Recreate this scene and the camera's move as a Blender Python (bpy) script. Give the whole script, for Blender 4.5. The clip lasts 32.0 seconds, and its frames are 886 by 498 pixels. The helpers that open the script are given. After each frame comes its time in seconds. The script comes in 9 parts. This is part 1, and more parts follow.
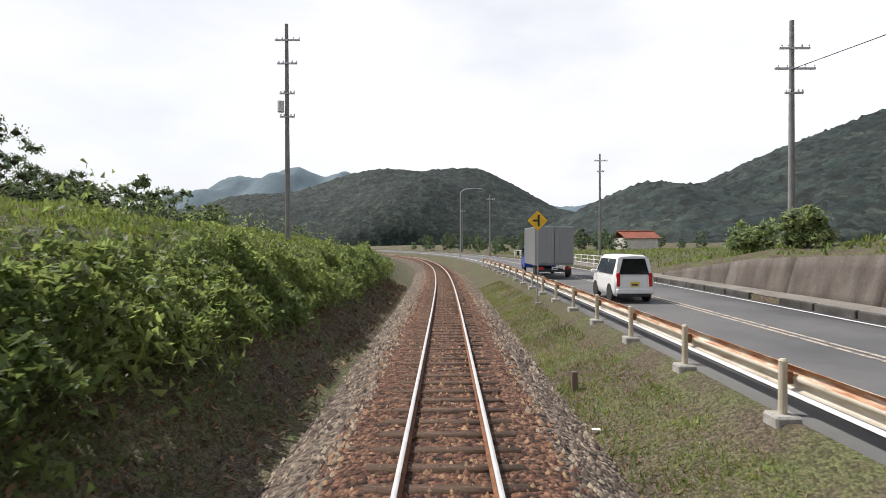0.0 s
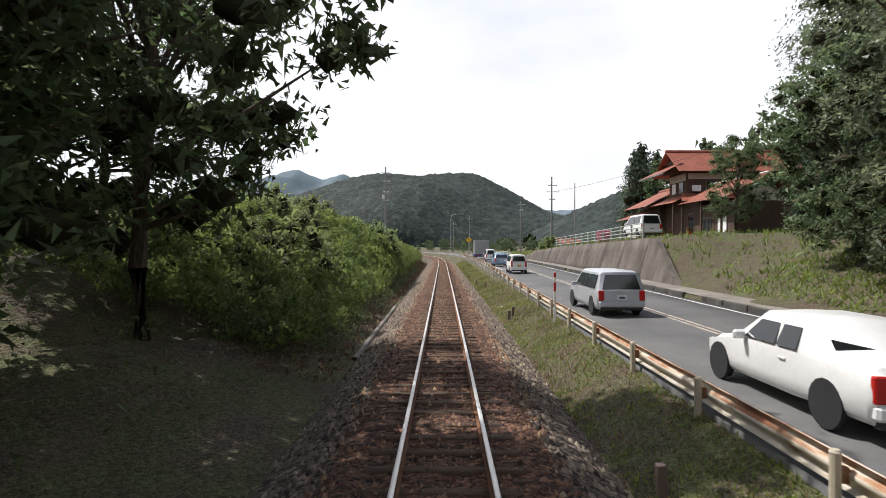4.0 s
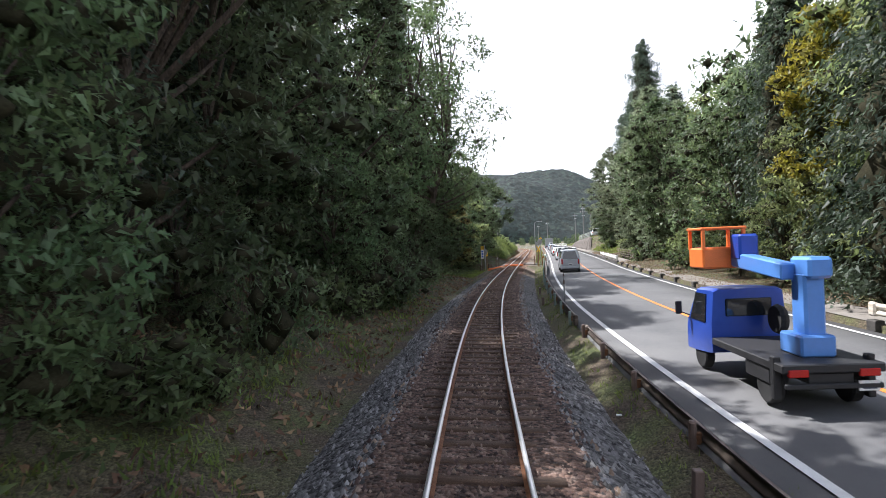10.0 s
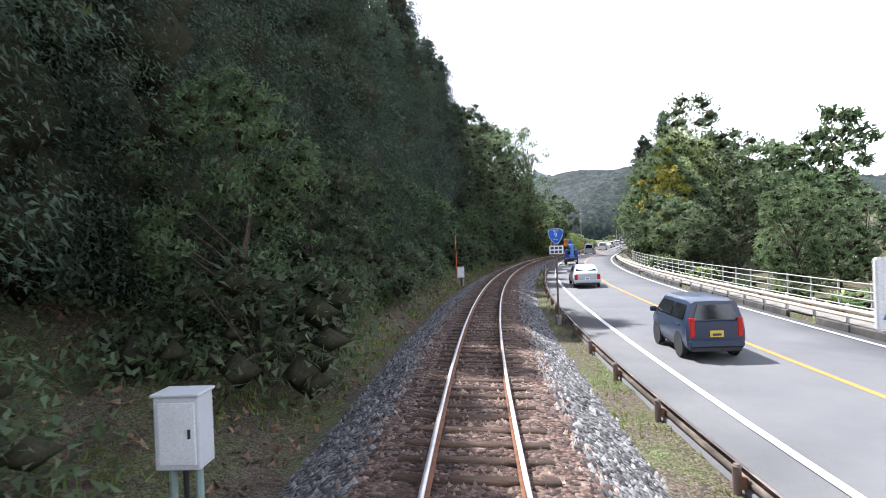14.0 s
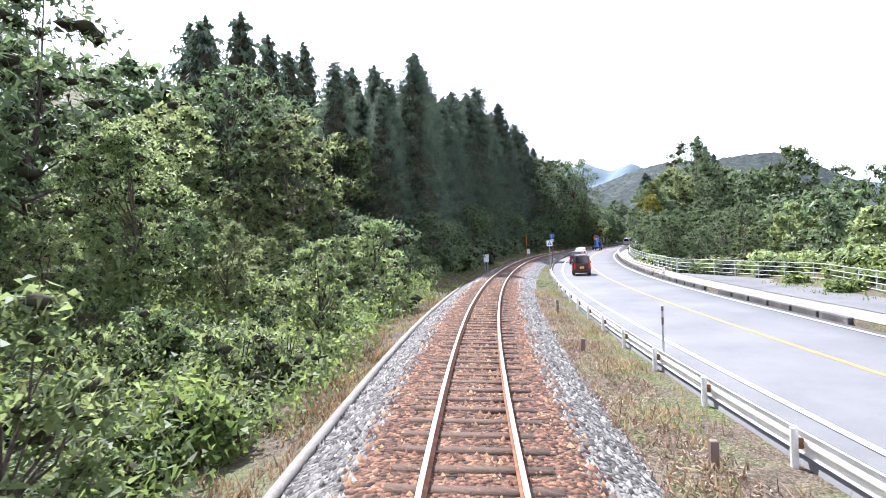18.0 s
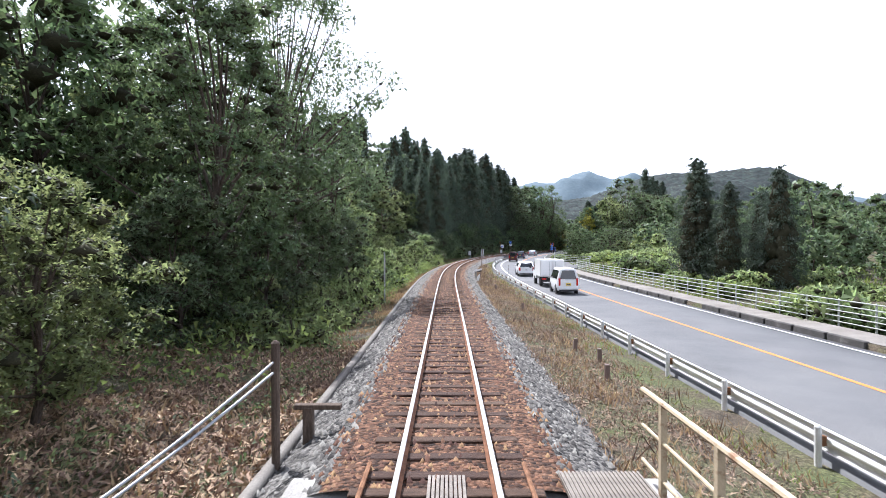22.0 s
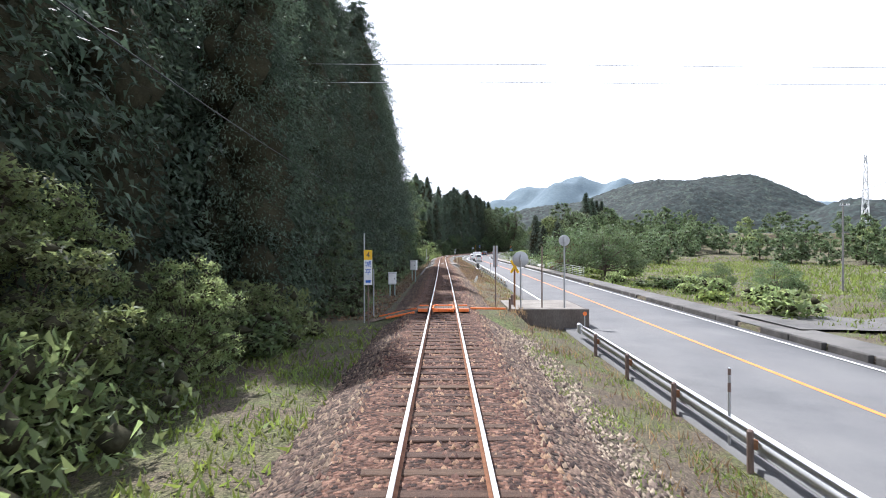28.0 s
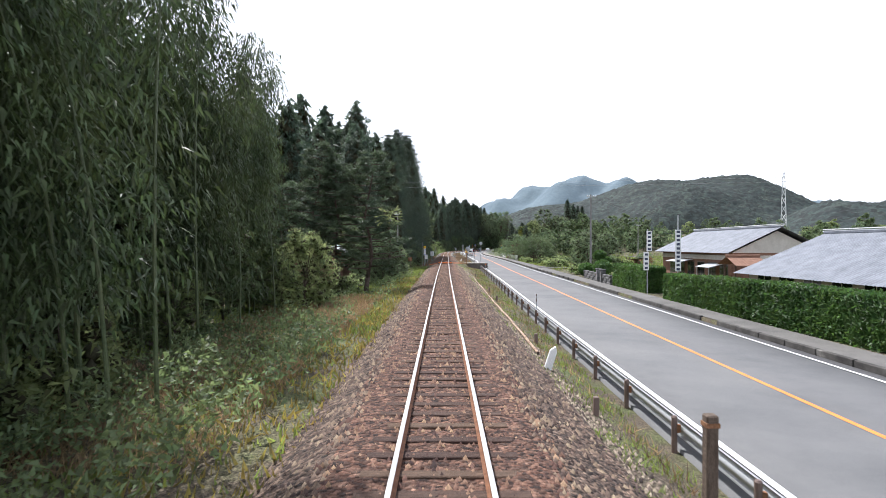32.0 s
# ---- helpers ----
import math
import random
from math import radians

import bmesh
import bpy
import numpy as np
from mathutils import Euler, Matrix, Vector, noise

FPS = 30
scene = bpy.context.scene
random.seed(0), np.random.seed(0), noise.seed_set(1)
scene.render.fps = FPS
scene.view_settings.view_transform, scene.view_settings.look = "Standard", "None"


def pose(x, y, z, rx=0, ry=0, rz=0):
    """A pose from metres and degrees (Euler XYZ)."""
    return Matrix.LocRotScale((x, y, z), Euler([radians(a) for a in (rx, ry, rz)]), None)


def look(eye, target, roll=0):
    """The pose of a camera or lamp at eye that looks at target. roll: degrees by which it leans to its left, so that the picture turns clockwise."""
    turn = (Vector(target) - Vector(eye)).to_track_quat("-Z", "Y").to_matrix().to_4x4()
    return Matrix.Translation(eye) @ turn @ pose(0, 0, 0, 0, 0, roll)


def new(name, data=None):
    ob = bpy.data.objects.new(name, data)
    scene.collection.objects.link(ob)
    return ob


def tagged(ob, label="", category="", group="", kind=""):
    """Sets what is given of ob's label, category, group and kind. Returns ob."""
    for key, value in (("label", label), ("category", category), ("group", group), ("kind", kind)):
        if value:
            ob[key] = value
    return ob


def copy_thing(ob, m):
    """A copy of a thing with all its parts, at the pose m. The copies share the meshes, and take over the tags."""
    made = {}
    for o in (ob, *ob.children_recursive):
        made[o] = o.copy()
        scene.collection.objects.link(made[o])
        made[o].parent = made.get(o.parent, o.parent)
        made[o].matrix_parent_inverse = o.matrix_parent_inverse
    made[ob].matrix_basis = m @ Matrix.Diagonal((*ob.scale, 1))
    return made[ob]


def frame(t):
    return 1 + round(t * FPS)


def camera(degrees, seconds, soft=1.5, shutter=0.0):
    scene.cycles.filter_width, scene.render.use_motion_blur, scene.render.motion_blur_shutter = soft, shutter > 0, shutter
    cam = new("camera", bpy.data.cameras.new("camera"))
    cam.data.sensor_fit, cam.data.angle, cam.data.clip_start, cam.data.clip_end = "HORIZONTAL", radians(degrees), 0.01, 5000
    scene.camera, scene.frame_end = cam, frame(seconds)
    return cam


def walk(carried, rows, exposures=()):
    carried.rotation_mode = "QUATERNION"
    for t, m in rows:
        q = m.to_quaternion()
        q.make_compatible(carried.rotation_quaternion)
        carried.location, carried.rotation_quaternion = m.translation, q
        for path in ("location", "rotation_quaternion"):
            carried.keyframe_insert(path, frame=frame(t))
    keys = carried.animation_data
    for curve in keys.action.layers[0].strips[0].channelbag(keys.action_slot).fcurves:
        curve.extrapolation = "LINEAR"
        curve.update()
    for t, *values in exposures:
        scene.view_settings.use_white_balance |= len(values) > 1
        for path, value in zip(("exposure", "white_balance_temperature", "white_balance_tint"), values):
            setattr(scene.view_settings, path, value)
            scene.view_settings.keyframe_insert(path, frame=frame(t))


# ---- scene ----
from mathutils import Quaternion

# Railway centreline: curvature in 1/km every 10 m, left bends positive, from station -560 m to 140 m.
KAPPA = [-0.35, -0.33, -0.30, -0.28, -0.25, -0.22, -0.19, -0.16, -0.13, -0.09, -0.05, -0.05, -0.08, -0.15, -0.19, -0.18, -0.14, -0.08, 0.00, 0.10, 0.15, 0.12, 0.03, -0.08, -0.10, 0.03, 0.14, -0.07, -0.78, -1.82, -2.73, -3.17, -3.22, -3.05, -2.82, -2.69, -2.71, -2.80, -2.90, -3.01, -3.11, -3.20, -3.23, -3.02, -2.46, -1.68, -0.86, -0.26, -0.04, -0.03, -0.00, 0.08, 0.11, 0.06, 0.04, 0.01, -0.05, 0.01, 0.26, 0.66, 1.14, 1.62, 2.04, 2.43, 2.79, 3.13, 3.44, 3.75, 4.04, 4.34, 4.63]
TS = np.arange(-760.0, 420.1, 2.0)
TK = np.interp(TS, np.arange(-560.0, 141.0, 10.0), KAPPA, left=0.0, right=0.0) * 1e-3
TH = np.cumsum(TK) * 2.0
TH -= TH[380]
TX, TY = np.cumsum(-np.sin(TH)) * 2.0, np.cumsum(np.cos(TH)) * 2.0
TX, TY = TX - TX[380], TY - TY[380]

# t, x, y, yaw, pitch, roll of the camera in the train's end window
EYE = 2.62
ROWS = [
    (0.0, -0.01, 0.00, 0.30, -0.54, -0.22),
    (0.5, 0.01, -7.39, 0.25, -0.57, -0.35),
    (1.0, 0.01, -14.88, 0.15, -0.61, -0.22),
    (1.5, 0.01, -22.47, 0.14, -0.47, -0.07),
    (2.0, -0.00, -30.15, 0.35, -0.37, 0.08),
    (2.5, -0.01, -37.88, 0.29, -0.40, 0.11),
    (3.0, -0.01, -45.60, -0.04, -0.38, 0.24),
    (3.5, -0.05, -53.31, -0.10, -0.28, 0.25),
    (4.0, -0.06, -61.01, -0.08, -0.28, 0.11),
    (4.5, -0.08, -68.67, -0.04, -0.29, 0.03),
    (5.0, -0.10, -76.24, 0.02, -0.29, -0.03),
    (5.5, -0.12, -83.72, 0.08, -0.30, -0.10),
    (6.0, -0.12, -91.12, 0.25, -0.50, -0.41),
    (6.5, -0.12, -98.48, 0.60, -0.49, -0.82),
    (7.0, -0.11, -105.86, 1.63, -0.47, -1.32),
    (7.5, 0.03, -113.25, 2.63, -0.45, -1.90),
    (8.0, 0.24, -120.67, 3.94, -0.37, -2.43),
    (8.5, 0.59, -128.12, 5.22, -0.34, -2.76),
    (9.0, 1.08, -135.63, 6.69, -0.25, -2.79),
    (9.5, 1.76, -143.21, 7.91, -0.25, -2.66),
    (10.0, 2.60, -150.84, 9.35, -0.30, -2.52),
    (10.5, 3.65, -158.44, 10.54, -0.25, -2.39),
    (11.0, 4.85, -165.93, 11.92, -0.41, -2.37),
    (11.5, 6.24, -173.29, 13.13, -0.27, -2.41),
    (12.0, 7.78, -180.53, 14.53, -0.44, -2.42),
    (12.5, 9.47, -187.67, 15.94, -0.44, -2.31),
    (13.0, 11.25, -194.73, 17.37, -0.52, -2.13),
    (13.5, 13.20, -201.68, 18.58, -0.38, -2.16),
    (14.0, 15.27, -208.55, 19.59, -0.36, -2.32),
    (14.5, 17.43, -215.30, 20.66, -0.35, -2.41),
    (15.0, 19.67, -221.91, 21.82, -0.34, -2.45),
    (15.5, 21.99, -228.39, 23.09, -0.32, -2.44),
    (16.0, 24.41, -234.71, 24.06, -0.55, -2.47),
    (16.5, 26.93, -240.89, 25.24, -0.71, -2.58),
    (17.0, 29.58, -246.92, 26.45, -0.78, -2.49),
    (17.5, 32.32, -252.82, 27.62, -0.76, -2.34),
    (18.0, 35.11, -258.59, 28.53, -0.70, -2.11),
    (18.5, 38.01, -264.31, 28.99, -0.74, -1.89),
    (19.0, 41.01, -270.09, 29.12, -0.66, -1.59),
    (19.5, 44.11, -275.94, 29.13, -0.71, -1.26),
    (20.0, 47.27, -281.85, 28.84, -0.73, -0.85),
    (20.5, 50.48, -287.87, 28.74, -0.71, -0.49),
    (21.0, 53.75, -293.97, 28.65, -0.67, -0.26),
    (21.5, 57.07, -300.17, 28.63, -0.60, -0.16),
    (22.0, 60.44, -306.47, 28.65, -0.55, -0.11),
    (22.5, 63.86, -312.87, 28.67, -0.40, -0.07),
    (23.0, 67.36, -319.33, 28.48, -0.57, -0.15),
    (23.5, 70.89, -325.90, 28.45, -0.64, -0.07),
    (24.0, 74.48, -332.56, 28.42, -0.70, 0.02),
    (24.5, 78.07, -339.27, 28.29, -0.68, 0.08),
    (25.0, 81.65, -345.97, 28.34, -0.62, 0.09),
    (25.5, 85.25, -352.67, 28.09, -0.60, 0.10),
    (26.0, 88.83, -359.36, 28.06, -0.52, 0.05),
    (26.5, 92.40, -366.06, 28.06, -0.44, 0.03),
    (27.0, 95.98, -372.77, 28.09, -0.36, 0.03),
    (27.5, 99.57, -379.49, 28.14, -0.29, 0.04),
    (28.0, 103.16, -386.22, 28.15, -0.22, -0.07),
    (28.5, 106.79, -392.95, 28.19, -0.18, -0.06),
    (29.0, 110.42, -399.70, 28.27, -0.22, 0.09),
    (29.5, 114.07, -406.44, 28.29, -0.24, 0.12),
    (30.0, 117.74, -413.19, 28.35, -0.24, -0.02),
    (30.5, 121.41, -419.94, 28.38, -0.32, 0.00),
    (31.0, 125.10, -426.71, 28.41, -0.35, -0.09),
    (31.5, 128.80, -433.49, 28.42, -0.30, -0.04),
    (32.0, 132.50, -440.29, 28.59, -0.39, -0.00),
]
cam = camera(76.0, 32.0, soft=0.8, shutter=0.06)
walk(cam, [(t, pose(x, y, EYE, 90 + p, 0, w) @ pose(0, 0, 0, 0, 0, r)) for t, x, y, w, p, r in ROWS], [(0, -0.07, 6480, 11), (3.5, -0.02, 6450, 11), (6, 0.08, 6360, 12), (7, 0.28, 6350, 12), (8, 0.6, 6200, 13), (9, 0.78, 6120, 13), (10, 0.82, 6090, 13), (13, 1.01, 5990, 13), (16, 1.37, 5790, 15), (17, 1.4, 5780, 16), (18, 1.38, 5750, 16), (19, 1.13, 5780, 15), (20, 0.88, 5740, 14), (22, 0.8, 5780, 14), (25, 0.58, 5900, 16), (28, 0.8, 5930, 13), (30, 0.78, 6070, 13), (32, 0.54, 6050, 12)])

# ---------------------------------------------------------------- light
world = bpy.data.worlds.new("sky")
scene.world = world
world.use_nodes = True
wn, wl = world.node_tree.nodes, world.node_tree.links
SUN_LEFT, SUN_UP = 62.0, 56.0
sky = wn.new("ShaderNodeTexSky")
sky.sky_type, sky.sun_disc = "NISHITA", False
sky.sun_elevation, sky.sun_rotation = radians(SUN_UP), radians(-SUN_LEFT)
sky.dust_density, sky.air_density, sky.altitude = 3.0, 1.0, 200
veil_at = wn.new("ShaderNodeTexCoord")
veil_map = wn.new("ShaderNodeMapping")
veil_map.inputs["Scale"].default_value = (1.0, 1.0, 2.6)
veil = wn.new("ShaderNodeTexNoise")
veil.inputs["Scale"].default_value, veil.inputs["Detail"].default_value = 1.6, 7
veil_ramp = wn.new("ShaderNodeMapRange")
veil_ramp.inputs["From Min"].default_value, veil_ramp.inputs["From Max"].default_value = 0.36, 0.62
veil_ramp.inputs["To Min"].default_value, veil_ramp.inputs["To Max"].default_value = 0.6, 0.98
veil_mix = wn.new("ShaderNodeMix")
veil_mix.data_type = "RGBA"
veil_mix.inputs[7].default_value = (11.9, 12.1, 12.6, 1)
background = wn["Background"]
background.inputs["Strength"].default_value = 0.092
wl.new(veil_at.outputs["Generated"], veil_map.inputs["Vector"])
wl.new(veil_map.outputs["Vector"], veil.inputs["Vector"])
wl.new(veil.outputs["Fac"], veil_ramp.inputs["Value"])
# the haze is thick near the horizon and thins out towards the zenith
veil_sep = wn.new("ShaderNodeSeparateXYZ")
thin = wn.new("ShaderNodeMapRange")
thin.interpolation_type = "SMOOTHSTEP"
thin.inputs["From Min"].default_value, thin.inputs["From Max"].default_value = 0.4, 0.86
thin.inputs["To Min"].default_value, thin.inputs["To Max"].default_value = 1.0, 0.12
veil_thin = wn.new("ShaderNodeMath")
veil_thin.operation = "MULTIPLY"
wl.new(veil_at.outputs["Generated"], veil_sep.inputs["Vector"])
wl.new(veil_sep.outputs["Z"], thin.inputs["Value"])
wl.new(veil_ramp.outputs["Result"], veil_thin.inputs[0])
wl.new(thin.outputs["Result"], veil_thin.inputs[1])
wl.new(veil_thin.outputs["Value"], veil_mix.inputs[0])
wl.new(sky.outputs["Color"], veil_mix.inputs[6])
wl.new(veil_mix.outputs[2], background.inputs["Color"])
sun = new("sun", bpy.data.lights.new("sun", "SUN"))
sun.data.energy, sun.data.angle, sun.data.color = 5.0, radians(0.6), (1.0, 0.965, 0.91)
a, b = radians(SUN_LEFT), radians(SUN_UP)
sun.matrix_world = look((0, 0, 60), Vector((0, 0, 60)) - Vector((-math.sin(a) * math.cos(b), math.cos(a) * math.cos(b), math.sin(b))))

# ---------------------------------------------------------------- helpers


def along(s, off=0.0):
    """World x, y at a station and an offset to the right of the track."""
    th = np.interp(s, TS, TH)
    return np.interp(s, TS, TX) + np.cos(th) * off, np.interp(s, TS, TY) + np.sin(th) * off


def spot(s, off, z, turn=0.0):
    """The pose of a thing beside the track: its y runs along the line, away from the train; its x to the right."""
    x, y = along(s, off)
    return Matrix.LocRotScale((x, y, z), Euler((0, 0, float(np.interp(s, TS, TH)) + radians(turn))), None)


def cant(s):
    return np.interp(s, [-300, -262, -125, -90], [0.0, 2.5, 2.5, 0.0])


def fast_mesh(name, verts, faces):
    """A mesh from arrays, all faces with the same count of corners."""
    verts, faces = np.asarray(verts, np.float32), np.asarray(faces, np.int32)
    me = bpy.data.meshes.new(name)
    me.vertices.add(len(verts))
    me.vertices.foreach_set("co", verts.ravel())
    me.loops.add(faces.size)
    me.loops.foreach_set("vertex_index", faces.ravel())
    me.polygons.add(len(faces))
    me.polygons.foreach_set("loop_start", np.arange(0, faces.size, faces.shape[1], dtype=np.int32))
    me.update(calc_edges=True)
    return me


def thing(name, m, label, category, group="", kind=""):
    ob = new(name)
    ob.empty_display_size = 0.2
    ob.matrix_world = m
    return tagged(ob, label, category, group, kind)


def part(name, data, material, parent, label="", m=None, smooth=False, kind=""):
    """Links a mesh or a bmesh as one object under a thing, in the thing's own space."""
    if isinstance(data, bmesh.types.BMesh):
        me = bpy.data.meshes.new(name)
        data.to_mesh(me)
        data.free()
        data = me
    if not data.materials:
        data.materials.append(material)
    if smooth:
        data.polygons.foreach_set("use_smooth", np.ones(len(data.polygons), bool))
        data.set_sharp_from_angle(angle=radians(38))
    ob = new(name, data)
    ob.parent = parent
    if m is not None:
        ob.matrix_basis = m
    return tagged(ob, label, kind=kind)


def solid(name, data, material, label, category, m=None, group="", kind="", smooth=False):
    """A thing of one mesh."""
    ob = part(name, data, material, None, label, m, smooth, kind)
    return tagged(ob, category=category, group=group)


def box(bm, c, size, m=None, bevel=0.0):
    made = bmesh.ops.create_cube(bm, size=1.0, matrix=(m or Matrix()) @ Matrix.LocRotScale(c, None, size))
    if bevel:
        edges = list({e for v in made["verts"] for e in v.link_edges})
        bmesh.ops.bevel(bm, geom=edges, offset=bevel, segments=1, affect="EDGES", profile=0.5)
    return bm


def rod(bm, p, q, r, r2=None, n=8):
    p, q = Vector(p), Vector(q)
    m = Matrix.Translation((p + q) / 2) @ (q - p).to_track_quat("Z", "Y").to_matrix().to_4x4()
    bmesh.ops.create_cone(bm, cap_ends=True, segments=n, radius1=r, radius2=r if r2 is None else r2, depth=(q - p).length, matrix=m)
    return bm


def lathe(bm, profile, n=16, m=None, axis="Z"):
    """Turns (radius, height) pairs round an axis."""
    rings = []
    for r, h in profile:
        ring = []
        for k in range(n):
            w = 2 * math.pi * k / n
            v = Vector((r * math.cos(w), r * math.sin(w), h)) if axis == "Z" else Vector((h, r * math.cos(w), r * math.sin(w)))
            ring.append(bm.verts.new((m @ v) if m else v))
        rings.append(ring)
    for a, b in zip(rings, rings[1:]):
        for k in range(n):
            bm.faces.new((a[k], a[(k + 1) % n], b[(k + 1) % n], b[k]))
    bm.faces.new(list(reversed(rings[0])))
    bm.faces.new(rings[-1])
    return bm


def plate(bm, pts, thick, m=None):
    """A flat outline in x, z made thick along y."""
    f = [bm.verts.new((m or Matrix()) @ Vector((x, -thick / 2, z))) for x, z in pts]
    b = [bm.verts.new((m or Matrix()) @ Vector((x, thick / 2, z))) for x, z in pts]
    bm.faces.new(f)
    bm.faces.new(list(reversed(b)))
    for k in range(len(pts)):
        j = (k + 1) % len(pts)
        bm.faces.new((f[j], f[k], b[k], b[j]))
    bmesh.ops.recalc_face_normals(bm, faces=bm.faces)
    return bm


def swept(name, s, profile, closed=True):
    """Sweeps a profile along the line: profile(s) gives arrays of offsets and heights, shape (len(s), k)."""
    off, z = profile(s)
    k = off.shape[1]
    x, y = along(s[:, None], off)
    verts = np.stack([x, y, z], -1).reshape(-1, 3)
    i, j = np.meshgrid(np.arange(len(s) - 1), np.arange(k if closed else k - 1), indexing="ij")
    j2 = (j + 1) % k
    faces = np.stack([i * k + j, i * k + j2, (i + 1) * k + j2, (i + 1) * k + j], -1).reshape(-1, 4)
    me = fast_mesh(name, verts, faces)
    return me


def label_text(text, size, m, material, parent, name="lettering"):
    cu = bpy.data.curves.new(name, "FONT")
    cu.body, cu.size, cu.align_x, cu.align_y, cu.extrude = text, size, "CENTER", "CENTER", 0.002
    ob = new("lettering_source", cu)
    me = bpy.data.meshes.new_from_object(ob.evaluated_get(bpy.context.evaluated_depsgraph_get()))
    bpy.data.objects.remove(ob)
    return part(name, me, material, parent, "", m)


# ---------------------------------------------------------------- materials
def surface(name, stops, scale=3.0, rough=0.8, metal=0.0, bump=0.25, bump_scale=30.0, fine=0.3, stretch=(1, 1, 1), world_space=False,
            vary=0.0, island=0.0, through_light=0.0, gloss=0.4, cells=0.0, wear=None, deep=0.02, spread=(0.45, 1.6)):
    """A procedural surface: colour stops driven by noise, finer mottling, bump; vary: from object to object; island: from piece to piece."""
    mt = bpy.data.materials.new(name)
    mt.use_nodes = True
    n, l = mt.node_tree.nodes, mt.node_tree.links
    sh = n["Principled BSDF"]
    out = n["Material Output"]
    if world_space:
        src = n.new("ShaderNodeNewGeometry").outputs["Position"]
    else:
        src = n.new("ShaderNodeTexCoord").outputs["Object"]
    mp = n.new("ShaderNodeMapping")
    mp.inputs["Scale"].default_value = stretch
    l.new(src, mp.inputs["Vector"])
    no = n.new("ShaderNodeTexNoise")
    no.inputs["Scale"].default_value, no.inputs["Detail"].default_value, no.inputs["Roughness"].default_value = scale, 8, 0.62
    l.new(mp.outputs["Vector"], no.inputs["Vector"])
    ramp = n.new("ShaderNodeValToRGB")
    el = ramp.color_ramp.elements
    for k, (at, c) in enumerate(stops):
        e = el[k] if k < 2 else el.new(at)
        e.position, e.color = at, (*c, 1)
    l.new(no.outputs["Fac"], ramp.inputs["Fac"])
    col = ramp.outputs["Color"]
    f = n.new("ShaderNodeTexNoise")
    f.inputs["Scale"].default_value, f.inputs["Detail"].default_value = bump_scale, 5
    l.new(mp.outputs["Vector"], f.inputs["Vector"])
    height = f.outputs["Fac"]
    if cells:
        vo = n.new("ShaderNodeTexVoronoi")
        vo.inputs["Scale"].default_value = cells
        l.new(mp.outputs["Vector"], vo.inputs["Vector"])
        sep = n.new("ShaderNodeSeparateColor")
        l.new(vo.outputs["Color"], sep.inputs["Color"])
        hs = n.new("ShaderNodeHueSaturation")
        mr = n.new("ShaderNodeMapRange")
        mr.inputs["To Min"].default_value, mr.inputs["To Max"].default_value = spread
        l.new(sep.outputs["Red"], mr.inputs["Value"])
        l.new(mr.outputs["Result"], hs.inputs["Value"])
        l.new(col, hs.inputs["Color"])
        col = hs.outputs["Color"]
        mul = n.new("ShaderNodeMath")
        mul.operation = "SUBTRACT"
        l.new(sep.outputs["Green"], mul.inputs[0])
        l.new(vo.outputs["Distance"], mul.inputs[1])
        height = mul.outputs["Value"]
    if fine:
        mr = n.new("ShaderNodeMapRange")
        mr.inputs["From Min"].default_value, mr.inputs["From Max"].default_value = 0.3, 0.7
        mr.inputs["To Min"].default_value, mr.inputs["To Max"].default_value = 1 - fine, 1 + fine
        l.new(f.outputs["Fac"], mr.inputs["Value"])
        hs = n.new("ShaderNodeHueSaturation")
        l.new(mr.outputs["Result"], hs.inputs["Value"])
        l.new(col, hs.inputs["Color"])
        col = hs.outputs["Color"]
    for amount, node, socket in ((vary, "ShaderNodeObjectInfo", "Random"), (island, "ShaderNodeNewGeometry", "Random Per Island")):
        if amount:
            r = n.new(node)
            mr = n.new("ShaderNodeMapRange")
            mr.inputs["To Min"].default_value, mr.inputs["To Max"].default_value = 1 - amount, 1 + amount
            l.new(r.outputs[socket], mr.inputs["Value"])
            hu = n.new("ShaderNodeMapRange")
            hu.inputs["To Min"].default_value, hu.inputs["To Max"].default_value = 0.5 - 0.035 * amount, 0.5 + 0.03 * amount
            l.new(r.outputs[socket], hu.inputs["Value"])
            hs = n.new("ShaderNodeHueSaturation")
            l.new(mr.outputs["Result"], hs.inputs["Value"])
            l.new(hu.outputs["Result"], hs.inputs["Hue"])
            l.new(col, hs.inputs["Color"])
            col = hs.outputs["Color"]
    if wear:
        at, c = wear
        w = n.new("ShaderNodeTexNoise")
        w.inputs["Scale"].default_value, w.inputs["Detail"].default_value, w.inputs["Roughness"].default_value = scale * 2.3, 9, 0.7
        l.new(mp.outputs["Vector"], w.inputs["Vector"])
        wr = n.new("ShaderNodeMapRange")
        wr.inputs["From Min"].default_value, wr.inputs["From Max"].default_value = at, at + 0.08
        l.new(w.outputs["Fac"], wr.inputs["Value"])
        mx = n.new("ShaderNodeMix")
        mx.data_type = "RGBA"
        l.new(wr.outputs["Result"], mx.inputs[0])
        l.new(col, mx.inputs[6])
        mx.inputs[7].default_value = (*c, 1)
        col = mx.outputs[2]
    l.new(col, sh.inputs["Base Color"])
    sh.inputs["Roughness"].default_value, sh.inputs["Metallic"].default_value = rough, metal
    sh.inputs["Specular IOR Level"].default_value = gloss
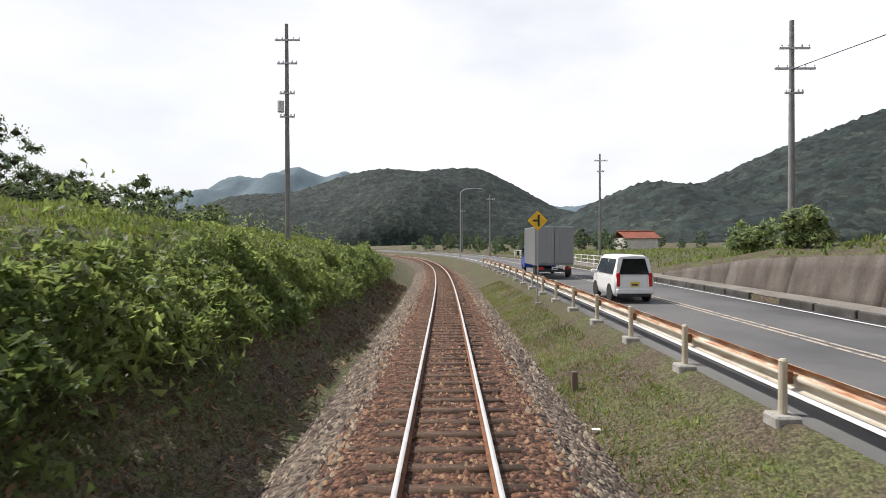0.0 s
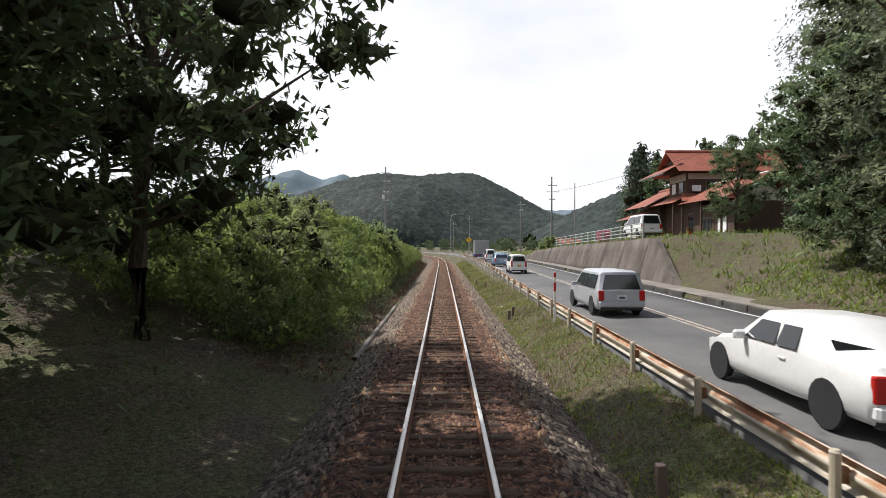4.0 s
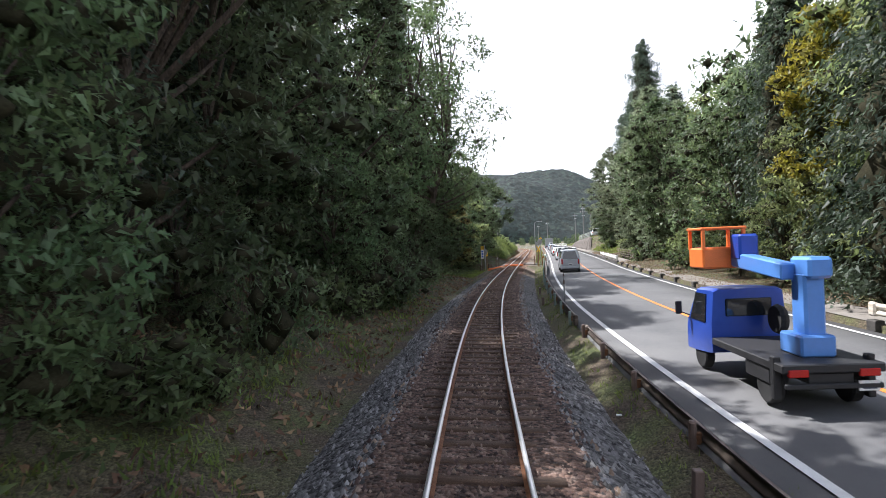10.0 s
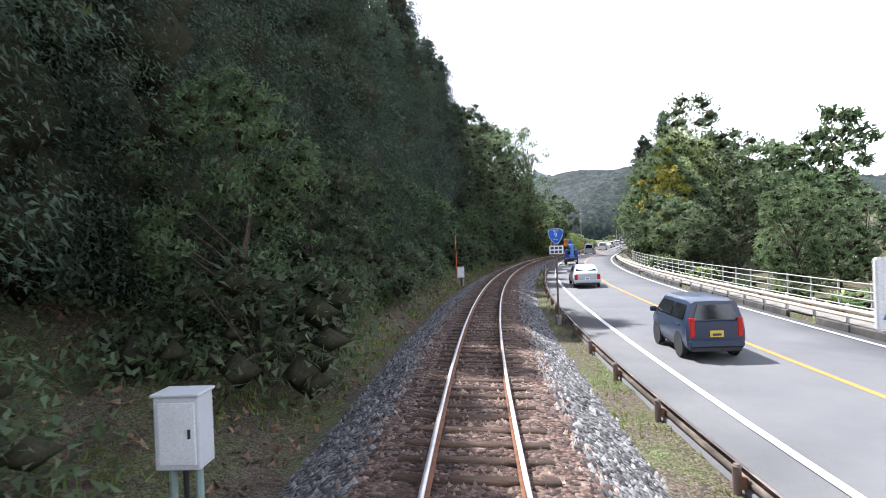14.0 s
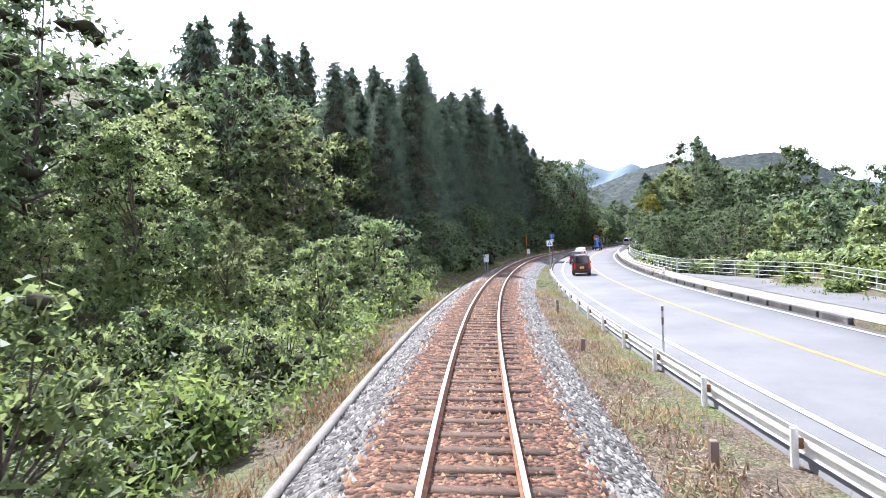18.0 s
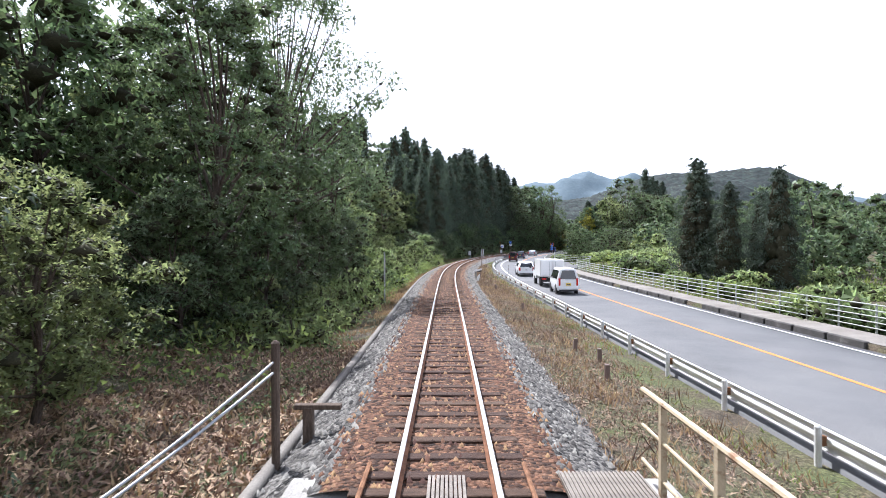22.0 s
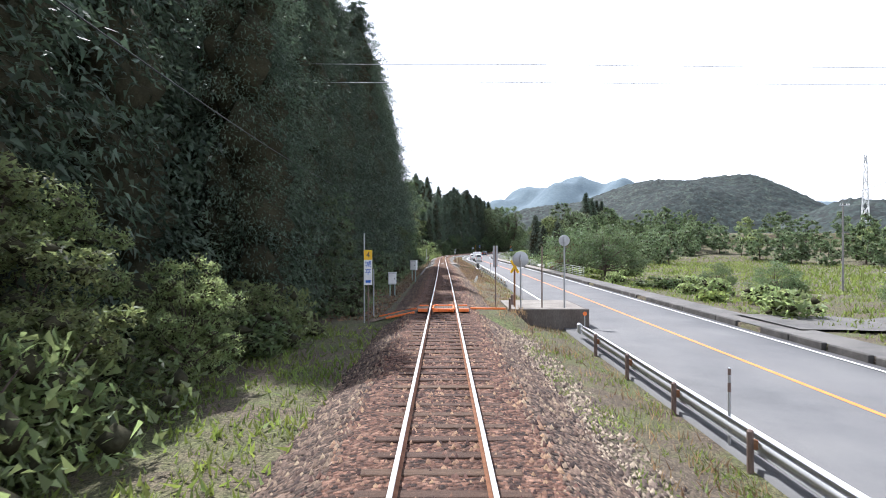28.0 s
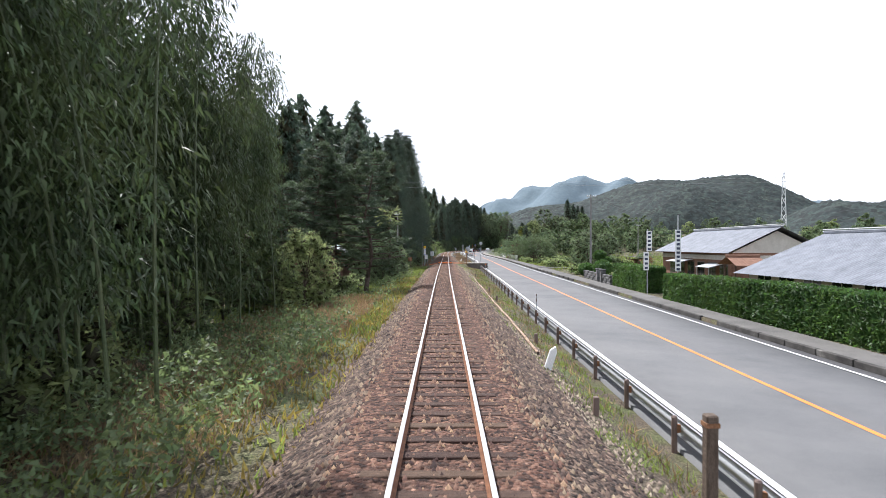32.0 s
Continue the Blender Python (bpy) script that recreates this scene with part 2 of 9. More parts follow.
    if bump:
        bp = n.new("ShaderNodeBump")
        bp.inputs["Strength"].default_value, bp.inputs["Distance"].default_value = bump, deep
        l.new(height, bp.inputs["Height"])
        l.new(bp.outputs["Normal"], sh.inputs["Normal"])
    if through_light:
        tr = n.new("ShaderNodeBsdfTranslucent")
        yellow = n.new("ShaderNodeHueSaturation")
        yellow.inputs["Hue"].default_value, yellow.inputs["Saturation"].default_value, yellow.inputs["Value"].default_value = 0.485, 1.1, 1.5
        l.new(col, yellow.inputs["Color"])
        l.new(yellow.outputs["Color"], tr.inputs["Color"])
        ms = n.new("ShaderNodeMixShader")
        ms.inputs[0].default_value = through_light
        l.new(sh.outputs["BSDF"], ms.inputs[1])
        l.new(tr.outputs["BSDF"], ms.inputs[2])
        l.new(ms.outputs["Shader"], out.inputs["Surface"])
    return mt


def plain(name, c, rough=0.5, metal=0.0, fine=0.12, wear=None, scale=2.0, bump=0.05):
    return surface(name, [(0.3, tuple(v * 0.88 for v in c)), (0.7, tuple(min(1, v * 1.06) for v in c))], scale, rough, metal, bump, 60, fine, wear=wear)


M_ASPHALT = surface("asphalt", [(0.3, (0.11, 0.111, 0.113)), (0.5, (0.138, 0.138, 0.139)), (0.7, (0.162, 0.161, 0.158))], 0.35, 0.82, 0, 0.25, 90, 0.2, world_space=True, gloss=0.35, wear=(0.7, (0.1, 0.1, 0.1)))
M_OLDASPHALT = surface("old_patched_asphalt", [(0.3, (0.085, 0.085, 0.087)), (0.5, (0.12, 0.119, 0.118)), (0.7, (0.155, 0.152, 0.147))], 0.3, 0.82, 0, 0.25, 90, 0.25, world_space=True, gloss=0.35, wear=(0.66, (0.07, 0.07, 0.07)))
M_PAVE = surface("footpath_concrete", [(0.3, (0.16, 0.14, 0.12)), (0.7, (0.27, 0.25, 0.22))], 0.8, 0.9, 0, 0.3, 40, 0.25, world_space=True)
M_GREYPATH = surface("grey_path_asphalt", [(0.3, (0.085, 0.082, 0.078)), (0.7, (0.16, 0.152, 0.14))], 0.6, 0.9, 0, 0.25, 70, 0.2, world_space=True)
M_KERB = surface("blackened_kerb_concrete", [(0.3, (0.035, 0.032, 0.03)), (0.6, (0.09, 0.084, 0.076)), (0.75, (0.24, 0.23, 0.21))], 1.2, 0.9, 0, 0.3, 40, 0.25, world_space=True)
M_WHITELINE = surface("white_road_paint", [(0.3, (0.62, 0.62, 0.6)), (0.7, (0.8, 0.8, 0.78))], 2, 0.6, 0, 0.15, 60, 0.1, world_space=True, wear=(0.62, (0.16, 0.16, 0.16)))
M_FADEDLINE = surface("faded_road_paint", [(0.3, (0.4, 0.34, 0.27)), (0.7, (0.55, 0.47, 0.38))], 2, 0.7, 0, 0.15, 60, 0.1, world_space=True, wear=(0.5, (0.15, 0.15, 0.15)))
M_ORANGELINE = surface("orange_road_paint", [(0.3, (0.76, 0.2, 0.03)), (0.7, (0.84, 0.27, 0.05))], 2, 0.6, 0, 0.15, 60, 0.1, world_space=True, wear=(0.66, (0.2, 0.15, 0.12)))
BALLAST = {}
for key, bed, side in (("brown", ((0.03, 0.014, 0.01), (0.098, 0.048, 0.031), (0.205, 0.12, 0.083)), ((0.032, 0.021, 0.017), (0.088, 0.057, 0.041), (0.195, 0.137, 0.1))),
                       ("bright", ((0.04, 0.019, 0.011), (0.105, 0.05, 0.027), (0.225, 0.122, 0.072)), ((0.05, 0.047, 0.042), (0.115, 0.107, 0.096), (0.2, 0.19, 0.172))),
                       ("dark", ((0.05, 0.03, 0.022), (0.115, 0.07, 0.052), (0.22, 0.16, 0.13)), ((0.06, 0.057, 0.055), (0.125, 0.12, 0.116), (0.24, 0.232, 0.228))),
                       ("rusty", ((0.035, 0.017, 0.01), (0.11, 0.052, 0.031), (0.23, 0.13, 0.082)), ((0.05, 0.038, 0.029), (0.13, 0.1, 0.077), (0.25, 0.195, 0.15)))):
    BALLAST[key] = [surface(key + "_ballast_" + n, list(zip((0.3, 0.5, 0.7), c)), 5, 0.9, 0, 1.0, 30, 0.3, world_space=True, cells=15, deep=0.06, spread=(0.2, 1.75)) for n, c in (("bed", bed), ("shoulder", side))]
    BALLAST[key] += [surface(key + "_stone_" + n, [(0.3, c[1]), (0.7, c[2])], 3, 0.86, 0, 0.3, 40, 0.3, world_space=True, island=0.85) for n, c in (("bed", bed), ("shoulder", side))]
M_RAILHEAD = surface("polished_rail_head", [(0.3, (0.62, 0.6, 0.58)), (0.7, (0.78, 0.76, 0.74))], 4, 0.42, 0.6, 0.03, 80, 0.08, world_space=True)
M_RAILRUST = surface("rusty_rail_side", [(0.3, (0.13, 0.055, 0.028)), (0.7, (0.3, 0.14, 0.075))], 6, 0.85, 0.1, 0.2, 60, 0.25, world_space=True)
M_SLEEPER = surface("weathered_sleeper_wood", [(0.25, (0.035, 0.021, 0.015)), (0.6, (0.095, 0.056, 0.038)), (0.8, (0.2, 0.13, 0.09))], 3, 0.88, 0, 0.6, 26, 0.35, stretch=(1, 8, 4), vary=0.35)
M_SOIL = surface("soil_and_litter", [(0.28, (0.06, 0.045, 0.03)), (0.5, (0.13, 0.095, 0.065)), (0.7, (0.2, 0.155, 0.1))], 0.9, 0.95, 0, 0.8, 14, 0.4, world_space=True, cells=9)
M_CONCRETE = surface("aged_concrete", [(0.3, (0.2, 0.19, 0.17)), (0.7, (0.42, 0.4, 0.37))], 2.5, 0.88, 0, 0.3, 40, 0.2, wear=(0.64, (0.09, 0.085, 0.075)))
M_WALL = surface("stained_retaining_concrete", [(0.28, (0.06, 0.048, 0.04)), (0.5, (0.115, 0.097, 0.083)), (0.75, (0.19, 0.168, 0.147))], 0.9, 0.9, 0, 0.35, 30, 0.22, stretch=(1, 1, 0.35), world_space=True, wear=(0.66, (0.07, 0.055, 0.045)))
M_STEEL = plain("galvanised_steel", (0.42, 0.43, 0.44), 0.5, 0.6, wear=(0.66, (0.3, 0.2, 0.13)))
M_BEAM_WHITE = plain("weathered_white_paint", (0.74, 0.73, 0.7), 0.45, 0.0, wear=(0.64, (0.4, 0.33, 0.26)))
M_BEAM_RUST = surface("rust_streaked_white_paint", [(0.4, (0.36, 0.13, 0.05)), (0.51, (0.5, 0.31, 0.19)), (0.62, (0.68, 0.61, 0.5))], 1.3, 0.6, 0, 0.15, 40, 0.15, stretch=(1, 1, 9), world_space=True)
M_BEAM_CREAM = surface("stained_cream_beam_paint", [(0.3, (0.3, 0.18, 0.1)), (0.4, (0.52, 0.45, 0.35)), (0.6, (0.66, 0.61, 0.52))], 1.3, 0.55, 0, 0.1, 40, 0.12, stretch=(1, 1, 5), world_space=True)
M_BEAM_GRIMY = surface("grimy_beam_steel", [(0.3, (0.045, 0.035, 0.03)), (0.5, (0.11, 0.085, 0.07)), (0.66, (0.26, 0.21, 0.17)), (0.75, (0.45, 0.42, 0.38))], 1.1, 0.6, 0.15, 0.1, 40, 0.2, stretch=(1, 1, 7), world_space=True)
M_FENCE = plain("weathered_pale_fence_paint", (0.4, 0.42, 0.38), 0.5, wear=(0.62, (0.36, 0.33, 0.27)))
M_POSTCREAM = plain("stained_cream_paint", (0.55, 0.48, 0.37), 0.6, wear=(0.58, (0.3, 0.17, 0.09)))
M_POSTBROWN = plain("dark_brown_post_paint", (0.17, 0.12, 0.1), 0.6, wear=(0.6, (0.3, 0.13, 0.06)))
M_RUST = surface("rusted_iron", [(0.3, (0.14, 0.06, 0.03)), (0.7, (0.36, 0.19, 0.1))], 5, 0.85, 0.1, 0.3, 50, 0.3)
M_WOOD_OLD = surface("old_dark_timber", [(0.3, (0.06, 0.04, 0.03)), (0.7, (0.16, 0.12, 0.09))], 4, 0.9, 0, 0.5, 30, 0.3, stretch=(6, 1, 1))
M_ORANGE = plain("orange_safety_paint", (0.9, 0.22, 0.05), 0.55, wear=(0.68, (0.35, 0.14, 0.07)))
M_YELLOW = plain("yellow_safety_paint", (0.85, 0.52, 0.03), 0.5, wear=(0.7, (0.3, 0.2, 0.06)))
M_BLACK = plain("black_paint", (0.025, 0.025, 0.027), 0.5)
M_RUBBER = plain("tyre_rubber", (0.03, 0.03, 0.03), 0.85)
M_GREENPOST = plain("faded_green_paint", (0.3, 0.38, 0.34), 0.6, wear=(0.6, (0.25, 0.2, 0.15)))
M_BOXGREY = plain("grey_cabinet_paint", (0.6, 0.61, 0.62), 0.5)
M_BLUE_SIGN = plain("blue_sign_sheet", (0.02, 0.13, 0.55), 0.4)
M_WHITE = plain("white_enamel", (0.8, 0.8, 0.79), 0.4)
M_POLE = surface("concrete_pole", [(0.3, (0.17, 0.165, 0.16)), (0.7, (0.28, 0.27, 0.26))], 1.5, 0.85, 0, 0.15, 40, 0.15)
M_BARK = surface("bark", [(0.3, (0.035, 0.026, 0.02)), (0.7, (0.12, 0.09, 0.07))], 3, 0.95, 0, 0.9, 12, 0.35, stretch=(2, 2, 0.4), vary=0.2)
M_PINEBARK = surface("pine_bark", [(0.3, (0.04, 0.03, 0.025)), (0.7, (0.13, 0.095, 0.075))], 4, 0.95, 0, 0.9, 12, 0.35, stretch=(2, 2, 0.5))


def leaves(name, dark, light, vary=0.25, light_through=0.42, gloss=0.35, rough=0.55):
    return surface(name, [(0.32, dark), (0.68, light)], 0.35, rough, 0, 0, 8, 0.15, vary=vary, island=0.4, through_light=light_through, gloss=gloss)


M_LEAF = leaves("broadleaf_foliage", (0.056, 0.094, 0.044), (0.14, 0.186, 0.089))
M_LEAF_PALE = leaves("pale_green_foliage", (0.105, 0.148, 0.064), (0.24, 0.28, 0.13), light_through=0.58)
M_LEAF_GLOSSY = leaves("glossy_evergreen_foliage", (0.06, 0.093, 0.049), (0.148, 0.188, 0.098), gloss=0.36, rough=0.5)
# paler, glossier copy of the evergreen leaf: sunlight painted into the roadside trees
M_LEAF_SUNPALE = leaves("silvery_oak_foliage", (0.085, 0.118, 0.07), (0.215, 0.25, 0.155), light_through=0.55, gloss=0.5, rough=0.45)
M_LEAF_AUTUMN = leaves("turning_foliage", (0.13, 0.11, 0.035), (0.26, 0.19, 0.06))
M_LEAF_RED = leaves("russet_foliage", (0.11, 0.06, 0.035), (0.22, 0.12, 0.07))
M_LEAF_GOLD = leaves("yellow_green_foliage", (0.2, 0.21, 0.04), (0.36, 0.33, 0.07))
M_CEDAR = leaves("cedar_foliage", (0.04, 0.064, 0.045), (0.09, 0.122, 0.077), light_through=0.3)
M_PINE = leaves("pine_needles", (0.042, 0.065, 0.038), (0.1, 0.135, 0.075), light_through=0.35)
M_BAMBOO = leaves("bamboo_leaves", (0.035, 0.06, 0.026), (0.1, 0.135, 0.055), light_through=0.2)
M_GREENPOST_CULM = surface("bamboo_culm", [(0.3, (0.05, 0.075, 0.03)), (0.7, (0.11, 0.13, 0.06))], 2, 0.5, 0, 0.1, 30, 0.2)
# near-black twig brown for solid crown cores: paints the shade between the leaves
M_CORE_SHADE = surface("inner_twigs", [(0.3, (0.028, 0.028, 0.017)), (0.7, (0.06, 0.056, 0.034))], 2, 0.95, 0, 0, 20, 0.3, gloss=0.1)
M_KUDZU = leaves("vine_leaves", (0.08, 0.122, 0.044), (0.225, 0.278, 0.1), vary=0, light_through=0.55)
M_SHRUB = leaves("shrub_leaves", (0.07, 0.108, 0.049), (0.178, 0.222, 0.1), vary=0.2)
M_HEDGE = leaves("hedge_leaves", (0.035, 0.08, 0.025), (0.09, 0.165, 0.045), vary=0.15)
M_GRASS = leaves("green_grass", (0.09, 0.135, 0.035), (0.22, 0.27, 0.08), vary=0)
M_DRY = leaves("dry_grass", (0.16, 0.115, 0.06), (0.36, 0.27, 0.16), vary=0)
M_WEED = leaves("yellowing_weeds", (0.15, 0.13, 0.04), (0.33, 0.28, 0.09), vary=0)
M_STALK = surface("dead_stalks", [(0.3, (0.1, 0.06, 0.045)), (0.7, (0.24, 0.15, 0.11))], 2, 0.9, 0, 0, 20, 0.2, island=0.5)
M_STRAW = surface("cut_brush", [(0.3, (0.2, 0.13, 0.085)), (0.7, (0.44, 0.31, 0.21))], 2, 0.9, 0, 0, 20, 0.2, island=0.6)
M_BRUSH = surface("dead_brush", [(0.3, (0.19, 0.125, 0.09)), (0.7, (0.4, 0.29, 0.21))], 0.8, 0.9, 0, 0, 20, 0.2, island=0.4, world_space=True)
M_LITTER = surface("fallen_leaves", [(0.3, (0.12, 0.07, 0.04)), (0.7, (0.28, 0.18, 0.11))], 2, 0.9, 0, 0, 20, 0.2, island=0.5)


def ground_material():
    """Grass, litter and bare earth in patches, greener on open verges."""
    mt = surface("ground_cover", [(0.25, (0.05, 0.04, 0.027)), (0.42, (0.11, 0.085, 0.058)), (0.56, (0.1, 0.1, 0.045)), (0.75, (0.105, 0.135, 0.045))], 0.7, 0.95, 0, 0.9, 40, 0.45, world_space=True, cells=24, spread=(0.45, 1.5), deep=0.03)
    return mt


M_GROUND = ground_material()
M_FIELD = surface("meadow", [(0.3, (0.09, 0.11, 0.035)), (0.5, (0.16, 0.19, 0.06)), (0.7, (0.24, 0.25, 0.09))], 0.06, 0.95, 0, 0.6, 8, 0.3, world_space=True)
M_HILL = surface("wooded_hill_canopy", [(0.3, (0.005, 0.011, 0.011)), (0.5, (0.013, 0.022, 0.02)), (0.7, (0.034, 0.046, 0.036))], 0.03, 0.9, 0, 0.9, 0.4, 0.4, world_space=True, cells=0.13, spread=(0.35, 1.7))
# pale blue base colour: the haze of distance painted into the ridge
M_HAZE_RIDGE = surface("distant_ridge", [(0.3, (0.1, 0.14, 0.17)), (0.7, (0.13, 0.175, 0.2))], 0.008, 0.95, 0, 0, 0.05, 0.1, world_space=True)

# ---------------------------------------------------------------- the lie of the land, in stations and offsets
def away(s):
    """How much further off and lower the road lies beside the houses."""
    return np.interp(s, [-412.0, -388.0], [1.15, 1.0])


def road_z(s):
    return EYE - away(s) * (EYE - np.interp(s, [-480, -290, -240, -200, -165, -130, -95, -60, -30, 0, 40, 120], [-0.9, -0.9, -0.7, -0.65, -0.45, -0.2, -0.15, 0.1, 0.2, 0.35, 0.45, 0.5]))


def smooth_fn(xs, ys):
    """Interpolation with the corners rounded off."""
    g = np.arange(-780.0, 440.0, 2.0)
    v = np.interp(g, xs, ys)
    k = np.hanning(15)
    v = np.convolve(np.pad(v, 7, mode="edge"), k / k.sum(), "valid")
    return lambda s: np.interp(s, g, v)


centre_base = smooth_fn([-480, -440, -397, -350, -338, -305, -285, -275, -250, -226, -213, -184, -171, -150, -125, -105, -77, -32, 15, 60, 120], [7.75, 8.4, 9.15, 9.95, 10.25, 10.35, 10.1, 9.8, 9.15, 8.2, 7.9, 7.7, 7.45, 7.2, 7.0, 7.2, 7.65, 8.0, 8.4, 8.6, 8.8])
rail_base = smooth_fn([-480, -443, -395, -340, -306, -281, -268, -256, -240, -222, -190, -140, -112, -90, -60, -33, -22, -5, 10, 120], [3.75, 4.2, 4.95, 5.8, 6.1, 5.75, 5.4, 4.65, 4.25, 3.8, 3.0, 2.95, 3.0, 3.5, 3.85, 4.1, 4.25, 4.5, 4.5, 4.5])
centre_off = lambda s: centre_base(s) * away(s)
rail_off = lambda s: rail_base(s) * away(s)
near_off = lambda s: centre_off(s) - 3.15 * away(s)
far_off = lambda s: centre_off(s) + 3.3 * away(s)
kerb_off = lambda s: centre_off(s) + 3.95 * away(s)

L_COLS = np.array([3.2, 5.0, 8.0, 12.0, 20.0, 40.0, 90.0, 150.0, 210.0])
L_ROWS = [(120, -.4, 0, .5, 1, 1.5, 2, 3, 3, -5), (60, -.4, .5, 1.7, 2.7, 3.1, 3.2, 3, 3, -5), (30, -.4, 1.0, 2.3, 3.4, 3.8, 3.8, 4, 3, -5), (0, -.4, 1.5, 3.0, 4.4, 5.0, 5, 4, 3, -5),
          (-15, -.4, 2.1, 3.7, 4.7, 5.6, 6, 6, 3, -5), (-32, -.4, .9, 2.6, 4.2, 5.2, 6, 6, 3, -5), (-44, -.5, .2, 1.2, 2.2, 3.5, 5, 8, 5, -5), (-58, -.5, -.3, .3, 1, 2, 4, 8, 6, -5),
          (-70, -.7, -1.5, -2.2, -2, -.5, 3, 9, 8, -5), (-77, -.9, -2.4, -3, -2.6, -1, 3, 10, 8, -5), (-82, -.5, -.7, -1, -1, 0, 4, 14, 10, -5), (-90, -.5, -.6, -.7, 0, 3, 9, 20, 15, -5),
          (-104, -.5, 0, 1.0, 3.0, 9, 20, 34, 20, -5), (-160, -.5, .1, 1.2, 4.0, 11, 24, 40, 25, -5), (-222, -.6, -.2, .6, 2.4, 5.5, 12, 24, 20, -5), (-238, -.9, -1.0, -.7, .2, 2.6, 8, 20, 18, -5),
          (-262, -1.0, -1.6, -1.8, -1.3, 1.2, 7.5, 20, 18, -5), (-285, -.8, -.9, -.8, 0, 3, 11, 26, 20, -5), (-308, -.7, -.8, -.9, -.5, 1.5, 9, 24, 18, -5), (-316, -1.0, -2.2, -2.6, -2, 1, 9, 24, 18, -5),
          (-324, -.6, -.5, 0, 1, 4, 12, 26, 20, -5), (-372, -.6, -.4, .3, 1.2, 4, 12, 26, 20, -5), (-386, -.6, -.7, -.7, -.4, 1.5, 8, 20, 18, -5), (-404, -.65, -.85, -1, -.9, -.2, 5, 18, 16, -5),
          (-440, -.65, -.9, -1.1, -1.1, -.6, 3, 14, 14, -5), (-480, -.65, -.9, -1.1, -1, 0, 4, 14, 14, -5)]
R_COLS = np.array([0.0, 1.6, 2.6, 4.0, 10.0, 25.0, 60.0, 150.0, 240.0])
R_ROWS = [(120, .1, .1, .2, .2, .3, .5, 1, 2, -5), (44, .1, .15, .3, .4, .8, 1.5, 3, 3, -5), (26, .1, .15, 1.6, 1.9, 2.4, 3, 4, 4, -5), (8, .1, .15, 2.2, 2.5, 2.9, 3.5, 5, 5, -5),
          (-21, .1, .15, 2.9, 3.1, 3.4, 4, 6, 6, -5), (-29, .1, .15, .7, 1.3, 3.0, 4.5, 7, 7, -5), (-50, .1, .2, .4, .9, 2.3, 4.5, 8, 8, -5), (-68, .1, .2, .3, .3, .8, 3, 8, 8, -5),
          (-77, .1, -.4, -1.2, -2, -2, 0, 6, 8, -5), (-86, .1, .2, .3, .4, 1.2, 4, 9, 8, -5), (-126, .1, .15, .2, .4, 1.2, 4, 8, 8, -5), (-138, .1, 0, -.3, -.8, -1.4, -1, 2, 4, -5),
          (-200, .1, 0, -.4, -.9, -1.2, -1.2, -.8, 2, -5), (-225, .1, .1, .1, .1, .5, .4, 0, 2, -5), (-238, .1, .1, .1, .12, 1.0, 0, -1.5, 1, -5), (-256, .1, .1, .1, .2, .2, -1, -1.6, 1, -5), (-300, .1, .05, -.3, -.9, -1.3, -1.5, -1.6, 1, -5),
          (-350, .1, .05, -.2, -.7, -1, -1.2, -1.4, 1, -5), (-365, .1, .1, .05, 0, -.2, -.5, -1, 1, -5), (-480, .1, .12, .15, .2, .3, .3, .3, 1, -5)]


def table(rows, cols):
    t = np.array(sorted(rows), float)
    st, z = t[:, 0], t[:, 1:]

    def f(s, d):
        s, d = np.broadcast_arrays(np.asarray(s, float), np.asarray(d, float))
        i = np.clip(np.searchsorted(st, s) - 1, 0, len(st) - 2)
        u = np.clip((s - st[i]) / (st[i + 1] - st[i]), 0, 1)
        u = u * u * (3 - 2 * u)
        j = np.clip(np.searchsorted(cols, d) - 1, 0, len(cols) - 2)
        v = np.clip((d - cols[j]) / (cols[j + 1] - cols[j]), 0, 1)
        return (z[i, j] * (1 - u) + z[i + 1, j] * u) * (1 - v) + (z[i, j + 1] * (1 - u) + z[i + 1, j + 1] * u) * v
    return f


left_land, right_land = table(L_ROWS, L_COLS), table(R_ROWS, R_COLS)


def ripple(s, off):
    x, y = along(s, off)
    return 0.5 * np.sin(x * .9 + 1.3 * np.sin(y * .37)) * np.sin(y * .71 + np.sin(x * .53)) + 0.3 * np.sin(x * 2.3 + y * 1.1) * np.sin(y * 2.9 - x * .7)


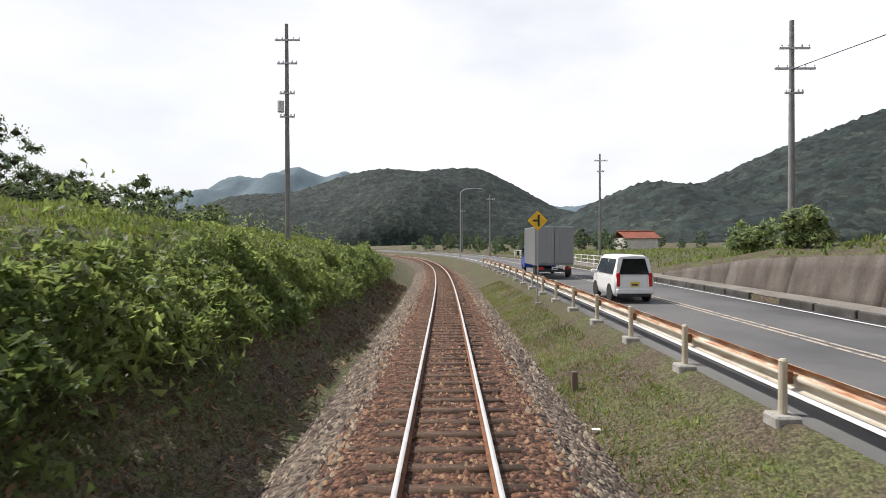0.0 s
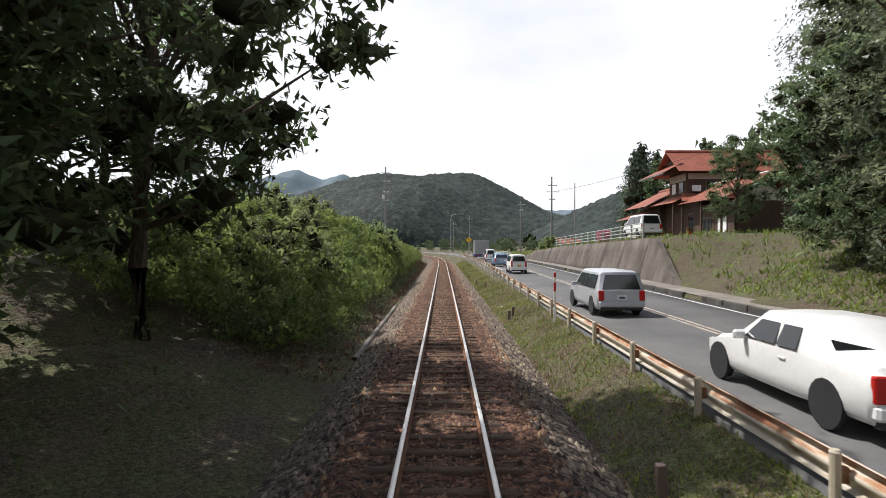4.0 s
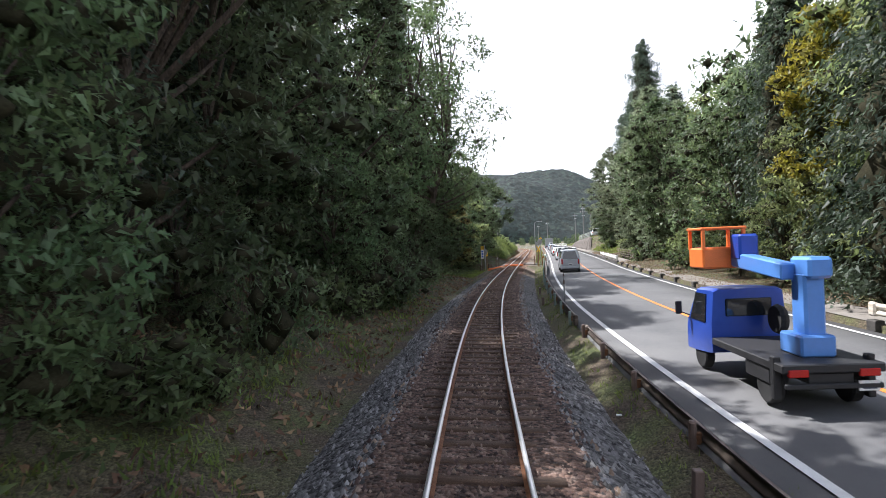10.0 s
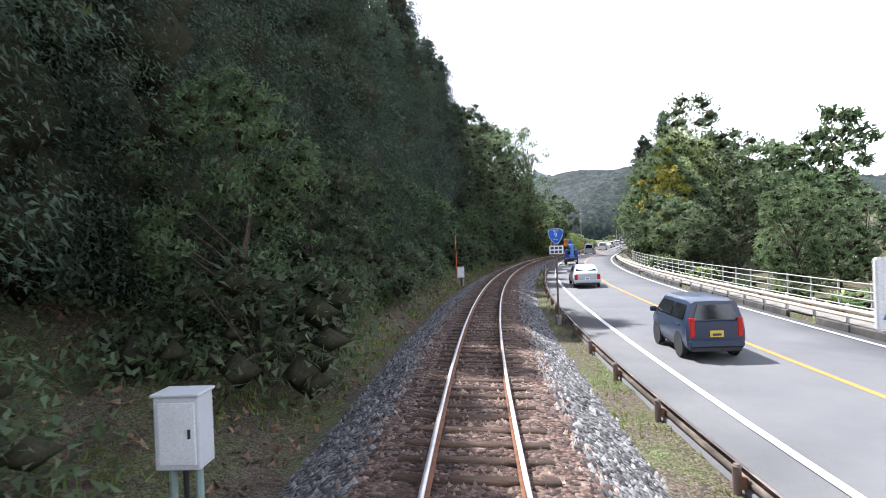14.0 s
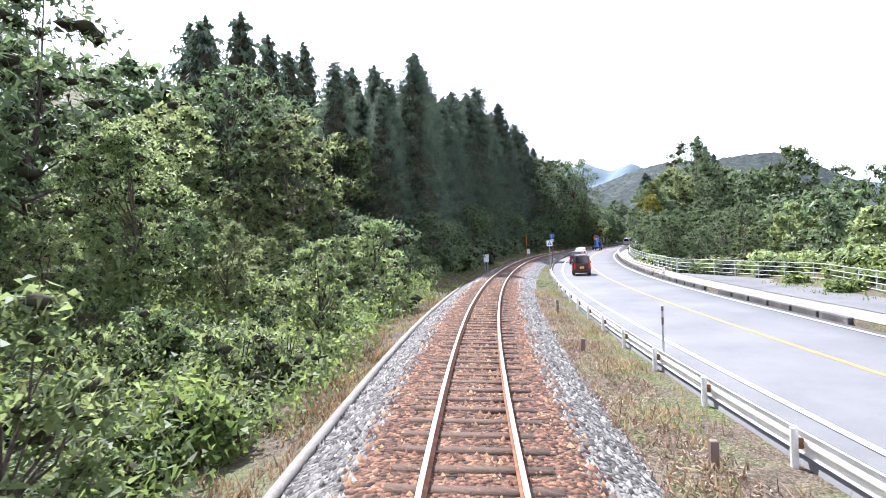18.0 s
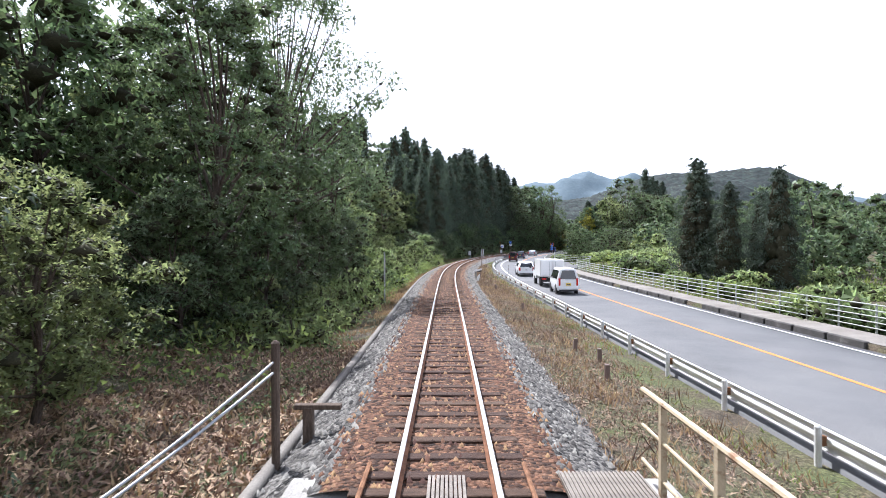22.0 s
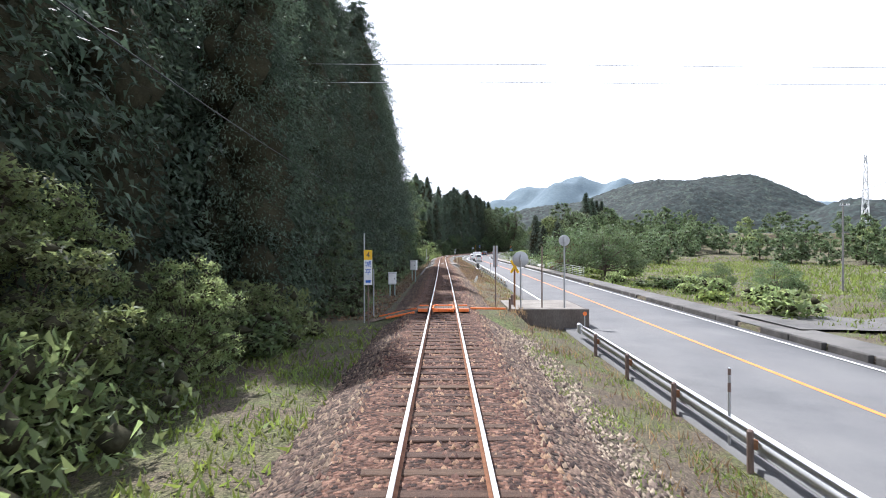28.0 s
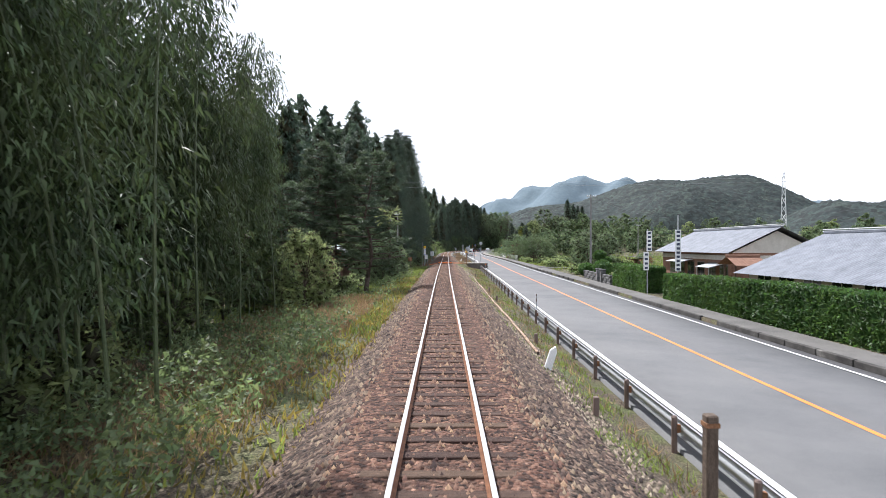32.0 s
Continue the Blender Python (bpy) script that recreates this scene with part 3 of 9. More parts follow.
def ground_z(s, off):
    """Height of the ground beside the line and beyond the road."""
    s, off = np.broadcast_arrays(np.asarray(s, float), np.asarray(off, float))
    g, k, rz = rail_off(s), kerb_off(s), road_z(s)
    bank = -np.clip(off, -2.4, 2.4) * np.tan(np.radians(cant(s)))
    verge = np.interp(np.clip((off - 2.3) / np.maximum(g - 2.3, .3), 0, 1), [0, 1], [0, 1])
    verge = (-0.62 + bank) * (1 - verge) + (rz - 0.16 - 0.16 * np.clip((s + 25) / 25, 0, 1)) * verge
    z = np.where(off < -3.2, left_land(s, -off), np.where(off < -2.4, -0.62 + (left_land(s, 3.2) + 0.62) * np.clip((-off - 2.4) / .8, 0, 1), np.where(off < 2.4, -0.66 + bank, np.where(off < g, verge, np.where(off < k, rz - 0.16, rz + right_land(s, off - k))))))
    rough = np.where(off < -3, np.clip((-off - 3) * .09, 0, .45), np.where(off > k + 1.7, np.clip((off - k - 1.7) * .06, 0, .35), 0.03))
    stream = ((s > -79.2) & (s < -72.8)) | ((s > -318.2) & (s < -311.6))
    z = np.where(stream & (off > -4.5) & (off < g + .4), np.minimum(z, -2.3), z)
    for at in (-82.95, -384.2):
        pad = -.2 - .8 * np.clip(np.abs(s - at) - 1.1, 0, 9) - np.where(off < 0, .28 * np.clip(-off - 1.6, 0, 9), .0)
        z = np.where((off > -4.4) & (off < 3.5), np.maximum(z, pad), z)
    return z + rough * ripple(s, off)


def build_ground():
    s = np.unique(np.concatenate([np.arange(-720, -500, 12.0), np.arange(-500, 125, 1.6), np.arange(125, 400, 12.0), [-79.3, -79.1, -72.9, -72.7, -318.3, -318.1, -311.7, -311.5]]))
    left = -np.array([210, 150, 110, 90, 70, 55, 40, 32, 26, 20, 17, 14, 12, 10.5, 9, 8, 7, 6, 5.2, 4.6, 4.2, 3.8, 3.4, 3.2, 2.8, 2.4])
    mid = np.array([-1.2, 0.0, 1.2, 2.3])
    right = np.array([0, .5, 1.0, 1.6, 1.62, 2.6, 3.3, 4, 5, 6.5, 8, 10, 13, 17, 21, 25, 32, 42, 60, 80, 110, 150, 240])
    verge = np.array([.25, .5, .75, 1.0])
    off = np.concatenate([np.broadcast_to(left, (len(s), len(left))), np.broadcast_to(mid, (len(s), 4)), 2.4 + (rail_off(s) - 2.4)[:, None] * verge, (kerb_off(s) - .02)[:, None], kerb_off(s)[:, None] + right], 1)
    z = ground_z(s[:, None], off)
    x, y = along(s[:, None], off)
    k = off.shape[1]
    i, j = np.meshgrid(np.arange(len(s) - 1), np.arange(k - 1), indexing="ij")
    f = np.stack([i * k + j, i * k + j + 1, (i + 1) * k + j + 1, (i + 1) * k + j], -1).reshape(-1, 4)
    me = fast_mesh("ground", np.stack([x, y, z], -1).reshape(-1, 3), f)
    solid("ground", me, M_GROUND, "uneven grassy ground with soil and leaf litter", "ground", kind="structure", smooth=False)
    me.polygons.foreach_set("use_smooth", np.ones(len(me.polygons), bool))
    xs = np.linspace(-1, 1, 41)
    gx, gy = np.meshgrid(np.sign(xs) * abs(xs) ** 2 * 3600, np.sign(xs) * abs(xs) ** 2 * 4200, indexing="ij")
    v = np.stack([gx, gy, np.full(gx.shape, -4.6)], -1).reshape(-1, 3)
    n = 41
    i, j = np.meshgrid(np.arange(n - 1), np.arange(n - 1), indexing="ij")
    f = np.stack([i * n + j, (i + 1) * n + j, (i + 1) * n + j + 1, i * n + j + 1], -1).reshape(-1, 4)
    solid("valley_floor", fast_mesh("valley_floor", v, f), M_FIELD, "green valley floor reaching to the hills", "ground", kind="structure")


def hill(name, label, material, ridge, y_ridge, depth, step, lump, cell, front=1.0):
    """A wooded ridge: (x, height) along its crest, falling off in front and behind, with a canopy of rounded crowns."""
    ridge = np.array(ridge, float)
    x = np.arange(ridge[0, 0], ridge[-1, 0], step)
    y = np.arange(-depth, depth * .7, step * 1.2)
    h = np.interp(x, ridge[:, 0], ridge[:, 1])
    gx, gy = np.meshgrid(x, y, indexing="ij")
    r = np.random.default_rng(int(y_ridge))
    fall = np.clip(1 - np.abs(gy / depth) ** 1.3, 0, 1)
    z = h[:, None] * fall ** (0.8 + 0.25 * np.sin(gx / 90.0))
    z += (8 * np.sin(gx / 70 + 1.3 * np.sin(gy / 60)) + 7 * np.sin(gy / 50 + gx / 95)) * fall * (step / 9)
    cx, cy = gx / cell, gy / cell
    ix, iy = np.floor(cx).astype(int), np.floor(cy).astype(int)
    best = np.full(gx.shape, 9.0)
    for dx in (-1, 0, 1):
        for dy in (-1, 0, 1):
            q = np.sin((ix + dx) * 127.1 + (iy + dy) * 311.7) * 43758.5
            w = np.sin((ix + dx) * 269.5 + (iy + dy) * 183.3) * 43758.5
            best = np.minimum(best, np.hypot(cx - ix - dx - (q - np.floor(q)), cy - iy - dy - (w - np.floor(w))))
    z += lump * np.sqrt(np.clip(1 - best ** 2, 0, 1)) * np.clip(fall * 4, 0, 1) + r.normal(0, lump * .22, gx.shape)
    z -= 6 * (fall <= 0)
    v = np.stack([gx, gy + y_ridge, z], -1).reshape(-1, 3)
    n = len(y)
    i, j = np.meshgrid(np.arange(len(x) - 1), np.arange(n - 1), indexing="ij")
    f = np.stack([i * n + j, (i + 1) * n + j, (i + 1) * n + j + 1, i * n + j + 1], -1).reshape(-1, 4)
    return solid(name, fast_mesh(name, v, f), material, label, "hill", kind="structure")


# ---------------------------------------------------------------- railway
GAUGE = 0.566


def tilt_z(s, off, z):
    return z - off * np.tan(np.radians(cant(s)))


BRIDGES = [(-79.0, -73.2), (-318.0, -311.8)]


STRETCHES = [(-560.0, -325.0, "brown"), (-325.0, -318.0, "bright"), (-311.8, -226.0, "bright"), (-226.0, -100.0, "dark"), (-100.0, -79.0, "rusty"), (-73.2, 200.0, "rusty")]


def on_bridge(s):
    return any(p - .2 < s < q + .2 for p, q in BRIDGES)


def build_track():
    line = thing("railway_track", Matrix(), "single narrow-gauge track on rusty ballast with wooden sleepers", "railway track", kind="structure")
    s = np.arange(-560.0, 200.1, 1.0)
    for side in (-1, 1):
        head = [(-.034, -.012), (-.03, 0.0), (.03, 0.0), (.034, -.012)]
        foot = [(-.034, -.013), (.034, -.013), (.034, -.035), (.012, -.05), (.012, -.125), (.06, -.14), (.06, -.15), (-.06, -.15), (-.06, -.14), (-.012, -.125), (-.012, -.05), (-.034, -.035)]
        for name, prof, mt in (("rail_head", head, M_RAILHEAD), ("rail_web", foot, M_RAILRUST)):
            p = np.array(prof)

            def shape(st):
                off = side * GAUGE + p[None, :, 0] + 0 * st[:, None]
                return off, tilt_z(st[:, None], off, p[None, :, 1] + 0 * st[:, None])
            part(name, swept(name, s, shape), mt, line, "worn shiny running surface" if mt is M_RAILHEAD else "rusty rail side")
    # ballast: rusty between and beside the rails, grey on the shoulders
    r = np.random.default_rng(3)
    for a0, b0, key in STRETCHES:
        st = np.arange(a0, b0 + .01, .5)
        st[-1] = b0
        bed, side = BALLAST[key][:2]
        for name, cols, zs, mt in (("ballast_bed", [-1.45, -1.2, -.9, -.6, -.3, 0, .3, .6, .9, 1.2, 1.45], [-.2, -.17, -.165, -.18, -.175, -.17, -.175, -.18, -.165, -.17, -.2], bed),
                                   ("ballast_shoulder", [-2.75, -2.4, -2.1, -1.8, -1.45], [-.75, -.6, -.46, -.33, -.203], side), ("ballast_shoulder", [1.45, 1.8, 2.1, 2.4, 2.75], [-.203, -.33, -.46, -.6, -.75], side)):
            c, zz = np.array(cols), np.array(zs)

            def shape(t):
                off = c[None, :] + r.normal(0, .02, (len(t), len(c))) * ((abs(c) != 1.45) & (abs(c) < 2.7))
                return off, tilt_z(t[:, None], off, zz[None, :] + r.normal(0, .012, off.shape) * (abs(c) != 1.45))
            part(name, swept(name, st, shape, closed=False), mt, line)
    # sleepers
    bm = box(bmesh.new(), (0, 0, -.075), (2.0, .2, .15), bevel=.012)
    me = bpy.data.meshes.new("sleeper")
    bm.to_mesh(me)
    bm.free()
    r = np.random.default_rng(11)
    me.materials.append(M_SLEEPER)
    rest_v, rest_f, count = [], [], 0
    cube = np.array([(x, y, z) for x in (-1., 1.) for y in (-.1, .1) for z in (-.15, 0.)])
    cf = np.array([(0, 1, 3, 2), (4, 6, 7, 5), (0, 4, 5, 1), (2, 3, 7, 6), (0, 2, 6, 4), (1, 5, 7, 3)])
    for st in np.arange(-470.0, 190.0, .61):
        if on_bridge(st):
            continue
        jig = r.normal(0, .012, 4)
        m = spot(st + jig[0], jig[1], -.148 - abs(jig[2]) * .5, r.normal(0, .5)) @ Matrix.Rotation(radians(float(cant(st))), 4, "Y")
        if st < -290 and count < 292:
            ob = new("sleeper", me)
            ob.parent = line
            ob.matrix_basis = m
            count += 1
        else:
            rest_v.append((cube * (1 + jig[3] * .6, 1, 1)) @ np.array(m.to_3x3()).T + np.array(m.translation))
            rest_f.append(cf + 8 * len(rest_f))
    part("sleeper_row", fast_mesh("sleeper_row", np.concatenate(rest_v), np.concatenate(rest_f)), M_SLEEPER, line, kind="stuff")
    # loose stones
    octa = np.array([(1, 0, -.25), (-1, 0, -.3), (0, 1, -.2), (0, -1, -.3), (0, 0, 1)], float)
    of = np.array([(0, 2, 4), (2, 1, 4), (1, 3, 4), (3, 0, 4)])
    for a0, b0, key in STRETCHES:
        a0, b0 = max(a0, -478.0), min(b0, 60.0)
        for name, mt, per, lo, hi, z0, z1 in (("ballast_stones", BALLAST[key][2], 150, 0.0, 1.65, -.165, -.26), ("shoulder_stones", BALLAST[key][3], 135, 1.35, 2.6, -.185, -.7)):
            n = int((b0 - a0) * per)
            st = r.uniform(a0, b0, n)
            o = r.uniform(lo, hi, n)
            keep = abs(o - GAUGE) > .08
            st, o = st[keep], o[keep]
            n = len(st)
            sg = np.where(r.random(n) < .5, -1, 1)
            z = np.interp(o, [0, 1.45, 1.8, 2.4, 2.75], [-.175, -.19, -.325, -.6, -.74])
            x, y = along(st, o * sg)
            c = np.stack([x, y, tilt_z(st, o * sg, z)], -1)
            v = octa[None] * r.uniform(.6, 1.25, (n, 5, 1)) * (r.uniform(.026, .068, (n, 1, 1)))
            w = r.uniform(0, 2 * np.pi, n)
            cw, sw = np.cos(w)[:, None], np.sin(w)[:, None]
            v = np.stack([v[..., 0] * cw - v[..., 1] * sw, v[..., 0] * sw + v[..., 1] * cw, v[..., 2]], -1) + c[:, None]
            f = (of[None] + 5 * np.arange(n)[:, None, None]).reshape(-1, 3)
            part(name, fast_mesh(name, v.reshape(-1, 3), f), mt, line, kind="stuff")
    n = 16000
    st, o = r.uniform(-478, -386.5, n), r.uniform(2.3, 3.5, n)
    keep = r.random(n) < np.clip(1.5 - (o - 2.3) * 1.0, 0, 1)
    st, o = st[keep], o[keep]
    n = len(st)
    x, y = along(st, o)
    v = octa[None] * r.uniform(.6, 1.25, (n, 5, 1)) * r.uniform(.02, .055, (n, 1, 1)) + np.stack([x, y, ground_z(st, o) + .015], -1)[:, None]
    part("shoulder_stones", fast_mesh("shoulder_stones", v.reshape(-1, 3), (of[None] + 5 * np.arange(n)[:, None, None]).reshape(-1, 3)), BALLAST["rusty"][3], line, "loose stones spread over the verge", kind="stuff")
    # rail joints every 25 m
    joint = box(box(bmesh.new(), (-.03, 0, -.07), (.022, .56, .07)), (.03, 0, -.07), (.022, .56, .07))
    me = bpy.data.meshes.new("fishplate")
    joint.to_mesh(me)
    joint.free()
    me.materials.append(M_RAILRUST)
    for st in np.arange(-465.0, 80.0, 25.0):
        for side in (-1, 1):
            ob = new("fishplate", me)
            ob.parent = line
            ob.matrix_basis = spot(st, side * GAUGE, float(tilt_z(st, side * GAUGE, 0)))
    return line


# ---------------------------------------------------------------- road
def strip(name, s0, s1, o0, o1, dz, mt, label, parent=None, step=1.0, category="road marking"):
    st = np.linspace(s0, s1, max(2, int((s1 - s0) / step) + 1))

    def shape(t):
        off = np.stack([o0(t), o1(t)], 1)
        return off, np.broadcast_to((road_z(t) + dz)[:, None], off.shape)
    me = swept(name, st, shape, closed=False)
    if parent is not None:
        return part(name, me, mt, parent, label)
    return solid(name, me, mt, label, category, kind="structure")


def build_road():
    st = np.arange(-540.0, 200.1, 1.5)

    def shape(t):
        c = centre_off(t)
        off = np.stack([rail_off(t) + .18, rail_off(t) + .2, c - 1.6, c, c + 1.6, kerb_off(t) - .12, kerb_off(t) - .1], 1)
        crown = np.array([-.4, -.02, .03, .05, .03, -.02, -.4])
        return off, road_z(t)[:, None] + crown[None] - .05
    road = solid("road", swept("road", st[st < -94], shape, closed=False), M_ASPHALT, "smooth grey two-lane asphalt road beside the railway", "road", kind="structure")
    solid("old_road", swept("old_road", st[st > -96.1], shape, closed=False), M_OLDASPHALT, "worn and patched two-lane asphalt road beside the railway", "road", kind="structure")
    strip("near_edge_line", -530, 195, lambda t: near_off(t) - .08, lambda t: near_off(t) + .08, -.024, M_WHITELINE, "white edge line", road)
    strip("far_edge_line", -530, 195, lambda t: far_off(t) - .07, lambda t: far_off(t) + .07, -.036, M_WHITELINE, "white edge line", road)
    strip("orange_centre_line", -530, -95, lambda t: centre_off(t) - .075, lambda t: centre_off(t) + .075, .0055, M_ORANGELINE, "orange no-overtaking line", road)
    for s0, s1 in ((-93, -88.5), (-86.5, -84), (-82.5, -78.5), (-76, -75), (-66, -60)):
        strip("worn_centre_line", s0, s1, lambda t: centre_off(t) - .075, lambda t: centre_off(t) + .075, .0055, M_ORANGELINE, "worn orange line", road)
    for d in (-.13, .13):
        strip("faded_centre_line", -58, 150, lambda t: centre_off(t) + d - .06, lambda t: centre_off(t) + d + .06, .0045, M_FADEDLINE, "faded double line", road)
    # far kerb and footpath
    st = np.arange(-540.0, 60.1, 1.5)
    for seg, mt, lab in ((st[st > -331], M_PAVE, "worn concrete footpath with dirt and leaves"), (st[st < -329], M_GREYPATH, "grey asphalt footpath in front of the houses")):
        solid("footpath", swept("footpath", seg, lambda t: (np.stack([kerb_off(t) + .14, kerb_off(t) + 1.58], 1), np.stack([road_z(t) + .125, road_z(t) + .17], 1)), closed=False), mt, lab, "footpath", kind="structure")
    kerbs = thing("kerb", Matrix(), "broken row of low concrete kerb stones", "kerb", kind="structure")
    bm = box(bmesh.new(), (0, 0, .02), (.2, 1.9, .3), bevel=.025)
    me = bpy.data.meshes.new("kerb_stone")
    bm.to_mesh(me)
    bm.free()
    me.materials.append(M_KERB)
    for k, s0 in enumerate(np.arange(-478, 40, 2.0)):
        if -136 < s0 < -84:
            # only stumps of the old kerb are left beside the wood
            if k % 2 == 0:
                ob = new("kerb_stone", me)
                ob.parent = kerbs
                ob.matrix_basis = spot(s0, float(kerb_off(s0)), float(road_z(s0)) + .05) @ Matrix.Diagonal((1.3, .2, 1.1, 1))
            continue
        if k % 7 == 5 or (-412 < s0 < -406) or (-427 < s0 < -422):
            continue
        ob = new("kerb_stone", me)
        ob.parent = kerbs
        ob.matrix_basis = spot(s0, float(kerb_off(s0)), float(road_z(s0)))
    return road


def guard_rail(s0, s1, off, z, label, beam_mt, post_mt, spacing=3.15, height=.62, tall_post=.68, block=False, faces=1, group="roadside guard rails", top_mt=None):
    """A W-beam on posts. off, z: functions of the station; faces: the side of the posts on which the beam hangs."""
    gr = thing("guard_rail", Matrix(), label, "guard rail", group)
    st = np.arange(s0, s1 + .01, .8)
    prof = np.array([(.0, -.175), (.07, -.15), (.085, -.1), (.07, -.06), (.0, -.02), (.0, .02), (.07, .06), (.085, .1), (.07, .15), (.0, .175), (-.008, .17), (.06, .14), (.074, .1), (.06, .068), (-.008, .03), (-.008, -.03), (.06, -.068), (.074, -.1), (.06, -.14), (-.008, -.17)])

    def shape(t):
        o = off(t)[:, None] + faces * (.12 + prof[None, :, 0])
        return o, z(t)[:, None] + height - .17 + prof[None, :, 1]
    me = swept("beam", st, shape)
    if top_mt:
        # the upper rib has rusted through its paint
        me.materials.append(beam_mt)
        me.materials.append(top_mt)
        me.polygons.foreach_set("material_index", np.tile((np.arange(len(prof)) >= 5) & (np.arange(len(prof)) < 14), len(st) - 1).astype(np.int32))
    part("beam", me, beam_mt, gr, "corrugated steel beam")
    for e in (s0, s1):
        bm = box(bmesh.new(), (faces * .14, 0, height - .17), (.16, .3, .4), bevel=.05)
        part("beam_end", bm, beam_mt, gr, "", spot(e, float(off(e)), float(z(e))))
    bm = rod(bmesh.new(), (0, 0, -.55), (0, 0, tall_post), .058, n=10)
    bmesh.ops.create_cone(bm, cap_ends=True, segments=10, radius1=.062, radius2=.04, depth=.03, matrix=Matrix.Translation((0, 0, tall_post + .012)))
    pm = bpy.data.meshes.new("post")
    bm.to_mesh(pm)
    bm.free()
    pm.materials.append(post_mt)
    bm = box(bmesh.new(), (faces * .06, 0, height - .17), (.12, .08, .16))
    rod(bm, (faces * .1, 0, height - .17), (faces * .2, 0, height - .17), .02, n=6)
    km = bpy.data.meshes.new("bracket")
    bm.to_mesh(km)
    bm.free()
    km.materials.append(M_RUST)
    bm = box(bmesh.new(), (0, 0, -.25), (.36, .36, .42), bevel=.03)
    bl = bpy.data.meshes.new("footing")
    bm.to_mesh(bl)
    bm.free()
    bl.materials.append(M_CONCRETE)
    r = np.random.default_rng(int(abs(s0)))
    for p in np.arange(s0 + .4, s1, spacing):
        m = spot(p, float(off(p)), float(z(p))) @ Matrix.Rotation(r.normal(0, .015), 4, "X")
        post = new("post", pm)
        post.parent, post.matrix_basis = gr, m
        br = new("bracket", km)
        br.parent = post
        if block:
            bk = new("footing", bl)
            bk.parent = post
    return gr


build_ground()
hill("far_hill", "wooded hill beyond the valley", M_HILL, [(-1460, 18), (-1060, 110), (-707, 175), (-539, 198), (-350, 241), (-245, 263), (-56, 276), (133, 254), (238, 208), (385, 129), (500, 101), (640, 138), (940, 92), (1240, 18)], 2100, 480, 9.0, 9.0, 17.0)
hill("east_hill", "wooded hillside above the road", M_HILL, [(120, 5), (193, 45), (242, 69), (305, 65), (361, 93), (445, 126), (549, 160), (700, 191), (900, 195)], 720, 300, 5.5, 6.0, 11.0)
hill("blue_ridge", "mountain ridge far away, painted in haze blue", M_HAZE_RIDGE, [(-3050, 67), (-2150, 336), (-1750, 437), (-1350, 526), (-1100, 560), (-900, 510), (-750, 538), (-550, 448), (-150, 370), (550, 291), (1550, 224), (2350, 45)], 4300, 700, 26.0, 10.0, 40.0)
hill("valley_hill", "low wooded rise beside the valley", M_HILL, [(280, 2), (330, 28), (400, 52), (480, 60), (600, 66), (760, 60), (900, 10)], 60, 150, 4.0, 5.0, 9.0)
build_track()
build_road()
guard_rail(-62, 60, lambda s: rail_off(s) + .05, lambda s: road_z(s) - np.interp(s, [-25, 5], [.24, .03]), "rust-streaked cream guard rail on concrete footings", M_BEAM_CREAM, M_POSTCREAM, block=True, top_mt=M_BEAM_RUST)
guard_rail(-131, -85, lambda s: rail_off(s), lambda s: road_z(s) - np.interp(s, [-131, -110, -85], [.38, .14, .1]), "weathered guard rail with rusty lower edge", M_BEAM_GRIMY, M_GREENPOST)
guard_rail(-206, -133, lambda s: rail_off(s) + .1, lambda s: road_z(s) - .46, "low grimy steel guard rail with brown posts on the curve", M_BEAM_GRIMY, M_POSTBROWN)
guard_rail(-312.4, -206.6, lambda s: rail_off(s) + .05, lambda s: road_z(s) - np.interp(s, [-300, -250, -225, -206], [.18, .26, .3, .4]), "white guard rail on round posts", M_BEAM_WHITE, M_BEAM_WHITE)
guard_rail(-357, -320.5, lambda s: rail_off(s), lambda s: road_z(s) - .18, "white guard rail on round posts", M_BEAM_WHITE, M_BEAM_WHITE)
guard_rail(-478, -386.5, lambda s: rail_off(s) + .1, lambda s: road_z(s) - .12, "bare steel guard rail on dark brown posts", M_STEEL, M_POSTBROWN)
guard_rail(-84, -66, lambda s: kerb_off(s) + .3, lambda s: road_z(s) + .1, "white guard rail beside the footpath", M_BEAM_WHITE, M_BEAM_WHITE, faces=-1)
guard_rail(-219, -134, lambda s: kerb_off(s) + .1, lambda s: road_z(s) + .1, "stained cream guard rail on the outer side of the road", M_BEAM_CREAM, M_BEAM_WHITE, faces=-1, spacing=2.0)

# ---------------------------------------------------------------- plants
def diamonds(c, size, r, flat=0.4, aim=None, long=1.7, loose=.35):
    """Pointed leaves at the points c, one triangle each. aim: the way in which each one points."""
    n = len(c)
    u = r.normal(0, 1, (n, 3)) if aim is None else aim + r.normal(0, loose, (n, 3))
    u /= np.linalg.norm(u, axis=1, keepdims=True) + 1e-9
    w = r.normal(0, 1, (n, 3)) * (1, 1, flat)
    w -= (w * u).sum(1, keepdims=True) * u
    w /= np.linalg.norm(w, axis=1, keepdims=True) + 1e-9
    k = (size * r.uniform(.6, 1.4, n))[:, None]
    droop = np.zeros((n, 3))
    droop[:, 2] = -.2
    v = np.stack([c - u * k * long * .45 + w * k * .42, c - u * k * long * .3 - w * k * .42, c + u * k * long * .6 + droop * k], 1)
    return v.reshape(-1, 3), (np.arange(3)[None] + 3 * np.arange(n)[:, None])


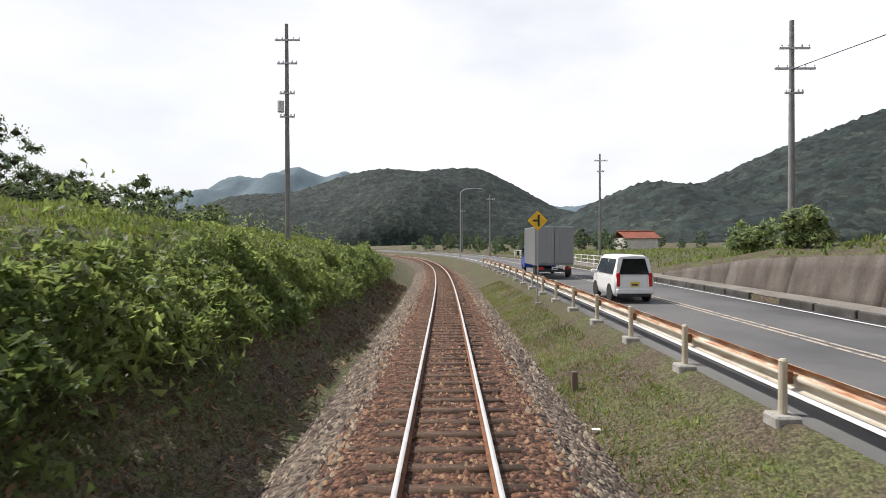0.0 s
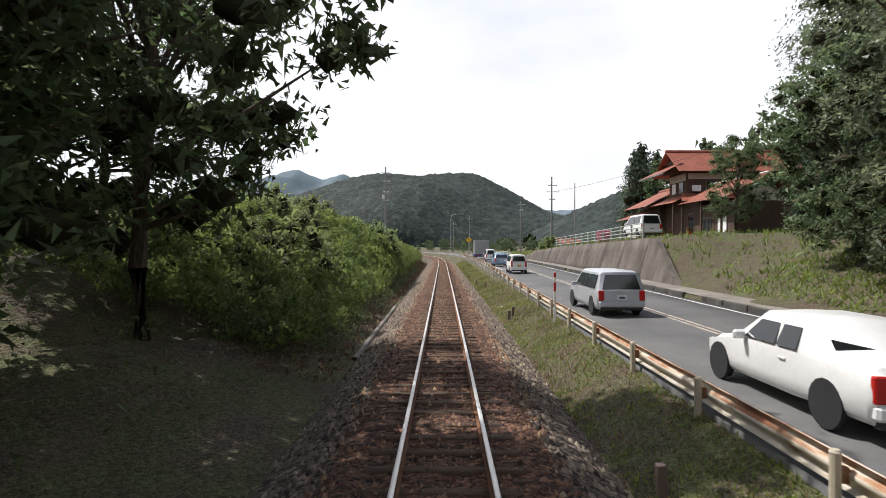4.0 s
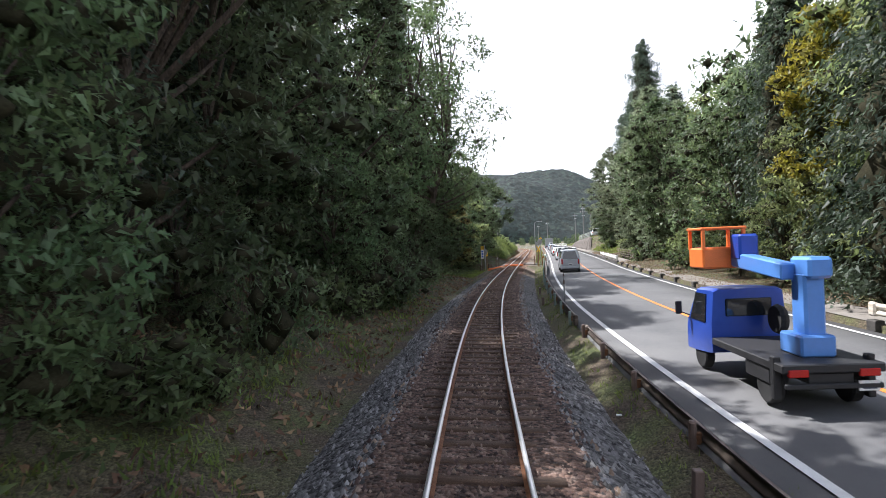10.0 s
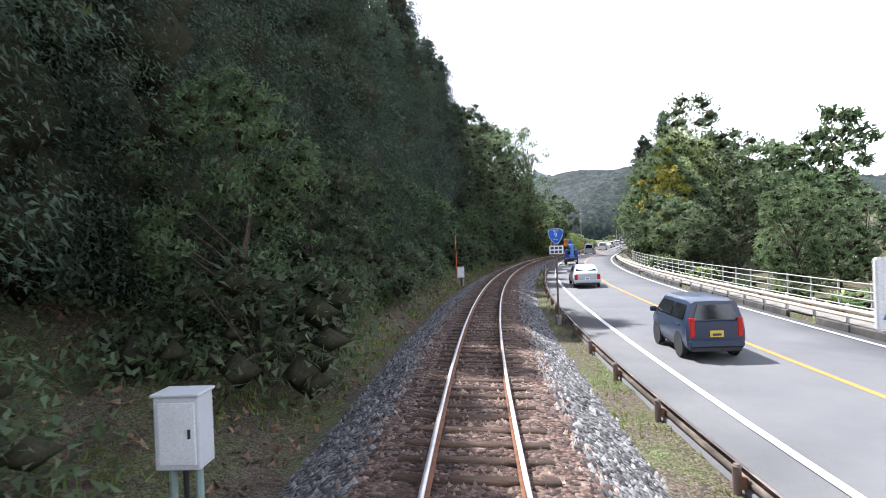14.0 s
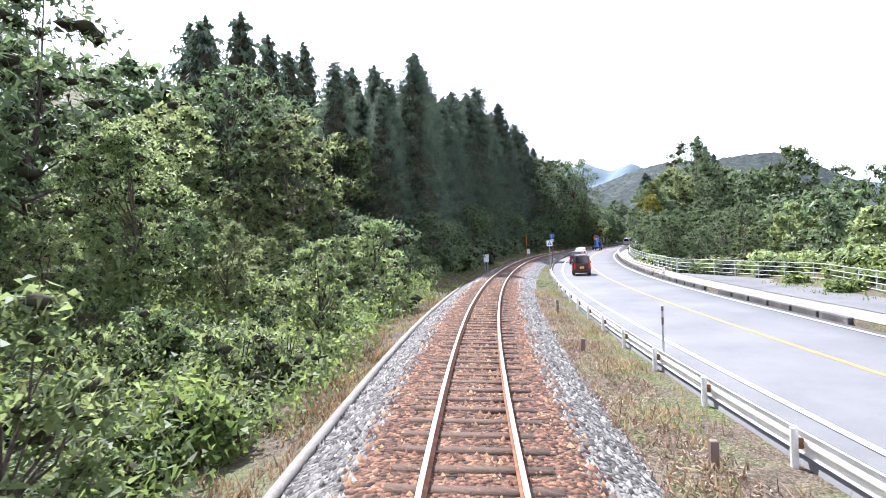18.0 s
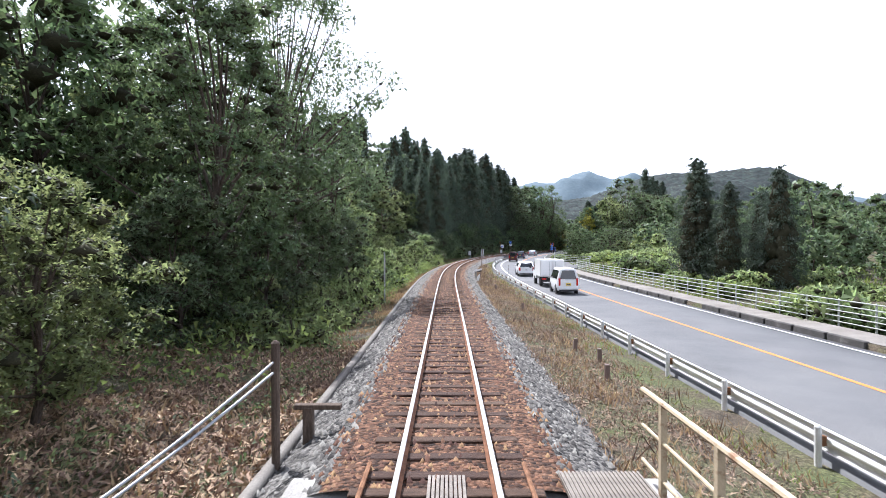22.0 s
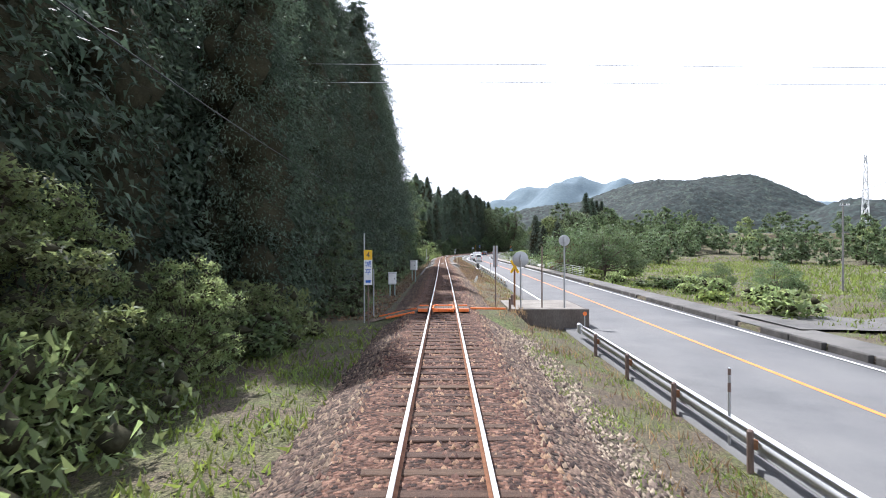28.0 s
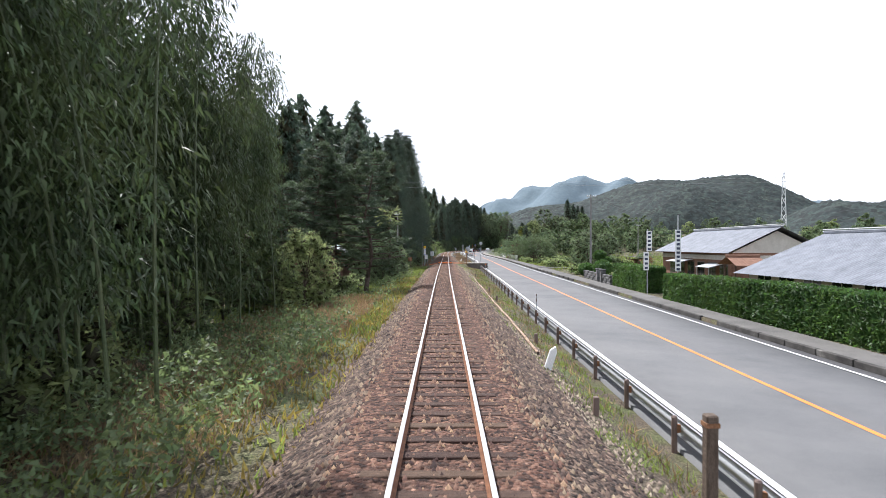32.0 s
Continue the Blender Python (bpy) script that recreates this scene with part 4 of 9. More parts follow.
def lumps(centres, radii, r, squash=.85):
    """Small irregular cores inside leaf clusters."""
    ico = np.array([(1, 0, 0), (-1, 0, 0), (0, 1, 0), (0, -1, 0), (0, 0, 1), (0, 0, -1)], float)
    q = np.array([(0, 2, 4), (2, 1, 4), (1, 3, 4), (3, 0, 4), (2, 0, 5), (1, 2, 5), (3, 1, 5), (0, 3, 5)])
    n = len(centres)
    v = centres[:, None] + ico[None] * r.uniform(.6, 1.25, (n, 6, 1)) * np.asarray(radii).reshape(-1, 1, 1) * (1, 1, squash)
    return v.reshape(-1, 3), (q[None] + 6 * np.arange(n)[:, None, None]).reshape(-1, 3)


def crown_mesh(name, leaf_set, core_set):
    """Leaves round solid dark cores, which paint the shade inside the crown, as one mesh."""
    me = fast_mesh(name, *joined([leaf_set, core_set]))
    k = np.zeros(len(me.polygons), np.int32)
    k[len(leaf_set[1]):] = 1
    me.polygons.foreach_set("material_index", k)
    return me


def joined(sets):
    vs, fs, k = [], [], 0
    for v, f in sets:
        vs.append(v)
        fs.append(f + k)
        k += len(v)
    return np.concatenate(vs), np.concatenate(fs)


def limbs(trunk, branches):
    """Tapered rods: trunk [(x, y, z, r), ...] and branches of the same kind."""
    bm = bmesh.new()
    for line in (trunk, *branches):
        rings = []
        for k, (x, y, z, rad) in enumerate(line):
            p = Vector((x, y, z))
            q = Vector(line[min(k + 1, len(line) - 1)][:3]) - Vector(line[max(k - 1, 0)][:3])
            t = q.to_track_quat("Z", "Y").to_matrix()
            rings.append([bm.verts.new(p + t @ Vector((rad * math.cos(w), rad * math.sin(w), 0))) for w in (2 * math.pi * j / 7 for j in range(7))])
        for a, b in zip(rings, rings[1:]):
            for j in range(7):
                bm.faces.new((a[j], a[(j + 1) % 7], b[(j + 1) % 7], b[j]))
    return bm


def tree_thing(name, label, trunk_bm, crown, bark, leaf, category="tree"):
    ob = thing(name, Matrix(), label, category)
    part("trunk", trunk_bm, bark, ob, smooth=True)
    me = crown if isinstance(crown, bpy.types.Mesh) else fast_mesh("crown", *crown)
    me.materials.append(leaf)
    me.materials.append(M_CORE_SHADE)
    part("crown", me, leaf, ob)
    return ob


def broadleaf(seed, h, spread, bare, leaf, label, clusters=115, per=118, size=.125, bark=None, gap=1.0, lean=(0, 0), name="tree", arms=16, dome=False):
    """A broad tree: trunk with limbs, and clusters of leaves round the limbs' ends. bare: height of the trunk's clear part."""
    r = np.random.default_rng(seed)
    n = clusters
    t = r.uniform(0, 1, n)
    w = r.uniform(0, 2 * np.pi, n)
    prof = np.sin(np.pi * np.clip(.12 + .84 * t, 0, 1)) ** .6
    lobe = 1 + .22 * np.sin(3 * w + seed) * np.sin(5 * t + seed) + .12 * np.sin(7 * w + 9 * t)
    rad = spread * prof * lobe * r.uniform(.2, 1.0, n) ** .5
    c = np.stack([rad * np.cos(w) + lean[0] * t, rad * np.sin(w) + lean[1] * t, bare + (h - bare) * t + .04 * h * np.sin(2 * w + seed)], 1)
    if dome:
        up = r.uniform(.05, 1, n)
        q = np.sqrt(1 - up ** 2) * r.uniform(.75, 1.05, n)
        c = np.stack([spread * q * np.cos(w), spread * q * np.sin(w), bare + .8 + (h - bare - .8) * up * r.uniform(.7, 1.05, n)], 1)
    cr = spread * r.uniform(.13, .27, n) * (74 / max(n, 50)) ** .3
    pts = np.repeat(c, per, 0)
    d = r.normal(0, 1, (n * per, 3))
    d /= np.linalg.norm(d, axis=1, keepdims=True)
    pts = pts + d * (np.repeat(cr, per) * r.uniform(.4, 1.2, n * per))[:, None] * (1.1, 1.1, .65)
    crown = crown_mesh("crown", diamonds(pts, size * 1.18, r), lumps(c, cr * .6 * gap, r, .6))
    x, y, line, k = 0.0, 0.0, [], 6
    r0 = .013 * h + .05
    for j in range(k + 1):
        f = j / k
        line.append((x + lean[0] * f * .8, y + lean[1] * f * .8, -.4 + (h * .86 + .4) * f, r0 * (1.25 if j == 0 else 1) * (1 - .85 * f)))
        x, y = x + r.normal(0, .02 * h), y + r.normal(0, .02 * h)
    br = []
    for j in r.choice(n, min(n, arms), replace=False):
        z0 = bare * .7 + (c[j][2] - bare * .7) * .45
        f = np.clip((z0 + .4) / (h * .86 + .4), 0, 1)
        px, py = np.interp(f, np.linspace(0, 1, k + 1), [q[0] for q in line]), np.interp(f, np.linspace(0, 1, k + 1), [q[1] for q in line])
        mid = (np.array((px, py, z0)) + c[j]) / 2 + r.normal(0, .12, 3)
        br.append([(px, py, z0, r0 * (1 - .8 * f) * .5), (*mid, r0 * .22), (*c[j], r0 * .07)])
    return tree_thing(name, label, limbs(line, br), crown, bark or M_BARK, leaf)


def conifer(seed, h, spread, bare, label, leaf=None, branches=96, sprays=7, per=28, size=.12, bark=None):
    """A pointed cedar: drooping boughs with sprays of scale leaves round a straight trunk."""
    r = np.random.default_rng(seed)
    m = branches
    t = np.linspace(0, .985, m)
    w = np.arange(m) * 2.4 + r.normal(0, .35, m)
    wide = lambda q: np.minimum((1 - q) ** .58 * 1.3, 1.0)
    ln = spread * wide(t) * r.uniform(.66, 1.08, m) + .15
    g = np.linspace(.3, 1.0, sprays)
    rr = (ln[:, None] * g).ravel()
    ww = np.repeat(w, sprays) + r.normal(0, .3, m * sprays)
    zz = (bare + (h - bare) * t[:, None] - ln[:, None] * .32 * g + ln[:, None] * .12 * g ** 3).ravel()
    c = np.stack([rr * np.cos(ww), rr * np.sin(ww), zz], 1)
    zz = zz + r.normal(0, .016 * h, m * sprays)
    c[:, 2] = zz
    cr = np.clip(.2 * spread * wide(np.repeat(t, sprays)) + .1, .12, .8)
    pts = np.repeat(c, per, 0)
    d = r.normal(0, 1, pts.shape)
    d /= np.linalg.norm(d, axis=1, keepdims=True)
    pts += d * (np.repeat(cr, per) * r.uniform(.3, 1.1, len(pts)))[:, None] * (1.2, 1.2, .7)
    aim = np.stack([np.repeat(np.cos(ww), per), np.repeat(np.sin(ww), per), np.full(len(pts), -.7)], 1)
    tt = np.linspace(.0, .95, 90)
    wc = r.uniform(0, 2 * np.pi, 90)
    rc = spread * wide(tt) * .3
    core = np.stack([rc * np.cos(wc), rc * np.sin(wc), bare + (h - bare) * tt], 1)
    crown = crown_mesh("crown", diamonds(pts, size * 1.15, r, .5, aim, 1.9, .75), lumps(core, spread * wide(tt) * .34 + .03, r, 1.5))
    line = [(0, 0, -.5, .014 * h + .03), (0, 0, h * .3, .011 * h + .02), (r.normal(0, .05), 0, h * .97, .02)]
    return tree_thing("cedar", label, limbs(line, []), crown, bark or M_BARK, leaf or M_CEDAR)


def bamboo_clump(seed, h, label):
    """Arching culms with plumes of hanging leaves."""
    r = np.random.default_rng(seed)
    culms, pts, aim = [], [], []
    for k in range(17):
        w = k * 2.4 + r.normal(0, .3)
        x0, y0 = r.normal(0, .8, 2)
        hh, out = h * r.uniform(.7, 1.05), r.uniform(.8, 3.6)
        line = []
        for j in range(9):
            f = j / 8
            line.append((x0 + out * f ** 2.4 * math.cos(w), y0 + out * f ** 2.4 * math.sin(w), -.3 + hh * (f - .1 * f ** 4), .045 * (1 - .85 * f)))
        culms.append(line)
        ln = np.array(line)
        f = r.uniform(.13, 1.0, 1500) ** .75
        p = np.stack([np.interp(f, np.linspace(0, 1, 9), ln[:, q]) for q in range(3)], 1)
        ww = r.uniform(0, 2 * np.pi, 1500)
        far = r.uniform(.1, 1.25, 1500) * (1.1 - .5 * f)
        p[:, 0] += far * np.cos(ww)
        p[:, 1] += far * np.sin(ww)
        p[:, 2] -= far * .5
        pts.append(p)
        aim.append(np.stack([np.cos(ww) * .5, np.sin(ww) * .5, np.full(1500, -1.0)], 1))
    crown = diamonds(np.concatenate(pts), .062, r, .8, np.concatenate(aim), 4.0)
    ob = thing("bamboo", Matrix(), label, "bamboo")
    for line in culms:
        part("culm", limbs(line, []), M_GREENPOST_CULM, ob, smooth=True)
    part("crown", fast_mesh("crown", *crown), M_BAMBOO, ob)
    return ob


def pine_tree(seed, h, label):
    r = np.random.default_rng(seed)
    line, x, y = [], 0.0, 0.0
    for j in range(8):
        line.append((x, y, -.3 + h * .97 * j / 7, (.012 * h + .05) * (1 - .88 * j / 7)))
        x, y = x + .3 * math.sin(j * 1.5 + seed) + r.normal(.0, .08), y + .25 * math.cos(j * 1.7 + seed) + r.normal(0, .08)
    br, cs = [], []
    for j in range(46):
        f = .21 + .79 * j / 46
        w = j * 2.4 + r.normal(0, .3)
        ln = (1.0 - .68 * f) * h * .36 * r.uniform(.7, 1.1)
        px, py, pz = (np.interp(f, np.linspace(0, 1, 8), [q[k] for q in line]) for k in range(3))
        tip = (px + ln * math.cos(w), py + ln * math.sin(w), pz + .12 * ln)
        br.append([(px, py, pz, .05 * (1.2 - f)), ((px + tip[0]) / 2, (py + tip[1]) / 2, pz + .02 * ln, .025), (*tip, .01)])
        for g in np.linspace(.42, 1.0, 5):
            cs.append([px + (tip[0] - px) * g, py + (tip[1] - py) * g, pz + (tip[2] - pz) * g + .12])
    c = np.array(cs) + r.normal(0, .14, (len(cs), 3))
    per = 62
    pts = np.repeat(c, per, 0)
    d = r.normal(0, 1, pts.shape)
    d /= np.linalg.norm(d, axis=1, keepdims=True)
    d[:, 2] = abs(d[:, 2]) * .7
    crown = diamonds(pts + d * (.3 * r.uniform(.3, 1.1, (len(pts), 1))), .05, r, .6, d, 4.4)
    return tree_thing("pine", label, limbs(line, br), crown, M_PINEBARK, M_PINE)


def bush_mesh(seed, w, h, mt, n=2600, size=.085, cores=34):
    r = np.random.default_rng(seed)
    k = cores
    c = np.stack([r.uniform(-1, 1, k) * w * .66, r.uniform(-1, 1, k) * w * .66, r.uniform(.1, .85, k) * h], 1)
    c[:, 2] *= np.clip(1.2 - .6 * np.hypot(c[:, 0], c[:, 1]) / w, .3, 1)
    cr = w * r.uniform(.16, .36, k)
    i = r.integers(0, k, n)
    d = r.normal(0, 1, (n, 3))
    d /= np.linalg.norm(d, axis=1, keepdims=True)
    p = c[i] + d * (cr[i] * r.uniform(.5, 1.25, n))[:, None] * (1, 1, .8)
    p[:, 2] = np.maximum(p[:, 2], .03)
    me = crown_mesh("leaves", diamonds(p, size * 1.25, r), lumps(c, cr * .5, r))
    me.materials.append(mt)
    me.materials.append(M_CORE_SHADE)
    return me


def bush_thing(seed, w, h, mt, label, n=1900, size=.078):
    r = np.random.default_rng(seed)
    ob = thing("bush", Matrix(), label, "bush")
    part("foliage", bush_mesh(seed, w, h, mt, n, size), mt, ob)
    lines = [[(0, 0, -.2, .03), (a[0] * .4, a[1] * .4, h * .4, .02), (a[0], a[1], h * .8, .008)] for a in r.normal(0, w * .3, (6, 2))]
    part("stem", limbs(lines[0], lines[1:]), M_BARK, ob)
    return ob


def field_of_leaves(name, n, s_range, off_range, height, size, mt, label, seed, lump=.35, shell=.7, density=None, aim_up=False, long=1.7, category="undergrowth"):
    """Leaves or blades strewn over a stretch of the ground: one object of many pieces."""
    r = np.random.default_rng(seed)
    s = r.uniform(*s_range, n)
    o = off_range[0] + (off_range[1] - off_range[0]) * r.random(n)
    g = ripple(s * 1.7 + seed, o * 1.9)
    if density is not None:
        keep = r.random(n) < density(s, o, g)
        s, o, g = s[keep], o[keep], g[keep]
        n = len(s)
    tall = height * (1 + lump * 1.6 * g)
    z = ground_z(s, o) + np.clip(tall, .03, None) * r.uniform(.0 if aim_up else .1, 1, n) ** shell * (0.35 if aim_up else 1)
    x, y = along(s, o)
    aim = None
    if aim_up:
        aim = r.normal(0, .25, (n, 3))
        aim[:, 2] = 1
    v, f = diamonds(np.stack([x, y, z], 1), size, r, .5, aim, long)
    return solid(name, fast_mesh(name, v, f), mt, label, category, kind="stuff")


def plant(ob, s, off, size=1.0, dz=-.05, seed=0, high=None, label=None):
    """A copy of a tree on the ground beside the line."""
    r = random.Random(int(s * 31 + off * 17 + seed))
    z = float(ground_z(s, off)) + dz
    k = size * r.uniform(.88, 1.12)
    x, y = along(s, off)
    m = Matrix.LocRotScale((x, y, z), Euler((r.uniform(-.04, .04), r.uniform(-.04, .04), r.uniform(0, 6.28))), (k, k, k * (high or r.uniform(.92, 1.1))))
    c = copy_thing(ob, Matrix())
    c.matrix_basis = m
    if label:
        c["label"] = label
    return c


def drop(ob):
    for o in (*ob.children_recursive, ob):
        bpy.data.objects.remove(o)


MID = dict(clusters=84, per=54, size=.175, arms=10)
COARSE = dict(clusters=44, per=26, size=.46, arms=0)
TREES = {
    "tall": [broadleaf(k, 19.0, 4.7, 2.0, mt, "very tall old tree overhanging the line", clusters=215, per=100, size=.125) for k, mt in ((11, M_LEAF_GLOSSY), (12, M_LEAF), (13, M_LEAF_GLOSSY))],
    "silver": [broadleaf(k, 19.0, 4.6, 1.0, M_LEAF_SUNPALE, "very tall grey-green tree beside the road, leaves painted sunlit pale", clusters=250, per=110, size=.12) for k in (14, 15)],
    "green": [broadleaf(k, 12.0, 4.2, 2.2, M_LEAF, "tall leafy green tree at the edge of the wood") for k in (21, 22)],
    "dense": [broadleaf(k, 10.0, 4.0, .7, M_LEAF_GLOSSY, "dense dark evergreen tree reaching down to the ground") for k in (31, 32, 33)],
    "pale": [broadleaf(k, 9.0, 3.6, 1.0, M_LEAF_PALE, "light green tree with loose feathery foliage", size=.105) for k in (41, 42)],
    "autumn": [broadleaf(51, 9.0, 3.6, 1.6, M_LEAF_AUTUMN, "tree with yellowing autumn leaves", clusters=120, per=420, size=.042)],
    "gold": [broadleaf(56, 13.0, 2.6, 1.0, M_LEAF_GOLD, "upright yellow-green tree by the footpath")],
    "cedar": [conifer(k, 17.0, 3.9, 1.0, "tall dark cedar in a close stand") for k in (61, 62)],
    "airy": [broadleaf(k, 17.0, 4.8, 4.5, M_LEAF, "tall open-crowned tree with sky showing between its limbs", clusters=84, per=110, gap=.25, arms=34) for k in (171, 172)],
    "tall_cedar": [conifer(k, 22.0, 3.9, 1.2, "very tall dark cedar in a close stand", None, 150, 7, 58, .072) for k in (161, 162, 163)],
    "mid_green": [broadleaf(k, 12.0, 4.4, 1.6, M_LEAF, "leafy tree in the wood", **MID) for k in (23, 24)],
    "mid_dense": [broadleaf(k, 11.0, 4.4, .6, M_LEAF_GLOSSY, "dark evergreen tree in the wood", **MID) for k in (34, 35)],
    "mid_pale": [broadleaf(k, 9.0, 3.8, 1.0, M_LEAF_PALE, "light green tree among darker ones", **MID) for k in (43, 44)],
    "mid_cedar": [conifer(k, 17.0, 3.9, 1.0, "dark cedar on the wooded slope", None, 70, 6, 13, .18) for k in (64, 65, 66)],
    "far_green": [broadleaf(k, 12.0, 4.4, 1.6, M_LEAF, "", **COARSE) for k in (25, 26)],
    "far_dense": [broadleaf(k, 11.0, 4.4, .6, M_LEAF_GLOSSY, "", **COARSE) for k in (36, 37)],
    "far_pale": [broadleaf(k, 9.0, 3.8, 1.0, M_LEAF_PALE, "", **COARSE) for k in (45, 46)],
    "far_cedar": [conifer(k, 17.0, 3.9, 1.0, "", None, 54, 5, 7, .34) for k in (67, 68)],
    "sapling": [broadleaf(k, 4.6, 1.7, .4, M_LEAF_PALE, "slender pale sapling among weeds", clusters=44, per=70, size=.11) for k in (71, 72)],
    "shade": [broadleaf(91, 9.5, 5.2, 2.8, M_LEAF, "spreading dark tree with a stout forked trunk beside the line", clusters=130, per=150, size=.1)],
    "fruit": [broadleaf(k, 6.0, 4.3, .9, M_LEAF, "low spreading orchard tree with crooked limbs", clusters=74, per=80, size=.12, gap=.2, dome=True, arms=34) for k in (101, 102)],
    "russet": [broadleaf(105, 6.0, 2.8, 1.2, M_LEAF_RED, "thin orchard tree with russet leaves", clusters=40, per=50, size=.12, gap=.2)],
    "pine": [pine_tree(k, 8.5, "pine with a crooked trunk and tufted needles") for k in (111, 112)],
    "bamboo": [bamboo_clump(k, 14.0, "tall bamboo clump with hanging plumes of leaves") for k in (121, 122)],
}
BUSHES = [bush_thing(140 + k, w, h, mt, lab) for k, (w, h, mt, lab) in enumerate((
    (1.5, 1.5, M_SHRUB, "rounded green shrub in the undergrowth"), (1.1, 1.0, M_KUDZU, "low sprawling bush covered in vines"),
    (2.2, 2.3, M_LEAF_GLOSSY, "broad dark evergreen shrub near the line"), (1.6, 1.9, M_LEAF_PALE, "pale leafy shrub among tall grass")))]
FAR_BUSHES = [bush_thing(150 + k, w, h, mt, lab, 700, .16) for k, (w, h, mt, lab) in enumerate((
    (1.5, 1.5, M_SHRUB, "rounded green shrub beyond the road"), (1.1, 1.0, M_KUDZU, "low sprawling bush beyond the road"),
    (2.2, 2.3, M_LEAF_GLOSSY, "broad dark evergreen shrub beyond the road"), (1.6, 1.9, M_LEAF_PALE, "pale leafy shrub beyond the road")))]


def pick(kind, k):
    return TREES[kind][k % len(TREES[kind])]


def spots(s_range, off_range, step_s, step_off, r, jitter, skip):
    s = s_range[0]
    while s < s_range[1]:
        o = off_range[0]
        while o < off_range[1]:
            if r.random() >= skip:
                yield s + r.uniform(-jitter, jitter) * step_s, o + r.uniform(-jitter, jitter) * step_off
            o += step_off
        s += step_s


def wood(kinds, s_range, off_range, step_s, step_off, size=(.85, 1.15), seed=1, jitter=.35, skip=0.0):
    """A stand of trees on a loose grid."""
    r = random.Random(seed)
    for k, (s, o) in enumerate(spots(s_range, off_range, step_s, step_off, r, jitter, skip)):
        plant(pick(r.choice(kinds), r.randrange(9)), s, o, r.uniform(*size), seed=k)


FAR, THICKET = {}, {}


def gather(store, me, v, f):
    """Adds a mesh's leaves and its dark cores to the store, by material."""
    f = f.reshape(len(me.polygons), -1)
    k = np.empty(len(f), np.int32)
    me.polygons.foreach_get("material_index", k)
    n = int((k == 0).sum())
    if n == len(f):
        store.setdefault((me.materials[0].name, f.shape[1]), []).append((v, f))
        return
    store.setdefault((me.materials[0].name, 3), []).append((v[:3 * n], f[:n]))
    store.setdefault((me.materials[1].name, 3), []).append((v[3 * n:], f[n:] - 3 * n))


def woodland(kinds, s_range, off_range, step_s, step_off, size=(.85, 1.15), seed=1, jitter=.35, skip=0.0):
    """Trees in the depth of the woods, gathered by their foliage."""
    r = random.Random(seed)
    for s, o in spots(s_range, off_range, step_s, step_off, r, jitter, skip):
        x, y = along(s, o)
        k = r.uniform(*size)
        w = r.uniform(0, 6.28)
        for p in pick(r.choice(kinds), r.randrange(9)).children:
            me = p.data
            v = np.empty(len(me.vertices) * 3, np.float32)
            me.vertices.foreach_get("co", v)
            v = v.reshape(-1, 3) * (k, k, k * r.uniform(.9, 1.12))
            v = np.stack([v[:, 0] * math.cos(w) - v[:, 1] * math.sin(w) + x, v[:, 0] * math.sin(w) + v[:, 1] * math.cos(w) + y, v[:, 2] + float(ground_z(s, o))], 1)
            n = len(me.loops)
            f = np.empty(n, np.int32)
            me.loops.foreach_get("vertex_index", f)
            gather(FAR, me, v, f)


def shrubs(s_range, offs, n, seed, kinds=(0, 1, 2, 3), size=(.7, 1.3)):
    r = random.Random(seed)
    for k in range(n):
        s, o = r.uniform(*s_range), r.uniform(*offs)
        b = (BUSHES if offs[0] < 0 else FAR_BUSHES)[r.choice(kinds)]
        x, y = along(s, o)
        q = r.uniform(*size)
        m = Matrix.LocRotScale((x, y, float(ground_z(s, o)) - .08), Euler((0, 0, r.uniform(0, 6.28))), (q * r.uniform(.85, 1.2), q * r.uniform(.85, 1.2), q * r.uniform(.8, 1.15)))
        if offs[0] > 0:
            for me in [p.data for p in b.children if p.name.startswith("foliage")]:
                v = np.empty(len(me.vertices) * 3, np.float32)
                me.vertices.foreach_get("co", v)
                mm = np.array(m)
                f = np.empty(len(me.loops), np.int32)
                me.loops.foreach_get("vertex_index", f)
                gather(THICKET, me, v.reshape(-1, 3) @ mm[:3, :3].T + mm[:3, 3], f)
        else:
            copy_thing(b, Matrix()).matrix_basis = m


def stand(s0, s1, step, off, at, high, seed):
    """A close row of planted cedars whose height follows the slope."""
    r = random.Random(seed)
    s = s0
    while s < s1:
        h = float(np.interp(s, at, high)) * r.uniform(.94, 1.06) / 22.0
        plant(pick("tall_cedar", r.randrange(9)), s, off + r.uniform(-.7, .7), min(h, 1.05), seed=seed, high=max(1.0, h / 1.05))
        s += step * r.uniform(.85, 1.15)


# left of the line
plant(pick("shade", 0), -41.8, -11.6, 1.0, label="spreading dark tree with a stout forked trunk on the grassy bank")
woodland(["far_green", "far_dense"], (90, 150), (-75, -30), 13, 12, (.6, .9), 2)
wood(["mid_green", "mid_dense"], (45, 84), (-66, -39), 7.5, 7.5, (.58, .76), 802)
wood(["mid_green", "mid_dense"], (56, 92), (-38, -27), 7.5, 6.0, (.36, .5), 803)
wood(["dense", "green"], (-74, -54), (-9, -8.5), 6.0, 7, (.95, 1.1), 3)
for s, o, q in ((-48.2, -6.8, 1.06), (-53.6, -7.6, 1.05)):
    plant(pick("green", int(-s)), s, o, q, label="tall leafy tree leaning out over the line")
wood(["mid_green", "mid_dense", "mid_pale"], (-82, -50), (-20, -13), 7, 6.5, (.9, 1.15), 103)
woodland(["far_green", "far_dense", "far_pale"], (-84, -50), (-40, -22), 8, 7, (1.0, 1.2), 203)
